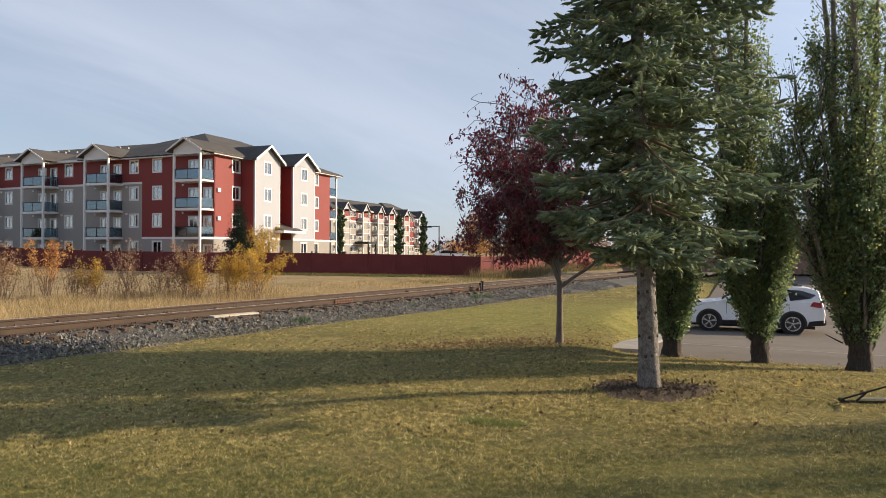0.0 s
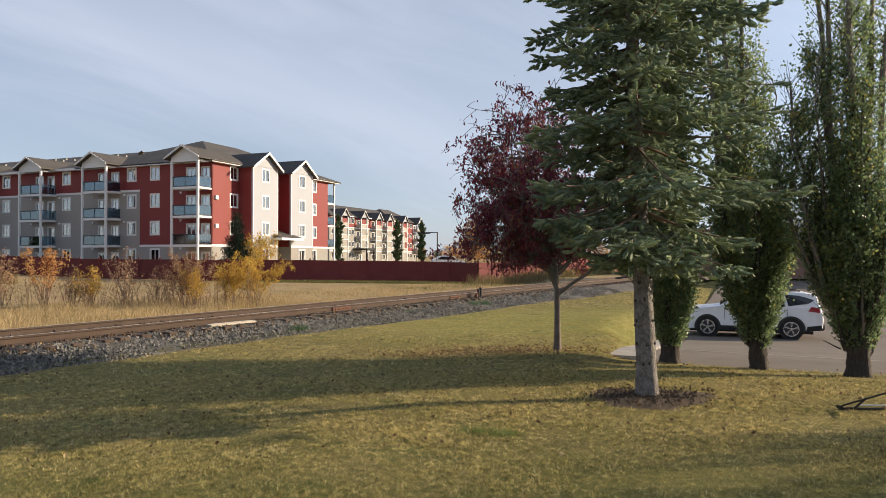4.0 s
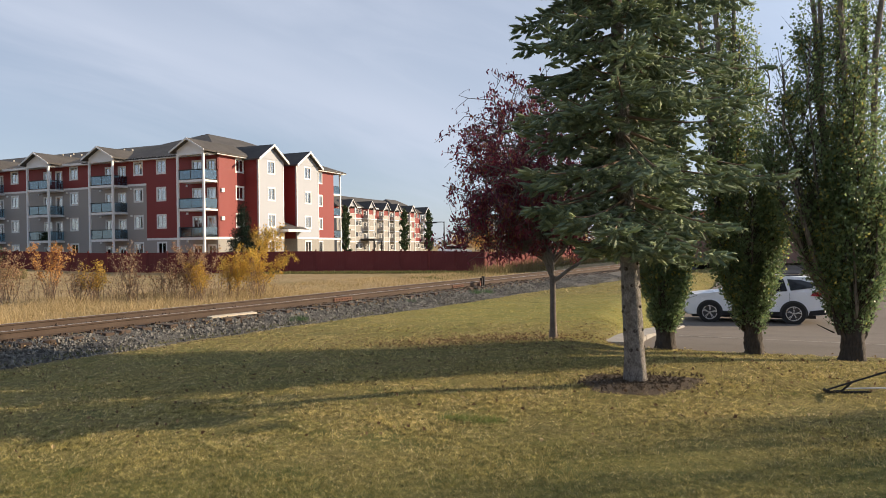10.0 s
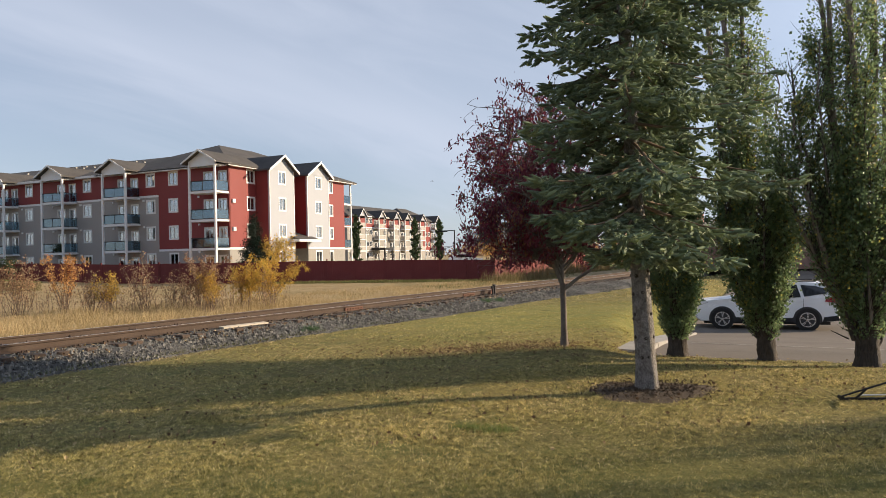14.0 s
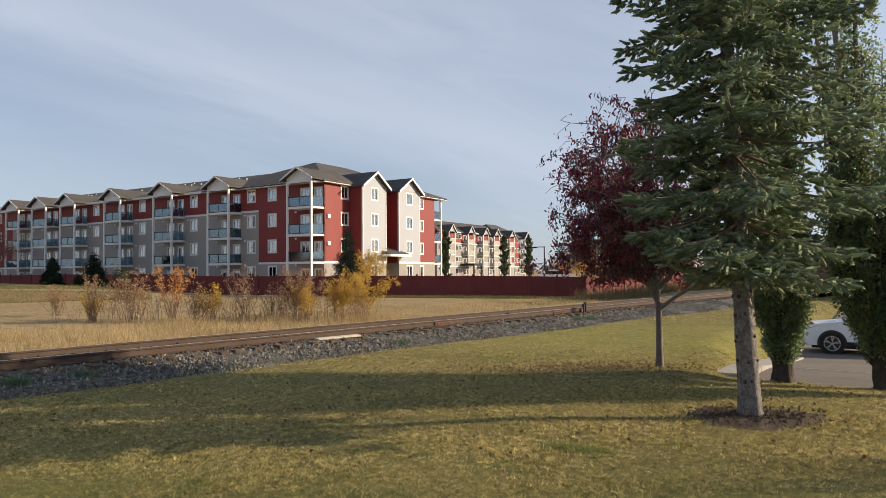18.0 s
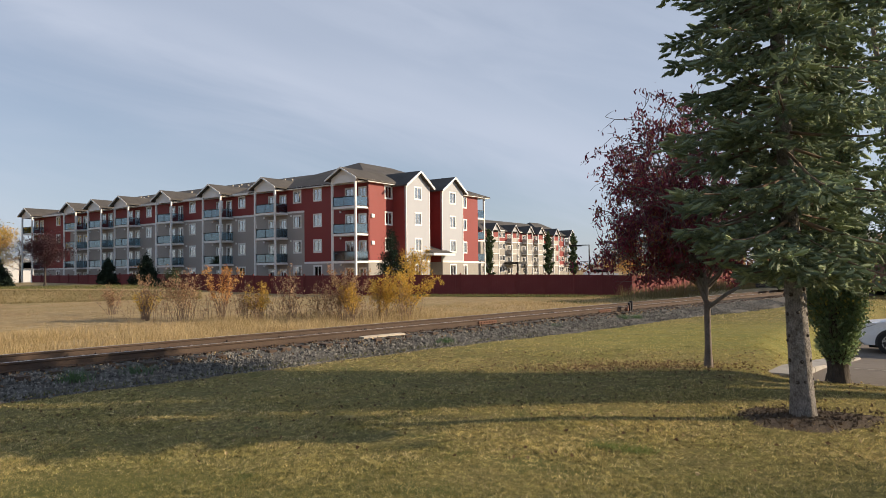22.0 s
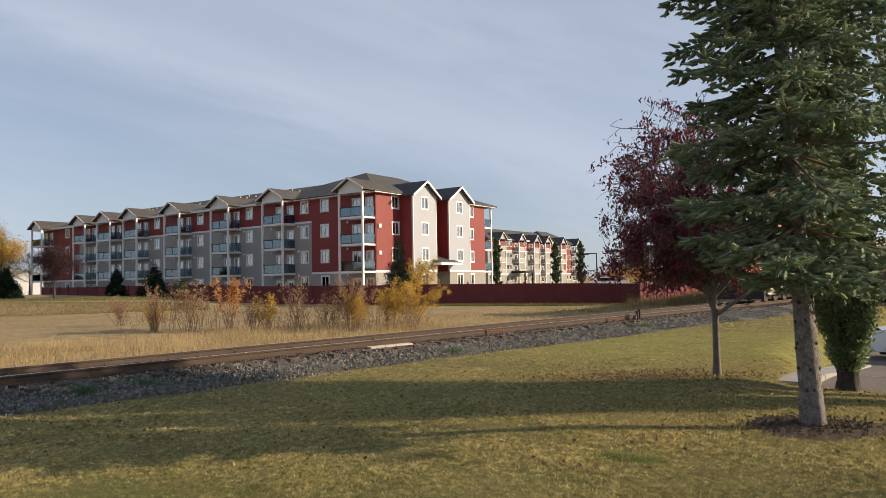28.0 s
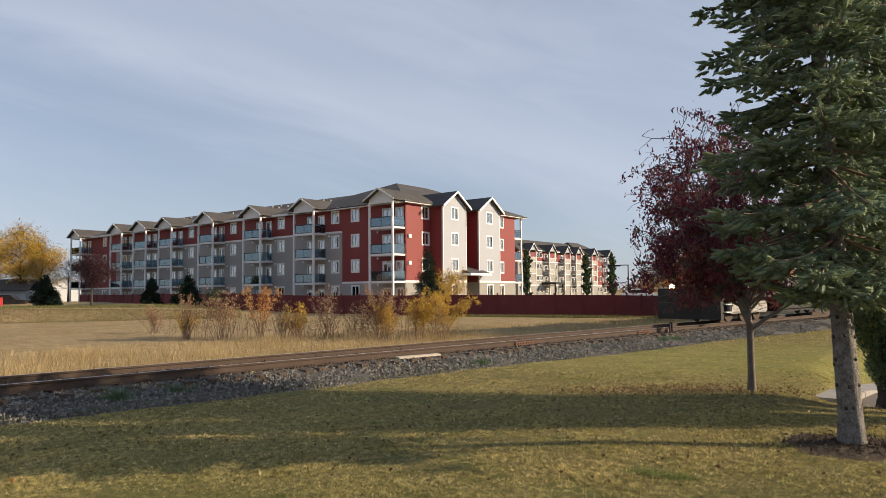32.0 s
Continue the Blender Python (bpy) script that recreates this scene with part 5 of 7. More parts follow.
def crabapple(x, y):
    """The purple-leaved tree: forked slender trunk, a lopsided open crown with drooping twigs."""
    rng = np.random.default_rng(21)
    tree = thing("crabapple_tree", pose(x, y, gz(x, y)), "purple-leaved ornamental tree with a slender forked trunk", "tree")
    part("trunk", trunk_mesh(rng, 1.22, 0.062, 0.054, 1.3, sides=14, rings=16, rough=0.03), M_BARK_CRAB, tree, "slender grey-brown trunk")
    mains = []
    for (dx, dy, dz, ln, r, z) in ((0.06, 0.05, 1.0, 3.2, 0.046, 1.12), (-0.42, -0.1, 1.0, 3.0, 0.040, 1.14), (0.75, -0.25, 0.50, 1.5, 0.042, 1.08), (-0.55, 0.3, 0.9, 2.5, 0.034, 1.6),
                                   (-0.75, -0.2, 0.7, 2.0, 0.032, 1.5), (0.2, 0.6, 0.9, 2.1, 0.032, 1.5), (0.35, -0.35, 1.0, 2.3, 0.032, 1.7), (-1.0, 0.15, 0.6, 1.6, 0.030, 1.45),
                                   (-0.9, -0.3, 0.8, 1.9, 0.030, 1.7), (-0.50, 0.2, 1.3, 2.8, 0.032, 1.6), (-1.0, -0.15, 0.16, 1.75, 0.024, 1.60), (-0.95, 0.3, 0.12, 1.5, 0.022, 1.55), (-0.8, 0.6, 0.3, 1.6, 0.022, 1.65), (0.9, -0.2, 0.8, 1.4, 0.028, 1.5), (0.7, 0.3, 0.6, 1.3, 0.026, 1.4),
                                   (-0.3, 0.9, 0.6, 1.7, 0.022, 2.1), (-0.2, -0.9, 0.5, 1.5, 0.022, 2.0), (-0.7, 0.8, 0.6, 1.8, 0.020, 2.1), (-0.7, -0.8, 0.7, 1.7, 0.020, 2.1),
                                   (-0.35, 0.75, 1.0, 2.5, 0.022, 2.2), (-0.15, 0.95, 0.9, 2.2, 0.020, 2.2), (-0.4, -0.6, 1.1, 2.4, 0.020, 2.1), (-0.6, 0.4, 1.0, 2.5, 0.020, 2.1), (-0.52, 0.1, 1.7, 3.3, 0.022, 1.3), (-0.30, -0.15, 1.7, 3.4, 0.022, 1.3)):
        mains.append(bent(rng, (0.0, 0.0, z), (dx, dy, dz), ln, 9, 0.10, 0.03, r, 0.010))
    for mb in mains:
        part("branch", tubes("branch", [mb], 7), M_BARK_POPLAR, tree, "pale grey branch")
    subs, twigs = [], []
    for mb in mains:
        for k in range(2, 9):
            for _ in range(3):
                p = mb[k][0]
                out = np.array([p[0] + 0.8, p[1], 0.0])
                d = unit(rng.normal(size=3) * np.array([1, 1, 0.6]) + unit(out) * 0.35 + np.array([-0.25, 0, 0.3]))
                subs.append(bent(rng, p, d, rng.uniform(0.5, 1.05), 6, 0.16, -0.02, 0.011, 0.004))
    for sb in subs:
        for k in range(2, 6):
            d = unit(rng.normal(size=3) + np.array([-0.15, 0, -0.1]))
            twigs.append(bent(rng, sb[k][0], d, rng.uniform(0.18, 0.5), 5, 0.15, -0.06, 0.005, 0.002))
    # a few long twigs that reach out of the crown
    for (px, pz, dx, dz, ln) in ((-0.9, 3.1, -1, 0.6, 0.7), (-1.1, 2.6, -1, -0.1, 0.8), (-1.15, 2.1, -1, -0.3, 0.75), (-0.2, 4.1, -0.2, 1, 0.8), (-0.45, 3.9, -0.6, 0.9, 0.7), (-0.8, 3.6, -0.5, 0.9, 0.8), (-0.6, 4.0, -0.6, 1, 0.8), (-0.3, 4.3, -0.1, 1, 0.7), (-0.1, 4.1, 0.4, 1, 0.7),
                                 (-1.0, 1.8, -0.9, -0.3, 0.7), (-1.4, 2.2, -0.9, -0.5, 0.8), (-0.7, 1.8, -0.5, -0.7, 0.5)):
        twigs += [bent(rng, (px, rng.normal() * 0.2, pz), (dx, 0, dz), ln, 6, 0.1, -0.05, 0.006, 0.002) for _ in range(2)]
    subs = [s for s in subs if min(p[2] for p, _ in s) > 1.5]
    twigs = [s for s in twigs if min(p[2] for p, _ in s) > 1.36]
    part("twig_mass", tubes("twig_mass", subs + twigs, 4), M_BARK_CRAB, tree, "thin dark twigs")["kind"] = "stuff"
    C = np.concatenate([along_limbs(rng, twigs, 44, 0.05, 0.05), along_limbs(rng, subs, 24, 0.06, 0.3)])
    # hanging clusters with gaps between them
    gap = np.array([noise.noise(Vector((c[0] * 3.1, c[1] * 3.1, c[2] * 2.2))) for c in C])
    C = C[(C[:, 2] > np.where(np.abs(C[:, 0] + 0.05) < 0.48, 1.60, 1.40) - 0.10 * np.clip(C[:, 0], 0, 1)) & (gap > -0.10) & ((C[:, 2] > 2.3) | (C[:, 0] < 0.62))]
    part("crown", leaves("crown", rng, C, 0.082, ratio=0.42, droop=1.1, fold=0.10), M_CRAB, tree, "dark purple-red leaves")["kind"] = "stuff"


crabapple(2.23, 13.4)


def poplar(x, y, seed, high, radius, foot, trunk_r, label, extra_stems=6, density=1.0, fork=1.0, lean=0.0, arms=(), deep=1.0, thin=0.28, slim=0.0):
    """A columnar poplar: stout dark trunk that breaks into steep grey stems wrapped in leaves, vase-shaped below."""
    rng = np.random.default_rng(seed)
    tree = thing("poplar_tree", pose(x, y, gz(x, y)), label, "tree", "row of columnar poplars")
    part("trunk", trunk_mesh(rng, fork, trunk_r * 0.74, trunk_r * 0.84, 1.30, lean=(lean, 0), rough=0.10, rings=22, sides=22), M_BARK_DARK, tree, "stout dark furrowed trunk")
    stems, shoots = [], []
    specs = []
    for k in range(extra_stems + 5):
        a = rng.uniform(0, 6.28) if k >= 5 else k * 1.2566 + 0.6 + rng.normal() * 0.2
        ln = high * rng.uniform(0.7, 1.0) if k < 5 else high * rng.uniform(0.2, 0.5)
        rr = radius * rng.uniform(0.25, 0.7)
        specs.append((k < 5, lean * (foot + ln) + math.cos(a) * rr, math.sin(a) * rr * deep, foot + ln))
    specs += [(True, *arm) for arm in arms]
    for main, tx, ty, tz in specs:
        a = math.atan2(ty, tx)
        base = np.array([lean * fork + math.cos(a) * trunk_r * 0.5, math.sin(a) * trunk_r * 0.5, fork * rng.uniform(0.72, 0.97)])
        tip = np.array([tx, ty, tz])
        path = []
        for i in range(12):
            s = i / 11
            bow = math.sin(s * 3.14) ** 0.7 * 0.22 * radius
            path.append((base * (1 - s) + tip * s + np.array([math.cos(a) * bow, math.sin(a) * bow, 0]) + rng.normal(size=3) * 0.03, (trunk_r * 0.27 if main else 0.024) * (1 - 0.85 * s) + 0.005))
        stems.append(path)
        part("stem", tubes("stem", [path], 9), M_BARK_POPLAR, tree, "grey upright stem")
    for path in stems:
        for i in range(1, 12):
            for _ in range(int(11 * density)):
                f = rng.uniform()
                p = path[i - 1][0] * (1 - f) + path[i][0] * f
                a = rng.uniform(0, 6.28)
                shoots.append(bent(rng, p, (math.cos(a), math.sin(a), rng.uniform(0.7, 1.8)), rng.uniform(0.25, 0.7) * (0.6 + 0.5 * radius), 5, 0.12, 0.05, 0.007, 0.002))
    for _ in range(280):
        a, z = rng.uniform(0, 6.28), foot + 0.22 + rng.uniform(0, 1) ** 1.2 * 1.6
        reach = radius * (0.20 + 0.80 * min(1.0, (z - foot) / 1.9))
        shoots.append(bent(rng, (lean * z + math.cos(a) * trunk_r * 0.6, math.sin(a) * trunk_r * 0.6, max(0.1, z - 0.25)), (math.cos(a), math.sin(a) * deep, 0.9), reach * rng.uniform(0.7, 1.2) * (1 + (deep - 1) * abs(math.sin(a))), 5, 0.12, 0.06, 0.008, 0.002))
    wide = radius + (0.5 if arms else 0.0)
    shoots = [s for s in shoots if math.hypot(s[-1][0][0] - lean * s[-1][0][2], s[-1][0][1] / deep) < wide * (1 - slim * float(smooth((s[-1][0][2] - 1.9) / 2.6)))]
    part("twig_mass", tubes("twig_mass", shoots, 3), M_BARK_DARK, tree, "thin upright twigs")["kind"] = "stuff"
    C = along_limbs(rng, shoots, 98 * density, 0.070, 0.15)
    # upright gaps, where stems and sky show between the clumps
    hi = smooth((C[:, 2] - 1.9) / 2.6)
    gap = np.array([noise.noise(Vector((c[0] * 3.0, c[1] * 3.0, c[2] * 0.45 + seed))) + 0.5 * noise.noise(Vector((c[0] * 6, c[1] * 6, c[2] * 4.0))) for c in C])
    reach = radius * (0.20 + 0.80 * np.clip((C[:, 2] - foot) / 1.9, 0, 1) ** 1.05) * (1 - slim * hi) * (1.05 + 0.14 * rng.normal(size=len(C)))
    off = np.hypot(C[:, 0] - lean * C[:, 2], C[:, 1] / deep)
    if arms:
        reach = np.where(C[:, 0] < 0, reach + 0.66 * smooth((C[:, 2] - 1.7) / 1.0) * smooth((5.4 - C[:, 2]) / 1.4), reach)
    C = C[(gap > -0.46 + 0.25 * smooth((C[:, 2] - 1.3) / 0.8) + (thin - 0.20) * hi + np.where(off > radius, 0.22, 0.0)) & (C[:, 2] > foot) & (off < reach)]
    part("crown", leaves("crown", rng, C, 0.043, ratio=0.82, droop=0.45, fold=0.14, spread=0.5), M_POPLAR, tree, "small glossy green leaves, some yellow")["kind"] = "stuff"
    return tree, rng


poplar(4.23, 12.85, 31, 9.5, 0.82, 0.30, 0.165, "columnar poplar with foliage nearly to the ground", 8, 1.15, 0.66, -0.03, deep=1.5, thin=0.14)
poplar(5.53, 12.15, 32, 10.5, 0.90, 0.36, 0.175, "columnar poplar with a thin sucker beside its trunk", 9, 1.1, 0.72, -0.075, slim=0.37, thin=0.06)
big, rng = poplar(6.55, 10.98, 33, 11.5, 1.04, 0.44, 0.20, "broad columnar poplar with dead snags at its base", 10, 0.92, 0.76, thin=0.32,
                  arms=((-1.06, -0.1, 4.0), (-0.85, 0.2, 4.7), (-1.12, 0.1, 3.4)))
snags = [bent(rng, (-0.12, -0.06, 0.34), (-0.42, 0.0, 0.95), 0.72, 6, 0.10, 0.05, 0.035, 0.010), bent(rng, (-0.22, -0.06, 0.42), (-0.25, 0.0, 1.0), 0.62, 6, 0.06, 0.02, 0.03, 0.012),
         bent(rng, (-0.30, -0.06, 0.45), (-0.8, 0.1, 0.35), 0.28, 4, 0.1, 0, 0.015, 0.006), bent(rng, (0.15, 0.0, 0.30), (0.55, 0, 0.75), 0.8, 7, 0.08, 0.12, 0.04, 0.02)]
for s in snags:
    part("snag", tubes("snag", [s], 6), M_BARK_DARK, big, "bare dead snag")

# two unseen trees added off to the right, so their shade falls on the near lawn
poplar(10.4, 5.95, 37, 3.3, 0.95, 0.3, 0.1, "unseen young poplar added to shade the near lawn", 6, 0.45, 0.5, thin=0.5)
poplar(9.6, 7.15, 36, 2.7, 0.75, 0.3, 0.1, "unseen young poplar added to shade the near lawn", 5, 0.45, 0.5, thin=0.5)


def shrub(x, y, h, w, mat, label, seed, leafy=1.0, size=0.080, twigs_n=15):
    rng = np.random.default_rng(seed)
    t = thing("shrub", pose(x, y, gz(x, y)), label, "shrub", "autumn shrubs along the track")
    stems = [bent(rng, (rng.normal() * w * 0.12, rng.normal() * w * 0.12, -0.05), (rng.normal() * w * 0.27 / h, rng.normal() * w * 0.27 / h, 1.0), h * rng.uniform(0.55, 1.0), 7, 0.13, 0.02, 0.014, 0.004) for _ in range(twigs_n)]
    subs = []
    for s in stems:
        for k in range(2, 7):
            for _ in range(2 if k < 4 else 3):
                subs.append(bent(rng, s[k][0], unit(rng.normal(size=3) + np.array([0, 0, 1.1])), rng.uniform(0.15, 0.42) * min(h / 1.8, 0.30 + 0.55 * w), 4, 0.15, 0, 0.005, 0.002))
    part("stem_mass", tubes("stem_mass", stems, 5), M_TWIG, t, "thin brown stems")["kind"] = "stuff"
    part("twig_mass", tubes("twig_mass", subs, 3), M_TWIG, t)["kind"] = "stuff"
    C = along_limbs(rng, subs, 46 * leafy, 0.06, 0.1)
    C = C[C[:, 2] > h * rng.normal(0.30, 0.10, len(C))]
    if leafy > 0:
        part("leaves", leaves("leaves", rng, C, size, ratio=0.5, droop=0.2), mat, t)["kind"] = "stuff"
    return t


for row in ((-8.5, 31.95, 2.65, 1.75, M_YELLOW, "golden-yellow willow shrub in dry grass", 41, 1.7), (-9.45, 31.1, 2.1, 1.35, M_YELLOW, "yellow-green willow shrub in dry grass", 49, 1.3),
            (-10.7, 29.7, 2.4, 1.5, M_TAN, "tan-yellow shrub beside the track", 42, 1.5), (-10.3, 29.4, 1.9, 1.2, M_YELLOW, "tan-yellow shrub beside the track", 50, 0.6),
            (-17.3, 30.7, 2.75, 0.65, M_ORANGE, "orange-leaved shrub in dry grass", 43, 1.3),
            (-18.1, 28.5, 2.55, 1.45, M_TAN, "brown half-bare shrub in dry grass", 44, 0.8), (-19.75, 28.4, 2.6, 0.85, M_TAN, "thin reddish-brown shrub, mostly bare", 45, 0.35),
            (-13.0, 28.9, 2.45, 1.5, M_TAN, "thin reddish-brown shrub, mostly bare", 46, 0.25), (-14.7, 29.4, 1.6, 0.75, M_YELLOW, "small yellowing shrub in dry grass", 47, 0.8),
            (-24.9, 32.8, 1.55, 1.2, M_TAN, "low brown bush in dry grass", 48, 0.5), (-12.0, 30.3, 1.8, 1.5, M_TAN, "thin brown bush, mostly bare", 51, 0.25), (-20.3, 28.9, 1.35, 0.8, M_YELLOW, "low yellowing bush in dry grass", 52, 0.6),
            (-15.6, 29.6, 1.7, 1.6, M_TAN, "thin brown bush, mostly bare", 53, 0.2)):
    x, y, h, w, mt, lb, sd, lf = row
    shrub(x, y, h, w, mt, lb, sd, lf)


# dry weeds and saplings standing between the shrubs
rng = np.random.default_rng(58)
stalks, buds = [], []
for k in range(200):
    x = rng.choice((-8.6, -10.5, -12.5, -13.8, -15.5, -17.0, -18.5, -20.0)) + rng.normal() * 0.8
    y = 29.4 + 0.25 * max(0.0, x + 11) + rng.normal() * 0.9
    h = rng.uniform(0.5, 1.1) if rng.uniform() < 0.8 else rng.uniform(1.1, 1.9)
    st = bent(rng, (x, y, gz(x, y) - 0.02), (rng.normal() * 0.12, rng.normal() * 0.12, 1), h, 6, 0.07, 0.0, 0.007, 0.003)
    stalks.append(st)
    for i in (2, 3, 4, 5):
        for _ in range(2):
            tw = bent(rng, st[i][0], unit(rng.normal(size=3) + np.array([0, 0, 0.9])), rng.uniform(0.12, 0.32), 4, 0.1, 0, 0.004, 0.002)
            stalks.append(tw)
            buds += [tw[j][0] + rng.normal(size=3) * 0.02 for j in (1, 2, 3) if rng.uniform() < 0.7]
wd = part("dry_weeds", tubes("dry_weeds", stalks, 3), M_TWIG)
tagged(wd, "thin brown dry weed stalks between the shrubs", "weeds", kind="stuff")
wl = part("weed_leaves", leaves("weed_leaves", rng, np.array(buds), 0.055, ratio=0.5, droop=0.2), M_TAN)
tagged(wl, "small reddish-brown leaves on dry weed stalks", "weeds", kind="stuff")


def far_tree(x, y, h, w, mat, label, seed, trunk=0.2, size=0.3, n=1500, clear=0.2, z=None, bark=None, group="", shape="round", bare=0):
    """A tree in the distance: trunk, limbs and a crown of clumps of leaves."""
    rng = np.random.default_rng(seed)
    t = thing({"cone": "conifer_tree", "column": "columnar_tree"}.get(shape, "tree"), pose(x, y, gz(x, y) if z is None else z), label, "tree", group)
    part("trunk", trunk_mesh(rng, h * (0.9 if shape != "round" else 0.6), h * 0.02 * trunk / 0.2, 0.02, 1.3, sides=8, rings=8), bark or M_BARK_DARK, t)
    limbs = []
    for k in range(16 if shape == "round" else 40):
        s = clear + (1 - clear) * (k + 0.5) / (16 if shape == "round" else 40)
        a = k * 2.4
        if shape == "round":
            ln = w * 0.5 * rng.uniform(0.75, 1.15) * math.sin(min(1.0, (s - clear) / (1 - clear) * 0.85 + 0.22) * 3.14) + 0.3
            d, p = (math.cos(a), math.sin(a), 0.75), (0, 0, h * (clear + (s - clear) * 0.72))
        elif shape == "cone":
            ln, d, p = w * 0.5 * (1 - (s - clear) / (1 - clear)) * rng.uniform(0.8, 1.1) + 0.1, (math.cos(a), math.sin(a), -0.12), (0, 0, h * s)
        else:
            ln, d, p = w * 0.5 * rng.uniform(0.7, 1.1) * min(1, 3.2 * (1.02 - s)), (math.cos(a), math.sin(a), 1.0), (0, 0, h * s * 0.96)
        limbs.append(bent(rng, p, d, ln, 5, 0.12, 0.02, h * 0.006, 0.01))
    part("limb_mass", tubes("limb_mass", limbs, 4), bark or M_BARK_DARK, t)["kind"] = "stuff"
    if bare:
        tw = [bent(rng, l[k][0], unit(rng.normal(size=3) + np.array([0, 0, 0.6])), rng.uniform(0.5, 1.6) * h / 9, 5, 0.15, 0, 0.025, 0.008) for l in limbs for k in range(1, 5) for _ in range(bare)]
        part("twig_mass", tubes("twig_mass", tw, 3), bark or M_BARK_DARK, t)["kind"] = "stuff"
    if n:
        C = along_limbs(rng, limbs, n / sum(np.linalg.norm(l[-1][0] - l[0][0]) for l in limbs), w * (0.075 if shape == "round" else 0.045), 0.15)
        part("crown", leaves("crown", rng, C, size, ratio=0.7, droop=0.2), mat, t)["kind"] = "stuff"
    return t


def polar(az, r):
    return (r * math.sin(radians(az)), r * math.cos(radians(az)))


far_tree(*polar(-41.65, 80), 6.1, 4.8, M_PURPLE_FAR, "dull purple ornamental tree on the grassy bank", 61, 0.2, 0.12, 8000, 0.28, bare=2)
far_tree(*polar(-37.6, 84), 2.8, 2.5, M_CONIFER, "small dark spruce before the fence", 62, 0.2, 0.17, 6500, 0.03, shape="cone", group="small spruces on the bank")
far_tree(*polar(-35.0, 82), 3.6, 3.9, M_CONIFER, "small dark spruce before the fence", 63, 0.2, 0.17, 7500, 0.03, shape="cone", group="small spruces on the bank")
far_tree(*polar(-44.6, 84), 3.1, 3.5, M_CONIFER, "small broad dark spruce on the bank", 64, 0.2, 0.18, 8500, 0.03, shape="cone", group="small spruces on the bank")
far_tree(*polar(-33.0, 76), 2.6, 1.8, M_DISTANT, "yellow-green bush before the fence", 76, 0.2, 0.13, 900, 0.1, bare=1)
far_tree(*polar(-48.6, 105), 5.0, 4.0, M_CONIFER, "small dark spruce beside the autumn trees", 65, 0.2, 0.3, 3000, 0.05, shape="cone")
for az, r, h, sd in ((-46.2, 136, 17.0, 66), (-47.9, 150, 17, 67), (-44.9, 146, 13.5, 77)):
    far_tree(*polar(az, r), h, 9.5, M_YELLOW, "tall half-bare tree with yellow-orange leaves", sd, 0.2, 0.25, 8200, 0.2, bare=4, group="autumn trees")
for az, r, h, sd in ((-43.2, 140, 9.5, 69), (-42.2, 145, 9.0, 70)):
    far_tree(*polar(az, r), h, 7.5, M_TAN, "bare grey tree behind the house", sd, 0.2, 0.22, 120, 0.2, bare=4, group="bare trees")
# beside the buildings
far_tree(*polar(-16.2, 62.6), 5.8, 4.3, M_CONIFER, "young dark spruce beside the red wall", 71, 0.2, 0.12, 11000, 0.03, shape="cone", z=-0.35)
far_tree(*polar(-14.4, 63.0), 4.3, 4.0, M_YELLOW, "round tree with yellow-brown autumn leaves", 72, 0.2, 0.14, 2200, 0.2, z=-0.35, bare=1)
for az, r, h in ((-8.3, 140, 10.2), (-3.55, 150, 10.0), (-1.55, 158, 10.0)):
    far_tree(*polar(az, r), h, 2.9, M_DISTANT, "slim dark green columnar aspen", int(100 - az), 0.2, 0.26, 5000, 0.04, z=0.1, shape="column", group="columnar aspens")
for az, r, h, mt in ((0.9, 240, 6.5, M_ORANGE), (2.2, 260, 7, M_YELLOW), (-0.3, 420, 6, M_DISTANT), (3.6, 230, 7, M_TAN), (6.0, 170, 7, M_TAN), (9.5, 210, 8, M_DISTANT), (12.5, 190, 7.5, M_TAN)):
    far_tree(*polar(az, r), h, h * 1.1, mt, "distant autumn tree beyond the fence", int(200 + az * 10), 0.2, 0.35, 900, 0.15, bare=1, group="distant trees")

far_tree(3.2, 66.0, 6.9, 4.2, M_ORANGE, "half-bare tree with orange-brown leaves beyond the fence", 95, 0.2, 0.16, 2600, 0.2, bare=2, group="autumn trees")

# the wooded horizon, and an unseen belt added behind the camera to darken reflections
rng = np.random.default_rng(81)
C = []
for k in range(900):
    az = rng.uniform(-75, 75) if k < 520 else rng.uniform(80, 280)
    r = rng.uniform(420, 900) if k < 520 else rng.uniform(100, 170)
    hh = rng.uniform(3.5, 8.0) * r / 600 if k < 520 else rng.uniform(6.0, 10.0)
    px, py = polar(az, r)
    n = 26
    C.append(np.stack([px + rng.normal(size=n) * hh * 0.7, py + rng.normal(size=n) * hh * 0.5, np.abs(rng.normal(size=n)) * hh * 0.5], 1))
C = np.concatenate(C)
wood = part("far_woods", leaves("far_woods", rng, C, 3.2, ratio=0.9, droop=0.0), M_TAN)
tagged(wood, "hazy brown and green woods along the horizon, plus an added unseen belt behind", "woods", kind="stuff")


# ---- grass, litter and weeds ----
def blades(rng, P, h, w, lean=0.5):
    """Single bent blades standing at the points."""
    n = len(P)
    a = rng.uniform(0, 6.28, n)
    side = np.stack([np.cos(a), np.sin(a), np.zeros(n)], 1) * (w / 2)[:, None]
    tip = P + np.stack([rng.normal(size=n) * lean * h, rng.normal(size=n) * lean * h, h], 1)
    return np.stack([P - side, P + side, tip], 1).reshape(-1, 3), np.arange(3 * n).reshape(n, 3)


def on_ground(x, y, dz=-0.005):
    return np.stack([x, y, height(x, y) + dz], 1)


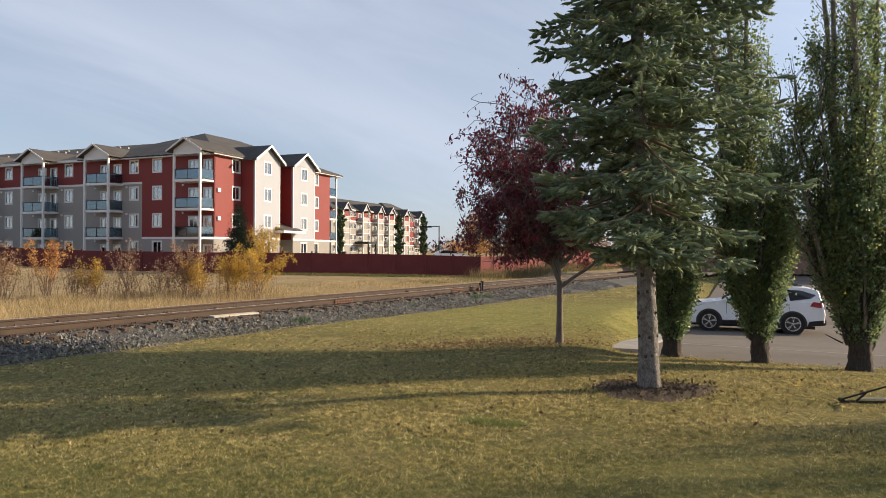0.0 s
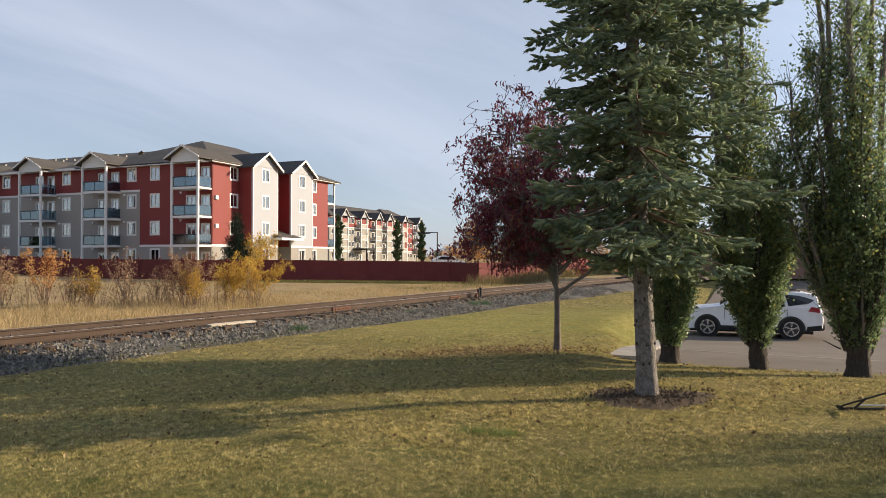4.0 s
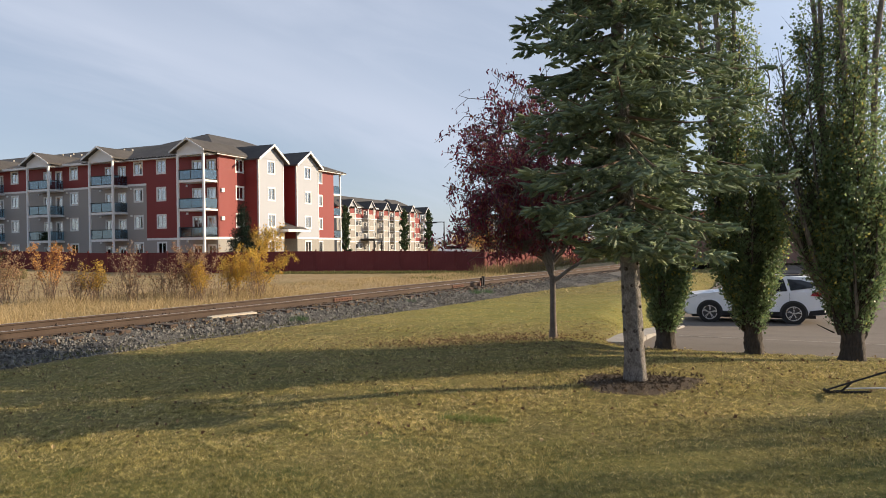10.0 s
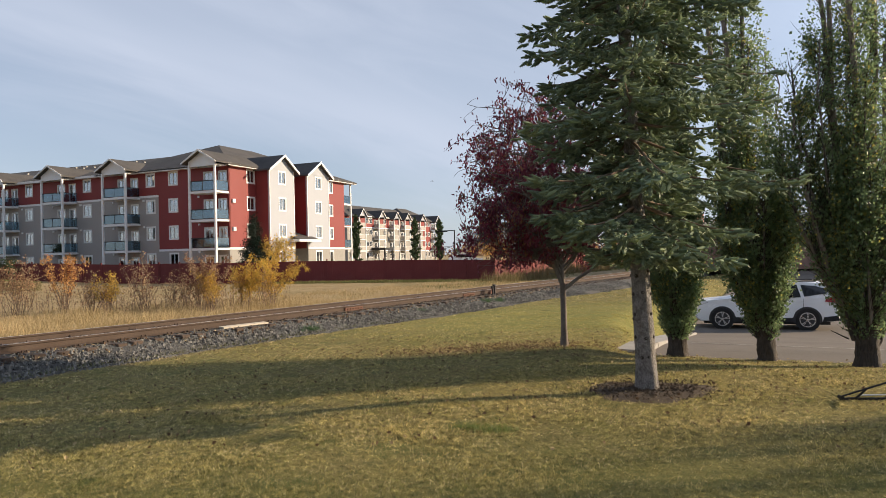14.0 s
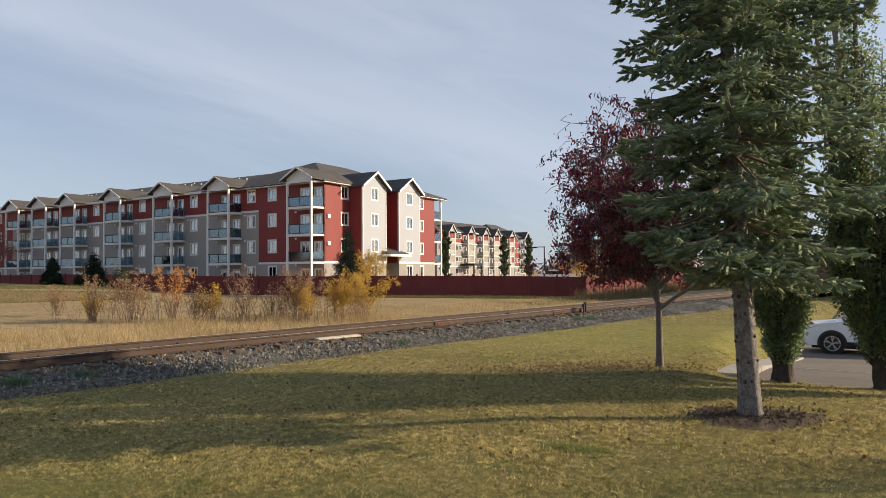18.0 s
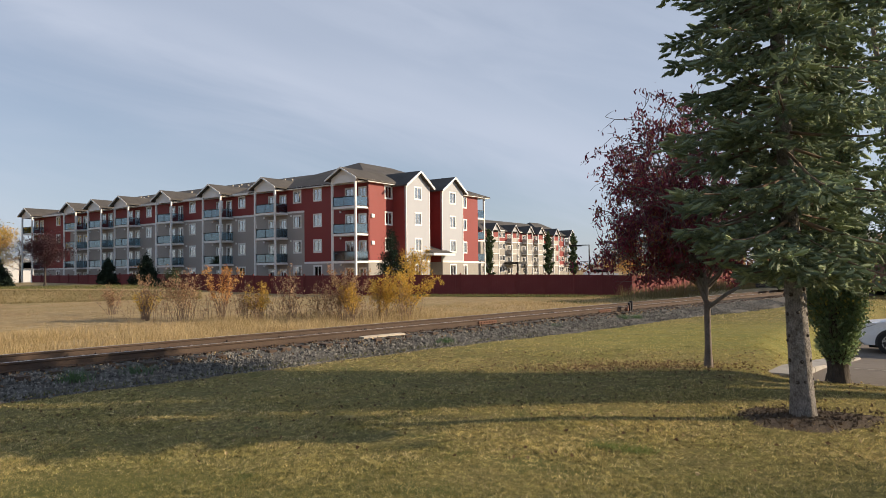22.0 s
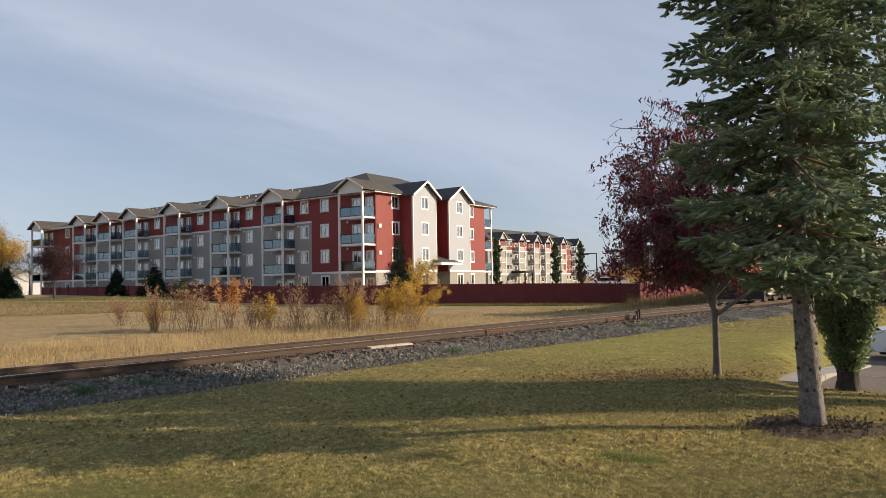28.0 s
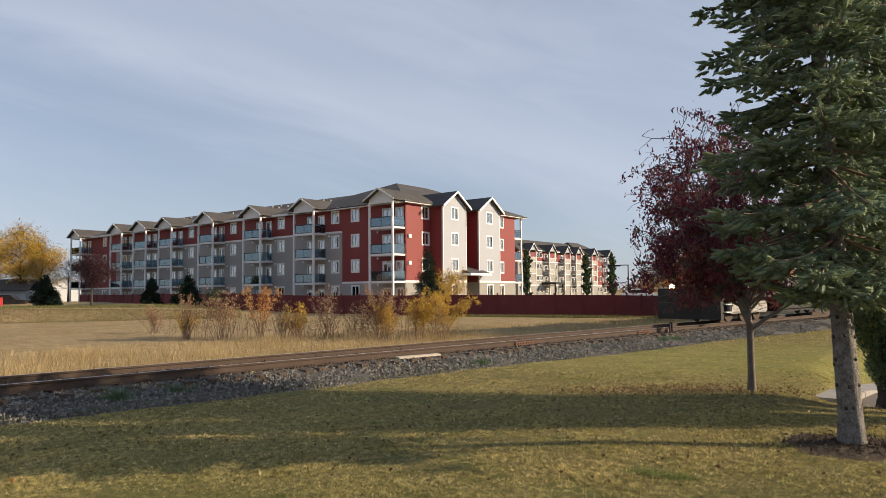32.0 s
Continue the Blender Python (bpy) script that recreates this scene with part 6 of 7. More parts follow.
rng = np.random.default_rng(91)
XY, H, W = [], [], []
for (y0, y1, dens, hh, ww) in ((3.4, 5.4, 8000, 0.021, 0.0066), (5.4, 7.5, 5400, 0.023, 0.0078), (7.5, 10.5, 2900, 0.026, 0.0096), (10.5, 16, 1300, 0.024, 0.010), (16, 30, 330, 0.026, 0.018), (30, 60, 50, 0.04, 0.05)):
    wide = 2.05 * y1
    n = int((y1 - y0) * wide * dens)
    tufts = n // 7
    ty = rng.uniform(y0, y1, tufts)
    tx = rng.uniform(-1.25, 0.80, tufts) * ty
    own = rng.integers(0, tufts, n)
    x = tx[own] + rng.normal(size=n) * (0.008 + ww * 2.2)
    y = ty[own] + rng.normal(size=n) * (0.008 + ww * 2.2)
    tall = rng.uniform(0.6, 1.4, tufts)[own]
    d = x * TN.x + y * TN.y
    q, s = lot_q(x, y)
    patch = np.sin(x * 2.1 + np.sin(y * 1.7)) * np.sin(y * 2.6 + np.sin(x * 1.3))
    ring = np.hypot(x - 2.52, y - 8.45)
    ok = (d < 12.5) & ~((q > -0.05) & (s > -0.05)) & (ring > 0.55 + 0.2 * rng.uniform(size=n)) & (rng.uniform(size=n) < 0.75 + 0.25 * patch)
    XY.append(np.stack([x, y], 1)[ok])
    H.append((hh * tall * rng.uniform(0.6, 1.25, n) * (1 + 0.3 * patch))[ok])
    W.append(np.full(int(ok.sum()), ww))
XY, H, W = np.concatenate(XY), np.concatenate(H), np.concatenate(W)
lawn_blades = part("lawn_grass", mesh_np("lawn_grass", *blades(rng, on_ground(XY[:, 0], XY[:, 1]), H, W, 0.75)), M_BLADE)
tagged(lawn_blades, "short yellowing green lawn grass", "grass", kind="stuff")


def at_track(s, d):
    return TN.x * d + TD.x * s, TN.y * d + TD.y * s


XY, H, W = [], [], []
for (d0, d1, s0, s1, n, hh, ww) in ((17.0, 18.6, -16, 60, 26000, 0.14, 0.009), (18.2, 23, -16, 60, 80000, 0.15, 0.010), (19.0, 27.0, -4, 26, 36000, 0.36, 0.012), (23, 30, -24, 70, 60000, 0.14, 0.020), (30, 60, -50, 70, 60000, 0.06, 0.024)):
    s = rng.uniform(s0, s1, n)
    d = rng.uniform(d0, d1, n)
    clump = np.sin(s * 1.1 + 2 * np.sin(d * 0.7)) * np.sin(d * 1.3 + np.sin(s * 0.5))
    ok = rng.uniform(size=n) < 0.62 + 0.38 * clump
    x, y = at_track(s, d)
    ok &= (y < 57.5 + 0.1 * x) & (x > -60)
    XY.append(np.stack([x, y], 1)[ok])
    H.append((hh * rng.uniform(0.5, 1.5, n) * (1 + 0.35 * clump))[ok])
    W.append(np.full(int(ok.sum()), ww))
XY, H, W = np.concatenate(XY), np.concatenate(H), np.concatenate(W)
dry = part("dry_grass", mesh_np("dry_grass", *blades(rng, on_ground(XY[:, 0], XY[:, 1]), H, W, 0.35)), M_DRY)
tagged(dry, "tall straw-coloured dry grass beyond the track", "grass", kind="stuff")
# greener fringe at the foot of the fence, and round the bank
n = 9000
t = rng.uniform(0, 1, n)
x, y = -15.5 + 18.5 * t, 57.3 + 2.5 * t - rng.uniform(0.1, 2.2, n)
az2 = np.radians(rng.uniform(-52, -31, n))
r2 = rng.uniform(70, 79, n)
x2, y2 = r2 * np.sin(az2), r2 * np.cos(az2)
x3, y3 = at_track(rng.uniform(40, 100, n // 2), rng.uniform(24, 27.4, n // 2))
PX, PY = np.concatenate([x, x2, x3]), np.concatenate([y, y2, y3])
n = 5000
x, y = at_track(rng.uniform(50, 82, n), rng.uniform(25.0, 27.7, n))
tall_weeds = part("tall_weeds", mesh_np("tall_weeds", *blades(rng, on_ground(x, y), rng.uniform(0.35, 1.15, n), np.full(n, 0.035), 0.22)), M_BANK)
tagged(tall_weeds, "tall brown and olive weeds along the sunlit fence", "weeds", kind="stuff")
azb = np.radians(rng.uniform(-54, -31, 16000))
rb = rng.uniform(61.8, 66.5, 16000)
bank = part("bank_grass", mesh_np("bank_grass", *blades(rng, on_ground(rb * np.sin(azb), rb * np.cos(azb)), rng.uniform(0.06, 0.24, 16000), np.full(16000, 0.03), 0.35)), M_BANK)
tagged(bank, "long dry grass on the face of the bank", "grass", kind="stuff")
fringe = part("fence_grass", mesh_np("fence_grass", *blades(rng, on_ground(PX, PY), rng.uniform(0.08, 0.26, len(PX)), np.full(len(PX), 0.035), 0.35)), M_FRINGE)
tagged(fringe, "olive green grass along the foot of the fence", "grass", kind="stuff")

for k, (s, d, h) in enumerate(((4.75, 13.2, 0.26), (5.9, 13.25, 0.20), (14.2, 12.9, 0.14), (20.0, 13.2, 0.12), (24.5, 13.1, 0.20), (25.3, 13.0, 0.18))):
    r = np.random.default_rng(300 + k)
    n = 260
    x, y = at_track(s + r.normal(size=n) * 0.16, d + r.normal(size=n) * 0.10)
    P = np.stack([x, y, np.full(n, -0.36 + 0.11 * (d - 12.5))], 1)
    w = part("weed_tuft", mesh_np("weed_tuft", *blades(r, P, r.uniform(0.5, 1.3, n) * h, np.full(n, 0.012), 0.4)), M_WEED)
    tagged(w, "tuft of blue-green weeds in the ballast", "weeds", "ballast weeds", "stuff")

n = 5200
x, y = at_track(rng.uniform(-10, 34, n), 12.55 + np.abs(rng.normal(size=n)) * 0.32)
edge_grass = part("edge_grass", mesh_np("edge_grass", *blades(rng, on_ground(x, y, 0.03), rng.uniform(0.03, 0.11, n), np.full(n, 0.014), 0.6)), M_FRINGE)
tagged(edge_grass, "ragged grass creeping into the edge of the ballast", "grass", kind="stuff")
n = 3000
y = 5.6 + 11.5 * rng.uniform(0, 1, n) ** 0.6
x = rng.uniform(-1.15, 0.75, n) * y
y = np.concatenate([y, 13.6 + rng.normal(size=1500) * 0.50])
x = np.concatenate([x, 0.9 + rng.normal(size=1500) * 1.3])
d = x * TN.x + y * TN.y
q, s = lot_q(x, y)
ok = (d < 13.2) & ~((q > 0) & (s > 0))
x, y = x[ok], y[ok]
C = on_ground(x, y, 0.030)
litter = part("leaf_litter", leaves("leaf_litter", rng, C, 0.042, ratio=0.7, droop=0.0, fold=0.2), M_BLACKLEAF)
tagged(litter, "scattered brown fallen leaves on the lawn", "leaves", kind="stuff")
for k, (x0, y0, wide) in enumerate(((0.45, 6.75, 0.13), (0.62, 6.66, 0.10), (0.30, 6.80, 0.08))):
    r = np.random.default_rng(320 + k)
    n = 170
    x, y = x0 + r.normal(size=n) * wide, y0 + r.normal(size=n) * wide * 0.6
    w = part("lawn_tuft", mesh_np("lawn_tuft", *blades(r, on_ground(x, y), r.uniform(0.03, 0.065, n), np.full(n, 0.009), 0.7)), M_TUFT)
    tagged(w, "low tuft of fresh green grass in the lawn", "grass", "lawn tufts", "stuff")
C = on_ground(np.array([-5.59, -5.55, -5.62]), np.array([5.46, 5.50, 5.44]), 0.05)
curl = part("fallen_leaf", leaves("fallen_leaf", rng, C[:1], 0.16, ratio=0.7, droop=0, fold=0.3), M_ORANGE)
tagged(curl, "large curled orange leaf on the lawn", "leaf")

# bare mulch round the spruce
rows_m = [(0.0, 0.0, 0.035)]
for r_i, rr in enumerate((0.3, 0.55, 0.8)):
    for a in np.linspace(0, 6.283, 22, endpoint=False):
        k = rr * (1 + 0.16 * math.sin(3 * a + 1) + 0.08 * math.sin(7 * a)) if r_i else rr
        rows_m.append((k * math.cos(a) * 1.05, k * math.sin(a) * 0.95, (0.034, 0.026, -0.012)[r_i]))
MF = [(0, 1 + j, 1 + (j + 1) % 22) for j in range(22)]
for r_i in range(2):
    for j in range(22):
        a, b = 1 + 22 * r_i + j, 1 + 22 * r_i + (j + 1) % 22
        MF += [(a, a + 22, b), (b, a + 22, b + 22)]
M_MULCH = surface("dark_mulch", (0.055, 0.040, 0.027), (0.135, 0.098, 0.066), 40, 6, 0.95, 1.0, 0.03)
mulch = part("mulch_ring", mesh_np("mulch_ring", [(2.52 + a, 8.45 + b, gz(2.52 + a, 8.45 + b) + c) for a, b, c in rows_m], MF, True), M_MULCH)
tagged(mulch, "ring of dark bark mulch round the spruce trunk", "mulch", kind="structure")
C = np.stack([2.52 + rng.normal(size=900) * 0.34, 8.45 + rng.normal(size=900) * 0.30, np.full(900, 0.02)], 1)
C[:, 2] = height(C[:, 0], C[:, 1]) + 0.04
chips = part("bark_chips", leaves("bark_chips", rng, C, 0.05, ratio=0.35, droop=0.0), M_MULCH)
tagged(chips, "loose bark chips and needles under the spruce", "mulch", kind="stuff")

# ---- small things by the track ----
for s in (17.6, 24.97):
    joint_bar(s)
plank = part("plank", boxes((-0.72, 0.72, -0.10, 0.10, -0.02, 0.02), bevel=0.004), M_PLANK)
plank.matrix_basis = track_m(12.75, -1.12, -0.055) @ pose(0, 0, 0, 4, 0, -3)
tagged(plank, "bare pale plank lying beside the rail", "plank")


marker = thing("track_lock", track_m(26.45, -1.12, -0.12), "black upright iron switch lock with a rusty lever beside the rail", "track fitting")
part("base", boxes((-0.22, 0.22, -0.12, 0.12, -0.06, 0.03), bevel=0.008), M_RUST, marker, "rusty base plate")
for x, h, tilt in ((-0.05, 0.38, -5), (0.10, 0.44, 4)):
    part("post", boxes((-0.045, 0.045, -0.05, 0.05, 0.0, h), bevel=0.012), M_BLACK, marker, "black iron post", pose(x, 0, 0.02, 0, tilt, 0))
part("cap", boxes((0.02, 0.17, -0.06, 0.06, 0.40, 0.46), bevel=0.015), M_BLACK, marker)
part("lever", rod(bmesh.new(), (-0.08, 0.0, 0.30), (-0.24, 0.02, 0.14), 0.028, 8), M_RUST_BRIGHT, marker, "rusty lever")
part("counterweight", rod(bmesh.new(), (-0.25, -0.05, 0.13), (-0.25, 0.07, 0.13), 0.07, 12), M_RUST_BRIGHT, marker)
n = 900
ls, ld = rng.uniform(-3, 34, n), rng.uniform(-1.75, -0.95, n)
C = np.stack([ls, ld, np.interp(ld, [p[0] for p in bed_prof], [p[1] for p in bed_prof]) + 0.045], 1)
rail_litter = part("rail_litter", leaves("rail_litter", rng, C, 0.07, ratio=0.6, droop=0.0, fold=0.2), M_BLACKLEAF, m=track_m(0))
tagged(rail_litter, "brown dead leaves caught along the foot of the rail", "leaves", kind="stuff")

# ---- lying metal sign stand on the lawn ----
stand = thing("sign_stand", pose(4.40, 7.68, gz(4.40, 7.68) + 0.005), "folded black metal stand with a white rod on the lawn", "stand")
part("arm", rod(bmesh.new(), (0.0, 0.0, 0.04), (0.72, -0.25, 0.34), 0.010, 8), M_BLACK, stand, "raised black bar")
part("foot", boxes((-0.02, 0.46, -0.016, 0.016, 0.0, 0.026), bevel=0.005), M_BLACK, stand, "black foot bar", pose(0, 0, 0, 0, 0, -4))
part("brace", rod(bmesh.new(), (0.14, -0.02, 0.02), (0.24, -0.07, 0.14), 0.012, 6), M_BLACK, stand)
part("brace", rod(bmesh.new(), (0.10, 0.06, 0.01), (0.34, -0.06, 0.015), 0.013, 6), M_BLACK, stand)
part("hinge", rod(bmesh.new(), (-0.01, -0.035, 0.03), (-0.01, 0.035, 0.03), 0.022, 10), M_BLACK, stand)
part("rod", rod(bmesh.new(), (0.20, 0.02, 0.045), (1.0, -0.12, 0.075), 0.008, 8), M_TRIM, stand, "white rod")


# ---- the parked car ----
def suv(m):
    car = thing("car", m, "white compact sport utility car parked on asphalt", "car")
    prof = [(2.30, 0.42), (2.34, 0.62), (2.27, 0.86), (2.10, 0.98), (1.15, 1.08), (0.95, 1.12), (0.35, 1.52), (0.05, 1.60), (-0.9, 1.645), (-1.75, 1.60), (-2.06, 1.53), (-2.12, 1.46), (-2.22, 1.10),
            (-2.27, 0.92), (-2.30, 0.70), (-2.27, 0.42), (-2.10, 0.30), (2.12, 0.27)]
    def half(z):
        return 0.92 if z < 0.85 else 0.92 - 0.25 * min(1.0, (z - 0.85) / 0.8) ** 1.3
    fr = [(-1.0, 0.965), (-0.985, 0.985), (-0.9, 1.0), (-0.5, 1.006), (0, 1.01), (0.5, 1.006), (0.9, 1.0), (0.985, 0.985), (1.0, 0.965)]
    V, F, n = [], [], len(prof)
    for f, k in fr:
        for x, z in prof:
            V.append((x * k, f * half(z), 0.85 + (z - 0.85) * k))
    for i in range(len(fr) - 1):
        for j in range(n):
            F.append((i * n + j, i * n + (j + 1) % n, (i + 1) * n + (j + 1) % n, (i + 1) * n + j))
    me = bpy.data.meshes.new("body")
    me.from_pydata(V, [], F + [tuple(range(n))[::-1], tuple((len(fr) - 1) * n + j for j in range(n))])
    me.polygons.foreach_set("use_smooth", [False] * len(me.polygons))
    me.update()
    body = part("body", me, M_CARPAINT, car, "glossy white body")
    def side_pane(nm, pts, s, off=0.012, mat=M_CARGLASS, parent=car):
        bm = bmesh.new()
        vs = [bm.verts.new((x, s * (half(z) * 1.0 + off - 0.003), z)) for x, z in pts]
        bm.faces.new(vs)
        r = bmesh.ops.solidify(bm, geom=bm.faces[:], thickness=0.02)
        bmesh.ops.recalc_face_normals(bm, faces=bm.faces[:])
        return part(nm, bm, mat, parent)
    for s in (1, -1):
        side_pane("side_window", [(0.80, 1.10), (0.30, 1.46), (0.0, 1.53), (-0.18, 1.54), (-0.18, 1.08)], s)
        side_pane("side_window", [(-0.26, 1.08), (-0.26, 1.54), (-1.0, 1.54), (-1.12, 1.12)], s)
        side_pane("side_window", [(-1.22, 1.14), (-1.12, 1.53), (-1.55, 1.50), (-2.02, 1.36), (-1.85, 1.24)], s)
        side_pane("sill", [(1.42, 0.27), (1.38, 0.42), (-1.0, 0.42), (-1.05, 0.27)], s, 0.02, M_PLASTIC)
        side_pane("bumper", [(-1.74, 0.30), (-1.80, 0.46), (-2.24, 0.52), (-2.22, 0.34)], s, 0.02, M_PLASTIC)
        side_pane("tail_lamp", [(-1.82, 0.98), (-1.92, 1.13), (-2.17, 1.10), (-2.18, 0.93)], s, 0.015, M_TAIL)
        for x in (0.82, -0.22, -1.18):
            side_pane("door_gap", [(x, 0.45), (x, 1.05), (x - 0.012, 1.05), (x - 0.012, 0.45)], s, 0.004, M_PLASTIC)
        for x in (0.0, -1.0):
            side_pane("door_handle", [(x, 0.93), (x, 0.96), (x - 0.2, 0.97), (x - 0.2, 0.94)], s, 0.03, M_CARPAINT)
        part("mirror", boxes((0.62, 0.82, s * 0.95 - 0.09, s * 0.95 + 0.09, 1.08, 1.22), bevel=0.03), M_CARPAINT, car)
        part("roof_rail", boxes((-1.6, 0.1, s * 0.62 - 0.02, s * 0.62 + 0.02, 1.635, 1.675), bevel=0.01), M_PLASTIC, car)
        for x in (1.38, -1.30):
            arch = bmesh.new()
            out = [(x + r * math.cos(a), 0.36 + r * math.sin(a)) for r, rng_a in ((0.44, np.linspace(-0.25, 3.39, 18)), (0.385, np.linspace(3.39, -0.25, 18))) for a in rng_a]
            prism(arch, out, "y", s * 0.90 if s > 0 else s * 0.945, s * 0.945 if s > 0 else s * 0.90)
            part("wheel_arch", arch, M_PLASTIC, car, "dark plastic arch trim")
            well = bmesh.new()
            prism(well, [(x + 0.39 * math.cos(a), 0.36 + 0.39 * math.sin(a)) for a in np.linspace(0, 6.283, 24, endpoint=False)], "y", s * 0.60 if s > 0 else s * 0.926, s * 0.926 if s > 0 else s * 0.60)
            part("wheel_well", well, M_DARK, car)
            w = part("wheel", rod(bmesh.new(), (x, s * 0.72, 0.36), (x, s * 0.938, 0.36), 0.36, 32), M_TYRE, car, "black tyre")
            rim = bmesh.new()
            rod(rim, (x, s * 0.90, 0.36), (x, s * 0.942, 0.36), 0.245, 28)
            part("rim", rim, M_PLASTIC, w)
            sp = bmesh.new()
            ring = [(x + r * math.cos(a), 0.36 + r * math.sin(a)) for r, aa in ((0.25, np.linspace(0, 6.2, 28)), (0.222, np.linspace(6.2, 0, 28))) for a in aa]
            prism(sp, ring, "y", s * 0.940 if s > 0 else s * 0.955, s * 0.955 if s > 0 else s * 0.940)
            rod(sp, (x, s * 0.94, 0.36), (x, s * 0.957, 0.36), 0.05, 12)
            for k in range(5):
                for da in (-0.13, 0.13):
                    a = k * 1.2566 + 0.4
                    rod(sp, (x + 0.04 * math.cos(a), s * 0.948, 0.36 + 0.04 * math.sin(a)), (x + 0.235 * math.cos(a + da), s * 0.948, 0.36 + 0.235 * math.sin(a + da)), 0.014, 6)
            part("spokes", sp, M_ALLOY, w, "silver alloy spokes")
    ws = bmesh.new()
    ws.faces.new([ws.verts.new(q) for q in ((0.97, -0.72, 1.125), (0.97, 0.72, 1.125), (0.37, 0.62, 1.535), (0.37, -0.62, 1.535))])
    bmesh.ops.solidify(ws, geom=ws.faces[:], thickness=0.02)
    part("windscreen", ws, M_CARGLASS, car)
    rw = bmesh.new()
    vs = [rw.verts.new(p) for p in ((-2.125, -0.55, 1.44), (-2.125, 0.55, 1.44), (-2.235, 0.62, 1.12), (-2.235, -0.62, 1.12))]
    rw.faces.new(vs)
    bmesh.ops.solidify(rw, geom=rw.faces[:], thickness=0.02)
    part("rear_window", rw, M_CARGLASS, car)
    part("rear_bumper", boxes((-2.33, -2.18, -0.8, 0.8, 0.33, 0.55), bevel=0.03), M_PLASTIC, car)
    part("number_plate", boxes((-2.34, -2.29, -0.25, 0.25, 0.78, 0.92)), M_TRIM, car)
    part("underbody", boxes((-2.0, 2.0, -0.7, 0.7, 0.18, 0.32)), M_DARK, car)
    return car


car_q = lot_q(np.array(10.6), np.array(24.0))[0]
suv(Matrix.Translation((10.62, 23.98, float(lot_z(car_q)) - 0.005)) @ pose(0, 0, 0, 0, 0, math.degrees(math.atan2(0.97, -2.44))) @ Matrix.Translation((0.069, 0, 0)) @ Matrix.Scale(0.95, 4))

# ---- far things beyond the lot, fence and bank ----
lz = float(lot_z(60.0))
wall = thing("brick_building", Matrix.Translation((*polar(28.0, 62), lz)) @ pose(0, 0, 0, 0, 0, -28), "low brown brick building beyond the parking lot", "building")
part("wall", wall_mesh("wall", 30, -0.2, 3.2, [(3 + 4.5 * k, 4.6 + 4.5 * k, 1.0, 2.3) for k in range(6)]), M_BRICK, wall, "", pose(-15, 0, 0))
for k in range(6):
    add_window(wall, (1.6, 1.3), pose(-15 + 3.8 + 4.5 * k, 0.08, 1.0))
part("roof", boxes((-15.3, 15.3, -0.3, 9, 3.2, 3.55)), M_TRIM, wall, "pale flat roof edge")
part("wall", boxes((-15, 15, 0.25, 8.5, -0.2, 3.18)), M_BRICK, wall)
shed = thing("shed_building", Matrix.Translation((*polar(27.3, 57), lz)) @ pose(0, 0, 0, 0, 0, -20), "white metal-clad building beyond the poplars", "building")
part("wall", boxes((-2.4, 2.4, 4, 12, 2.2, 3.9)), M_WHITE, shed)
part("roof", boxes((-2.8, 2.8, 3.7, 12.3, 3.9, 4.1)), M_TRIM, shed)
part("wall", boxes((-2.4, 2.4, 4.1, 12, -0.2, 2.2)), M_BRICK, shed)


def lamp_post(x, y, h, z=0.0):
    t = thing("street_lamp", pose(x, y, z), "tall black street lamp with a flat head", "street lamp")
    part("pole", rod(bmesh.new(), (0, 0, -0.5), (0, 0, h), 0.14, 10, 0.09), M_BLACK, t)
    part("arm", boxes((-1.9, 0.1, -0.08, 0.08, h - 0.14, h)), M_BLACK, t)
    part("head", boxes((-3.0, -1.2, -0.32, 0.32, h - 0.28, h - 0.05), bevel=0.05), M_BLACK, t)


lamp_post(*polar(-0.28, 120), 6.0, -0.2)


def far_car(x, y, rz, mat, label, z):
    t = thing("car", pose(x, y, z, 0, 0, rz), label, "car", "parked cars behind the fence")
    b = bmesh.new()
    prism(b, [(2.2, 0.4), (2.2, 0.8), (1.2, 0.95), (0.6, 1.45), (-1.2, 1.48), (-2.0, 1.0), (-2.2, 0.9), (-2.2, 0.4)], "y", -0.85, 0.85)
    part("body", b, mat, t)
    for s in (-1, 1):
        w = bmesh.new()
        prism(w, [(1.0, 0.98), (0.5, 1.38), (-1.1, 1.40), (-1.6, 1.0)], "y", s * 0.86 - 0.01, s * 0.86 + 0.01)
        part("side_window", w, M_CARGLASS, t)
        for x2 in (1.35, -1.35):
            part("wheel", rod(bmesh.new(), (x2, s * 0.7, 0.33), (x2, s * 0.88, 0.33), 0.33, 16), M_TYRE, t)


far_car(*polar(0.6, 95), 10, M_CARPAINT, "white car parked behind the fence", 0.25)
far_car(*polar(-46.9, 96), 25, M_LOCO, "dark car parked beyond the bank", 0.35)

hx, hy = polar(-43.35, 230)
house = thing("house", Matrix.Translation((hx, hy, 0.0)) @ pose(0, 0, 0, 0, 0, 38) @ Matrix.Scale(1.29, 4), "low pale house with a shallow white-edged roof", "house")
part("wall", boxes((-3.4, 3.4, 0, 14, -0.5, 3.6)), M_TRIM, house, "white siding")
hb = bmesh.new()
prism(hb, [(-4.1, 3.45), (0, 5.4), (4.1, 3.45), (4.1, 3.7), (0, 5.68), (-4.1, 3.7)], "y", -0.6, 14.5)
part("roof", hb, M_CARGREY, house, "grey roof")
hb = bmesh.new()
prism(hb, [(-3.4, 3.6), (0, 5.3), (3.4, 3.6)], "y", 0.0, 0.2)
part("gable", hb, M_TRIM, house)
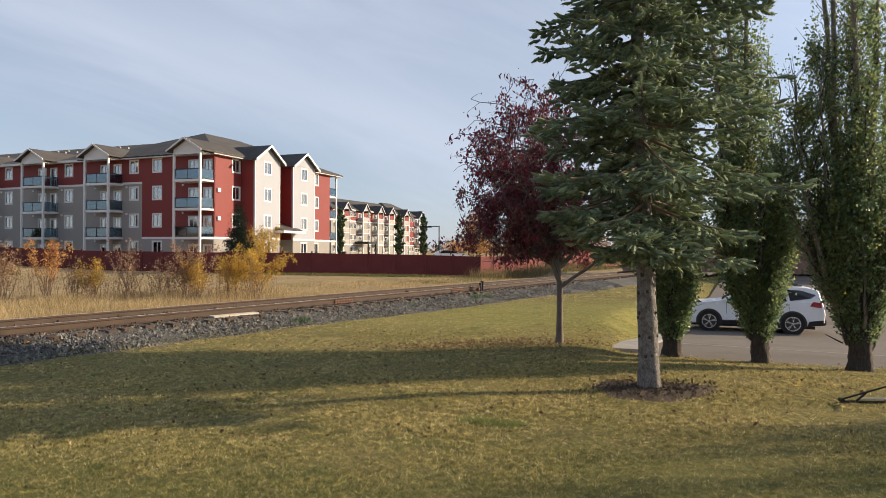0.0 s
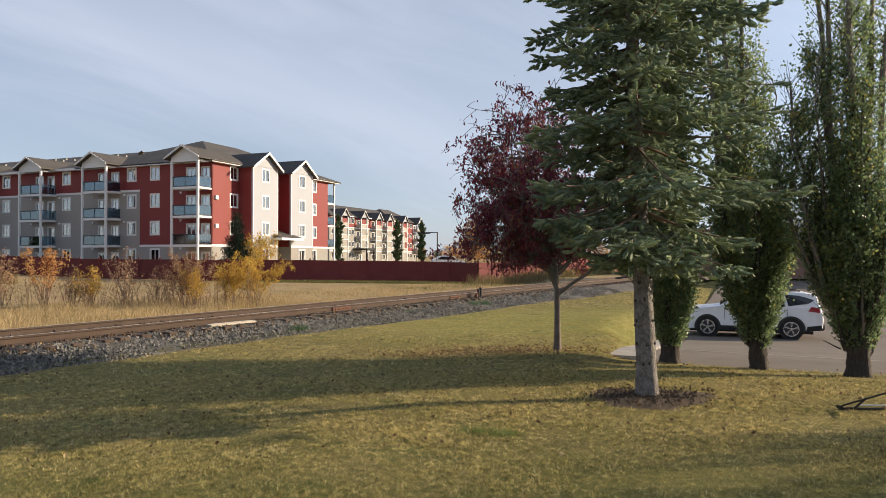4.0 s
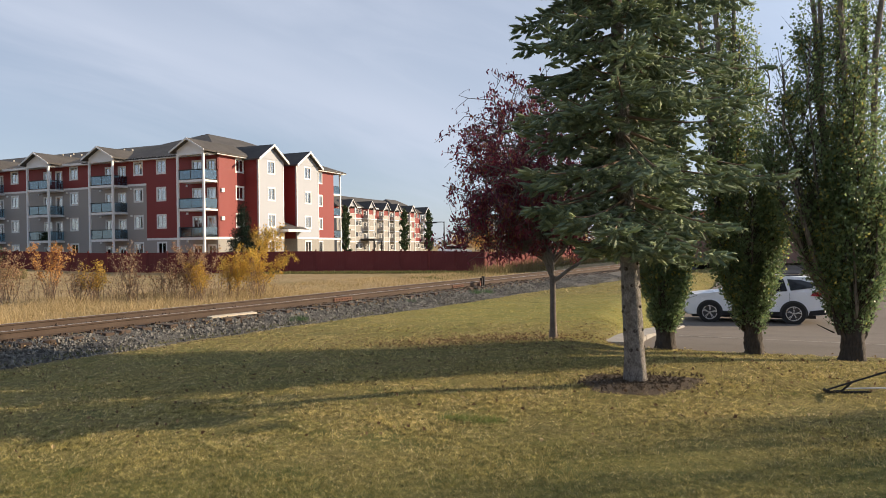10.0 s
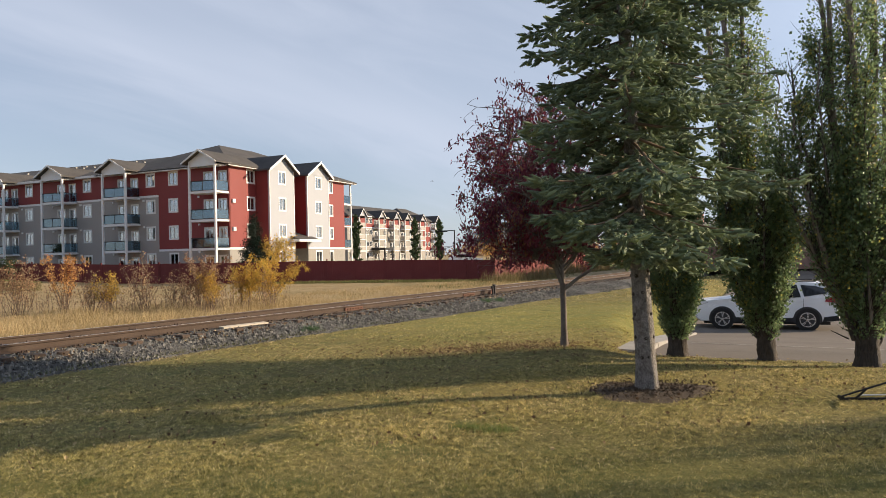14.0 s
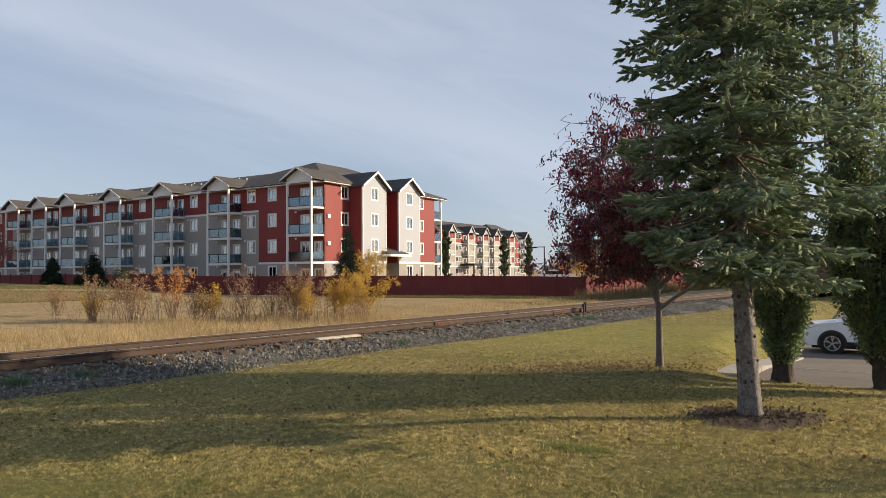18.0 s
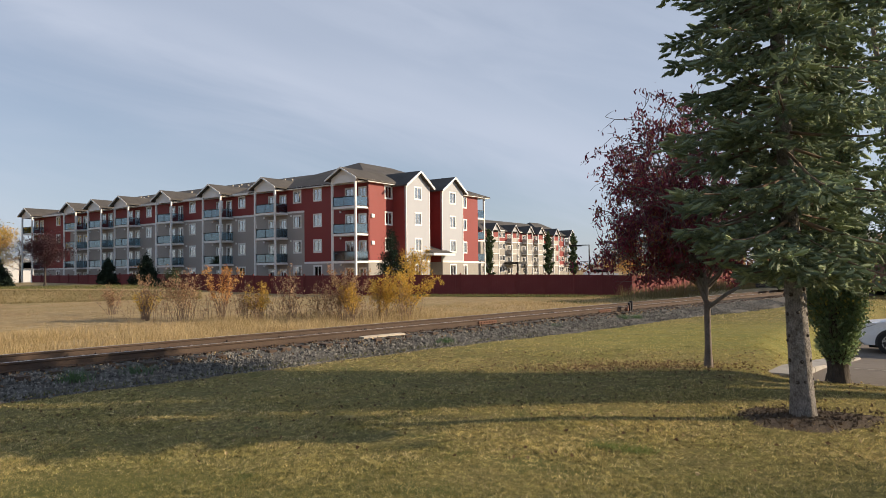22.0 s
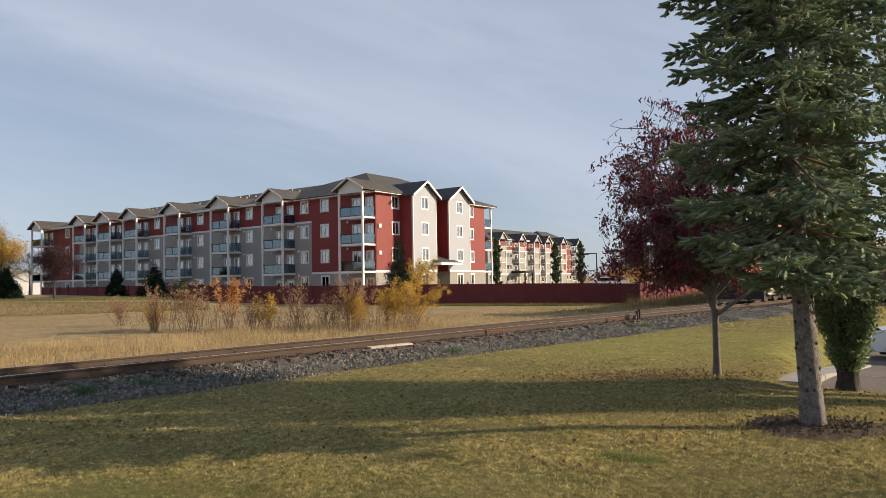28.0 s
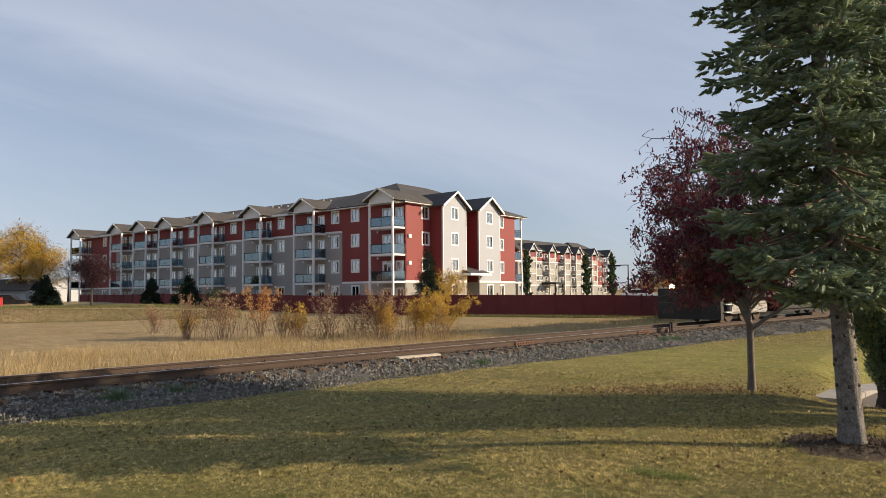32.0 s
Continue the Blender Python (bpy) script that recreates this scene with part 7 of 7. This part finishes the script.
house2 = thing("house", Matrix.Translation((*polar(-47.9, 135), 0.0)) @ pose(0, 0, 0, 0, 0, 30), "grey-roofed house among autumn trees", "house")
part("wall", boxes((-5, 5, 0, 8, -0.5, 2.6)), M_WHITE, house2)
hb = bmesh.new()
prism(hb, [(-0.6, 2.5), (4, 4.3), (8.6, 2.5), (8.6, 2.7), (4, 4.5), (-0.6, 2.7)], "x", -5.6, 5.6)
part("roof", hb, M_ROOF, house2, "grey shingle roof")
sign = thing("metal_bin", Matrix.Translation((*polar(-47.6, 92), 0.4)) @ pose(0, 0, 0, 0, 0, 47), "small bright red metal bin beside the bank", "bin")
part("body", boxes((-0.7, 0.7, -0.6, 0.6, 0, 1.0), bevel=0.05), M_PAINTRED, sign)
part("lid", boxes((-0.74, 0.74, -0.64, 0.64, 1.0, 1.12), bevel=0.04), M_PAINTRED, sign)
rows_p = [polar(az, 79.0 + 0.3 * math.sin(az)) for az in np.linspace(-56, -41.5, 24)]
pv = [(x * k, y * k, gz(x * k, y * k) + 0.03) for x, y in rows_p for k in (1.0, 1.02)]
path_ob = part("pavement", mesh_np("pavement", pv, [(2 * i, 2 * i + 2, 2 * i + 3, 2 * i + 1) for i in range(23)]), M_CONCRETE)
tagged(path_ob, "pale concrete footpath on the grassy bank", "footpath", kind="structure")


# ---- the train ----
def wheelset(parent, x, r=0.5):
    for s in (-1, 1):
        w = part("wheel", rod(bmesh.new(), (x, s * 0.72, r), (x, s * 0.80, r), r, 20), M_RUST, parent)


def loco():
    """x points along the track away from the lawn's near end; the nose is at x = 0 and looks towards -x."""
    t = thing("locomotive", track_m(90, 0, RAIL_TOP), "black and orange-red diesel locomotive with lit headlights", "locomotive")
    part("frame", boxes((0.2, 21.0, -1.5, 1.5, 1.15, 1.55)), M_LOCO, t, "black underframe")
    part("walkway", boxes((0.1, 21.0, -1.58, 1.58, 1.55, 1.66)), M_CARGREY, t)
    nose = bmesh.new()
    prism(nose, [(0.9, 1.66), (0.75, 2.2), (1.1, 3.2), (2.6, 3.35), (2.6, 1.66)], "y", -1.0, 1.0)
    part("nose", nose, M_LOCORED, t, "orange-red short nose")
    cab = bmesh.new()
    prism(cab, [(2.6, 1.66), (2.5, 3.3), (2.75, 4.45), (3.2, 4.7), (5.2, 4.7), (5.2, 1.66)], "y", -1.5, 1.5)
    cb = part("cab", cab, M_LOCORED, t, "orange-red cab")
    for y0, y1 in ((-1.35, -0.35), (0.35, 1.35)):
        w = bmesh.new()
        prism(w, [(2.49, 3.45), (2.66, 4.25), (2.70, 4.25), (2.53, 3.45)], "y", y0, y1)
        part("windscreen", w, M_CARGLASS, cb)
    for s in (-1, 1):
        part("side_window", boxes((3.1, 3.9, s * 1.5 - 0.02, s * 1.5 + 0.02, 3.4, 4.2)), M_CARGLASS, cb)
        part("side_window", boxes((4.1, 4.9, s * 1.5 - 0.02, s * 1.5 + 0.02, 3.4, 4.2)), M_CARGLASS, cb)
    part("hood", boxes((5.2, 19.8, -1.0, 1.0, 1.66, 4.4), bevel=0.08), M_LOCO, t, "black long hood")
    part("radiator", boxes((15.5, 19.5, -1.5, 1.5, 3.5, 4.6), bevel=0.05), M_LOCO, t)
    part("stripe", boxes((5.3, 15.3, -1.012, -1.002, 2.2, 3.4)), M_LOCORED, t, "orange-red side panel")
    part("fuel_tank", boxes((7.5, 13.2, -1.35, 1.35, 0.35, 1.15), bevel=0.15), M_LOCO, t)
    part("pilot", boxes((-0.05, 0.25, -1.5, 1.5, 0.2, 1.6)), M_LOCO, t, "black front plate and plough")
    part("coupler", boxes((-0.7, 0.0, -0.15, 0.15, 0.75, 1.05), bevel=0.04), M_RUST, t)
    for s in (-1, 1):
        for k in range(9):
            x = 0.3 + k * 2.5
            part("handrail_post", rod(bmesh.new(), (x, s * 1.52, 1.6), (x, s * 1.52, 2.65), 0.025, 6), M_TRIM, t)
        part("handrail", rod(bmesh.new(), (0.3, s * 1.52, 2.6), (20.6, s * 1.52, 2.6), 0.022, 6), M_TRIM, t, "white handrail")
        for z in (0.5, 0.85, 1.2):
            part("step", boxes((0.25, 0.8, s * 1.5 - 0.12, s * 1.5 + 0.08, z, z + 0.04)), M_TRIM, t)
        part("ditch_light", rod(bmesh.new(), (-0.22, s * 0.66, 1.66), (0.02, s * 0.66, 1.66), 0.15, 14), M_LAMP, t, "bright ditch light")
        bg = part("bogie", boxes((1.8, 6.0, s * 1.05 - 0.1, s * 1.05 + 0.1, 0.4, 0.95), bevel=0.05), M_CARGREY, t)
        part("bogie", boxes((15.0, 19.2, s * 1.05 - 0.1, s * 1.05 + 0.1, 0.4, 0.95), bevel=0.05), M_CARGREY, t)
    for z in (3.06, 3.31):
        part("headlight", rod(bmesh.new(), (0.92, 0, z), (1.3, 0, z), 0.095, 14), M_LAMP, t, "bright headlight")
    for x in (2.3, 3.9, 5.5, 15.5, 17.1, 18.7):
        wheelset(t, x)
    return t


def hopper(mat, label, s):
    t = thing("freight_wagon", track_m(s, 0, RAIL_TOP), label, "freight wagon", "freight wagons of the train")
    b = bmesh.new()
    prism(b, [(0.6, 1.5), (0.3, 4.3), (17.4, 4.3), (17.1, 1.5), (14.5, 0.8), (3.2, 0.8)], "y", -1.5, 1.5)
    part("body", b, mat, t)
    for k in range(13):
        x = 0.9 + k * 1.32
        for sgn in (-1, 1):
            part("rib", boxes((x - 0.05, x + 0.05, sgn * 1.56 - 0.06, sgn * 1.56 + 0.06, 1.5, 4.25)), mat, t)
    part("roof", boxes((0.2, 17.5, -1.55, 1.55, 4.3, 4.45), bevel=0.05), M_CARGREY, t)
    for sgn in (-1, 1):
        for x in (1.2, 14.2):
            part("bogie", boxes((x, x + 2.4, sgn * 1.0 - 0.1, sgn * 1.0 + 0.1, 0.35, 0.8), bevel=0.05), M_RUST, t)
    for x in (1.6, 3.2, 14.6, 16.2):
        wheelset(t, x, 0.46)
    part("coupler", boxes((-0.5, 0.6, -0.13, 0.13, 0.75, 1.0)), M_RUST, t)
    return t


train = [(loco(), 0.0)]
for k, (mt, lb) in enumerate(((M_CARTAN, "weathered tan covered hopper wagon"), (M_CARGREY, "weathered grey covered hopper wagon"), (M_CARTAN, "weathered tan covered hopper wagon"), (M_CARGREY, "weathered grey covered hopper wagon"))):
    train.append((hopper(mt, lb, 0), 22.0 + 18.5 * k))


# ---- birds ----
def bird(span, label):
    t = thing("bird", pose(0, 0, 0), label, "bird")
    bm = bmesh.new()
    bmesh.ops.create_uvsphere(bm, u_segments=10, v_segments=6, radius=1.0, matrix=Matrix.Diagonal((span * 0.20, span * 0.055, span * 0.055, 1)))
    part("body", bm, M_BIRD, t)
    tl = bmesh.new()
    prism(tl, [(-span * 0.15, -span * 0.03), (-span * 0.32, -span * 0.07), (-span * 0.32, span * 0.07), (-span * 0.15, span * 0.03)], "z", -0.006, 0.006)
    part("tail", tl, M_BIRD, t)
    wings = []
    for s in (-1, 1):
        w = bmesh.new()
        out = [(span * 0.09, 0.0), (span * 0.12, s * span * 0.22), (span * 0.02, s * span * 0.5), (-span * 0.05, s * span * 0.3), (-span * 0.08, 0.0)]
        prism(w, out, "z", -0.008, 0.008)
        wings.append((part("wing", w, M_BIRD, t, "dark outstretched wing"), s))
    return t, wings


bird_a = bird(1.7, "dark gull with outstretched wings in flight")
bird_b = bird(0.9, "small pale bird in flight over the roofs")


# ---- what moves ----
def ray_point(az, el, r):
    return Vector((r * math.sin(radians(az)) * math.cos(radians(el)), r * math.cos(radians(az)) * math.cos(radians(el)), 1.65 + r * math.sin(radians(el))))


def fly(made, rows, beats, phase):
    """Rows of seconds and place; the wings beat round the body."""
    ob, wings = made
    keys = []
    for i, (t, p) in enumerate(rows):
        q = rows[min(i + 1, len(rows) - 1)][1] - rows[max(i - 1, 0)][1] if len(rows) > 1 else Vector((1, 0, 0))
        keys.append((t, Matrix.Translation(p) @ pose(0, 0, 0, 0, 0, math.degrees(math.atan2(q.y, q.x)))))
    walk(ob, keys)
    for w, s in wings:
        walk(w, [(t, pose(0, 0, 0, s * (12 + 24 * math.sin(phase + t * beats * 6.283)), 0, 0)) for t in np.arange(0, 32.01, 0.125)])


def motions():
    lead = ((0, 92.0), (6, 78.0), (13, 63.0), (20, 51.5), (24, 46.0), (28, 39.9), (30, 35.6), (32, 30.3))
    for ob, back in train:
        walk(ob, [(t, track_m(s + back, 0, RAIL_TOP)) for t, s in lead])
    a_rows = [(t, ray_point(az, el, 66)) for t, az, el in BIRD_A]
    b_rows = [(t, ray_point(az, el, 95)) for t, az, el in BIRD_B]
    fly(bird_a, a_rows, 2.0, 0.0)
    fly(bird_b, b_rows, 2.6, 1.0)


BIRD_A = ((0.0, 10.5, 3.9), (1.6, -1.53, 5.11), (1.8, -2.58, 5.30), (2.0, -4.32, 5.58), (2.2, -6.19, 5.80), (3.5, -18, 7.2), (6.0, -40, 9.0), (32.0, -80.0, 20.0))
BIRD_B = ((0.0, -80.0, 16.0), (8.0, -50.0, 13.5), (10.8, -29.9, 10.86), (11.2, -26.37, 10.47), (11.6, -22.91, 10.05), (13.0, -10.5, 7.3), (16.0, 14, 5.0), (32.0, 75, 4.0))
motions()
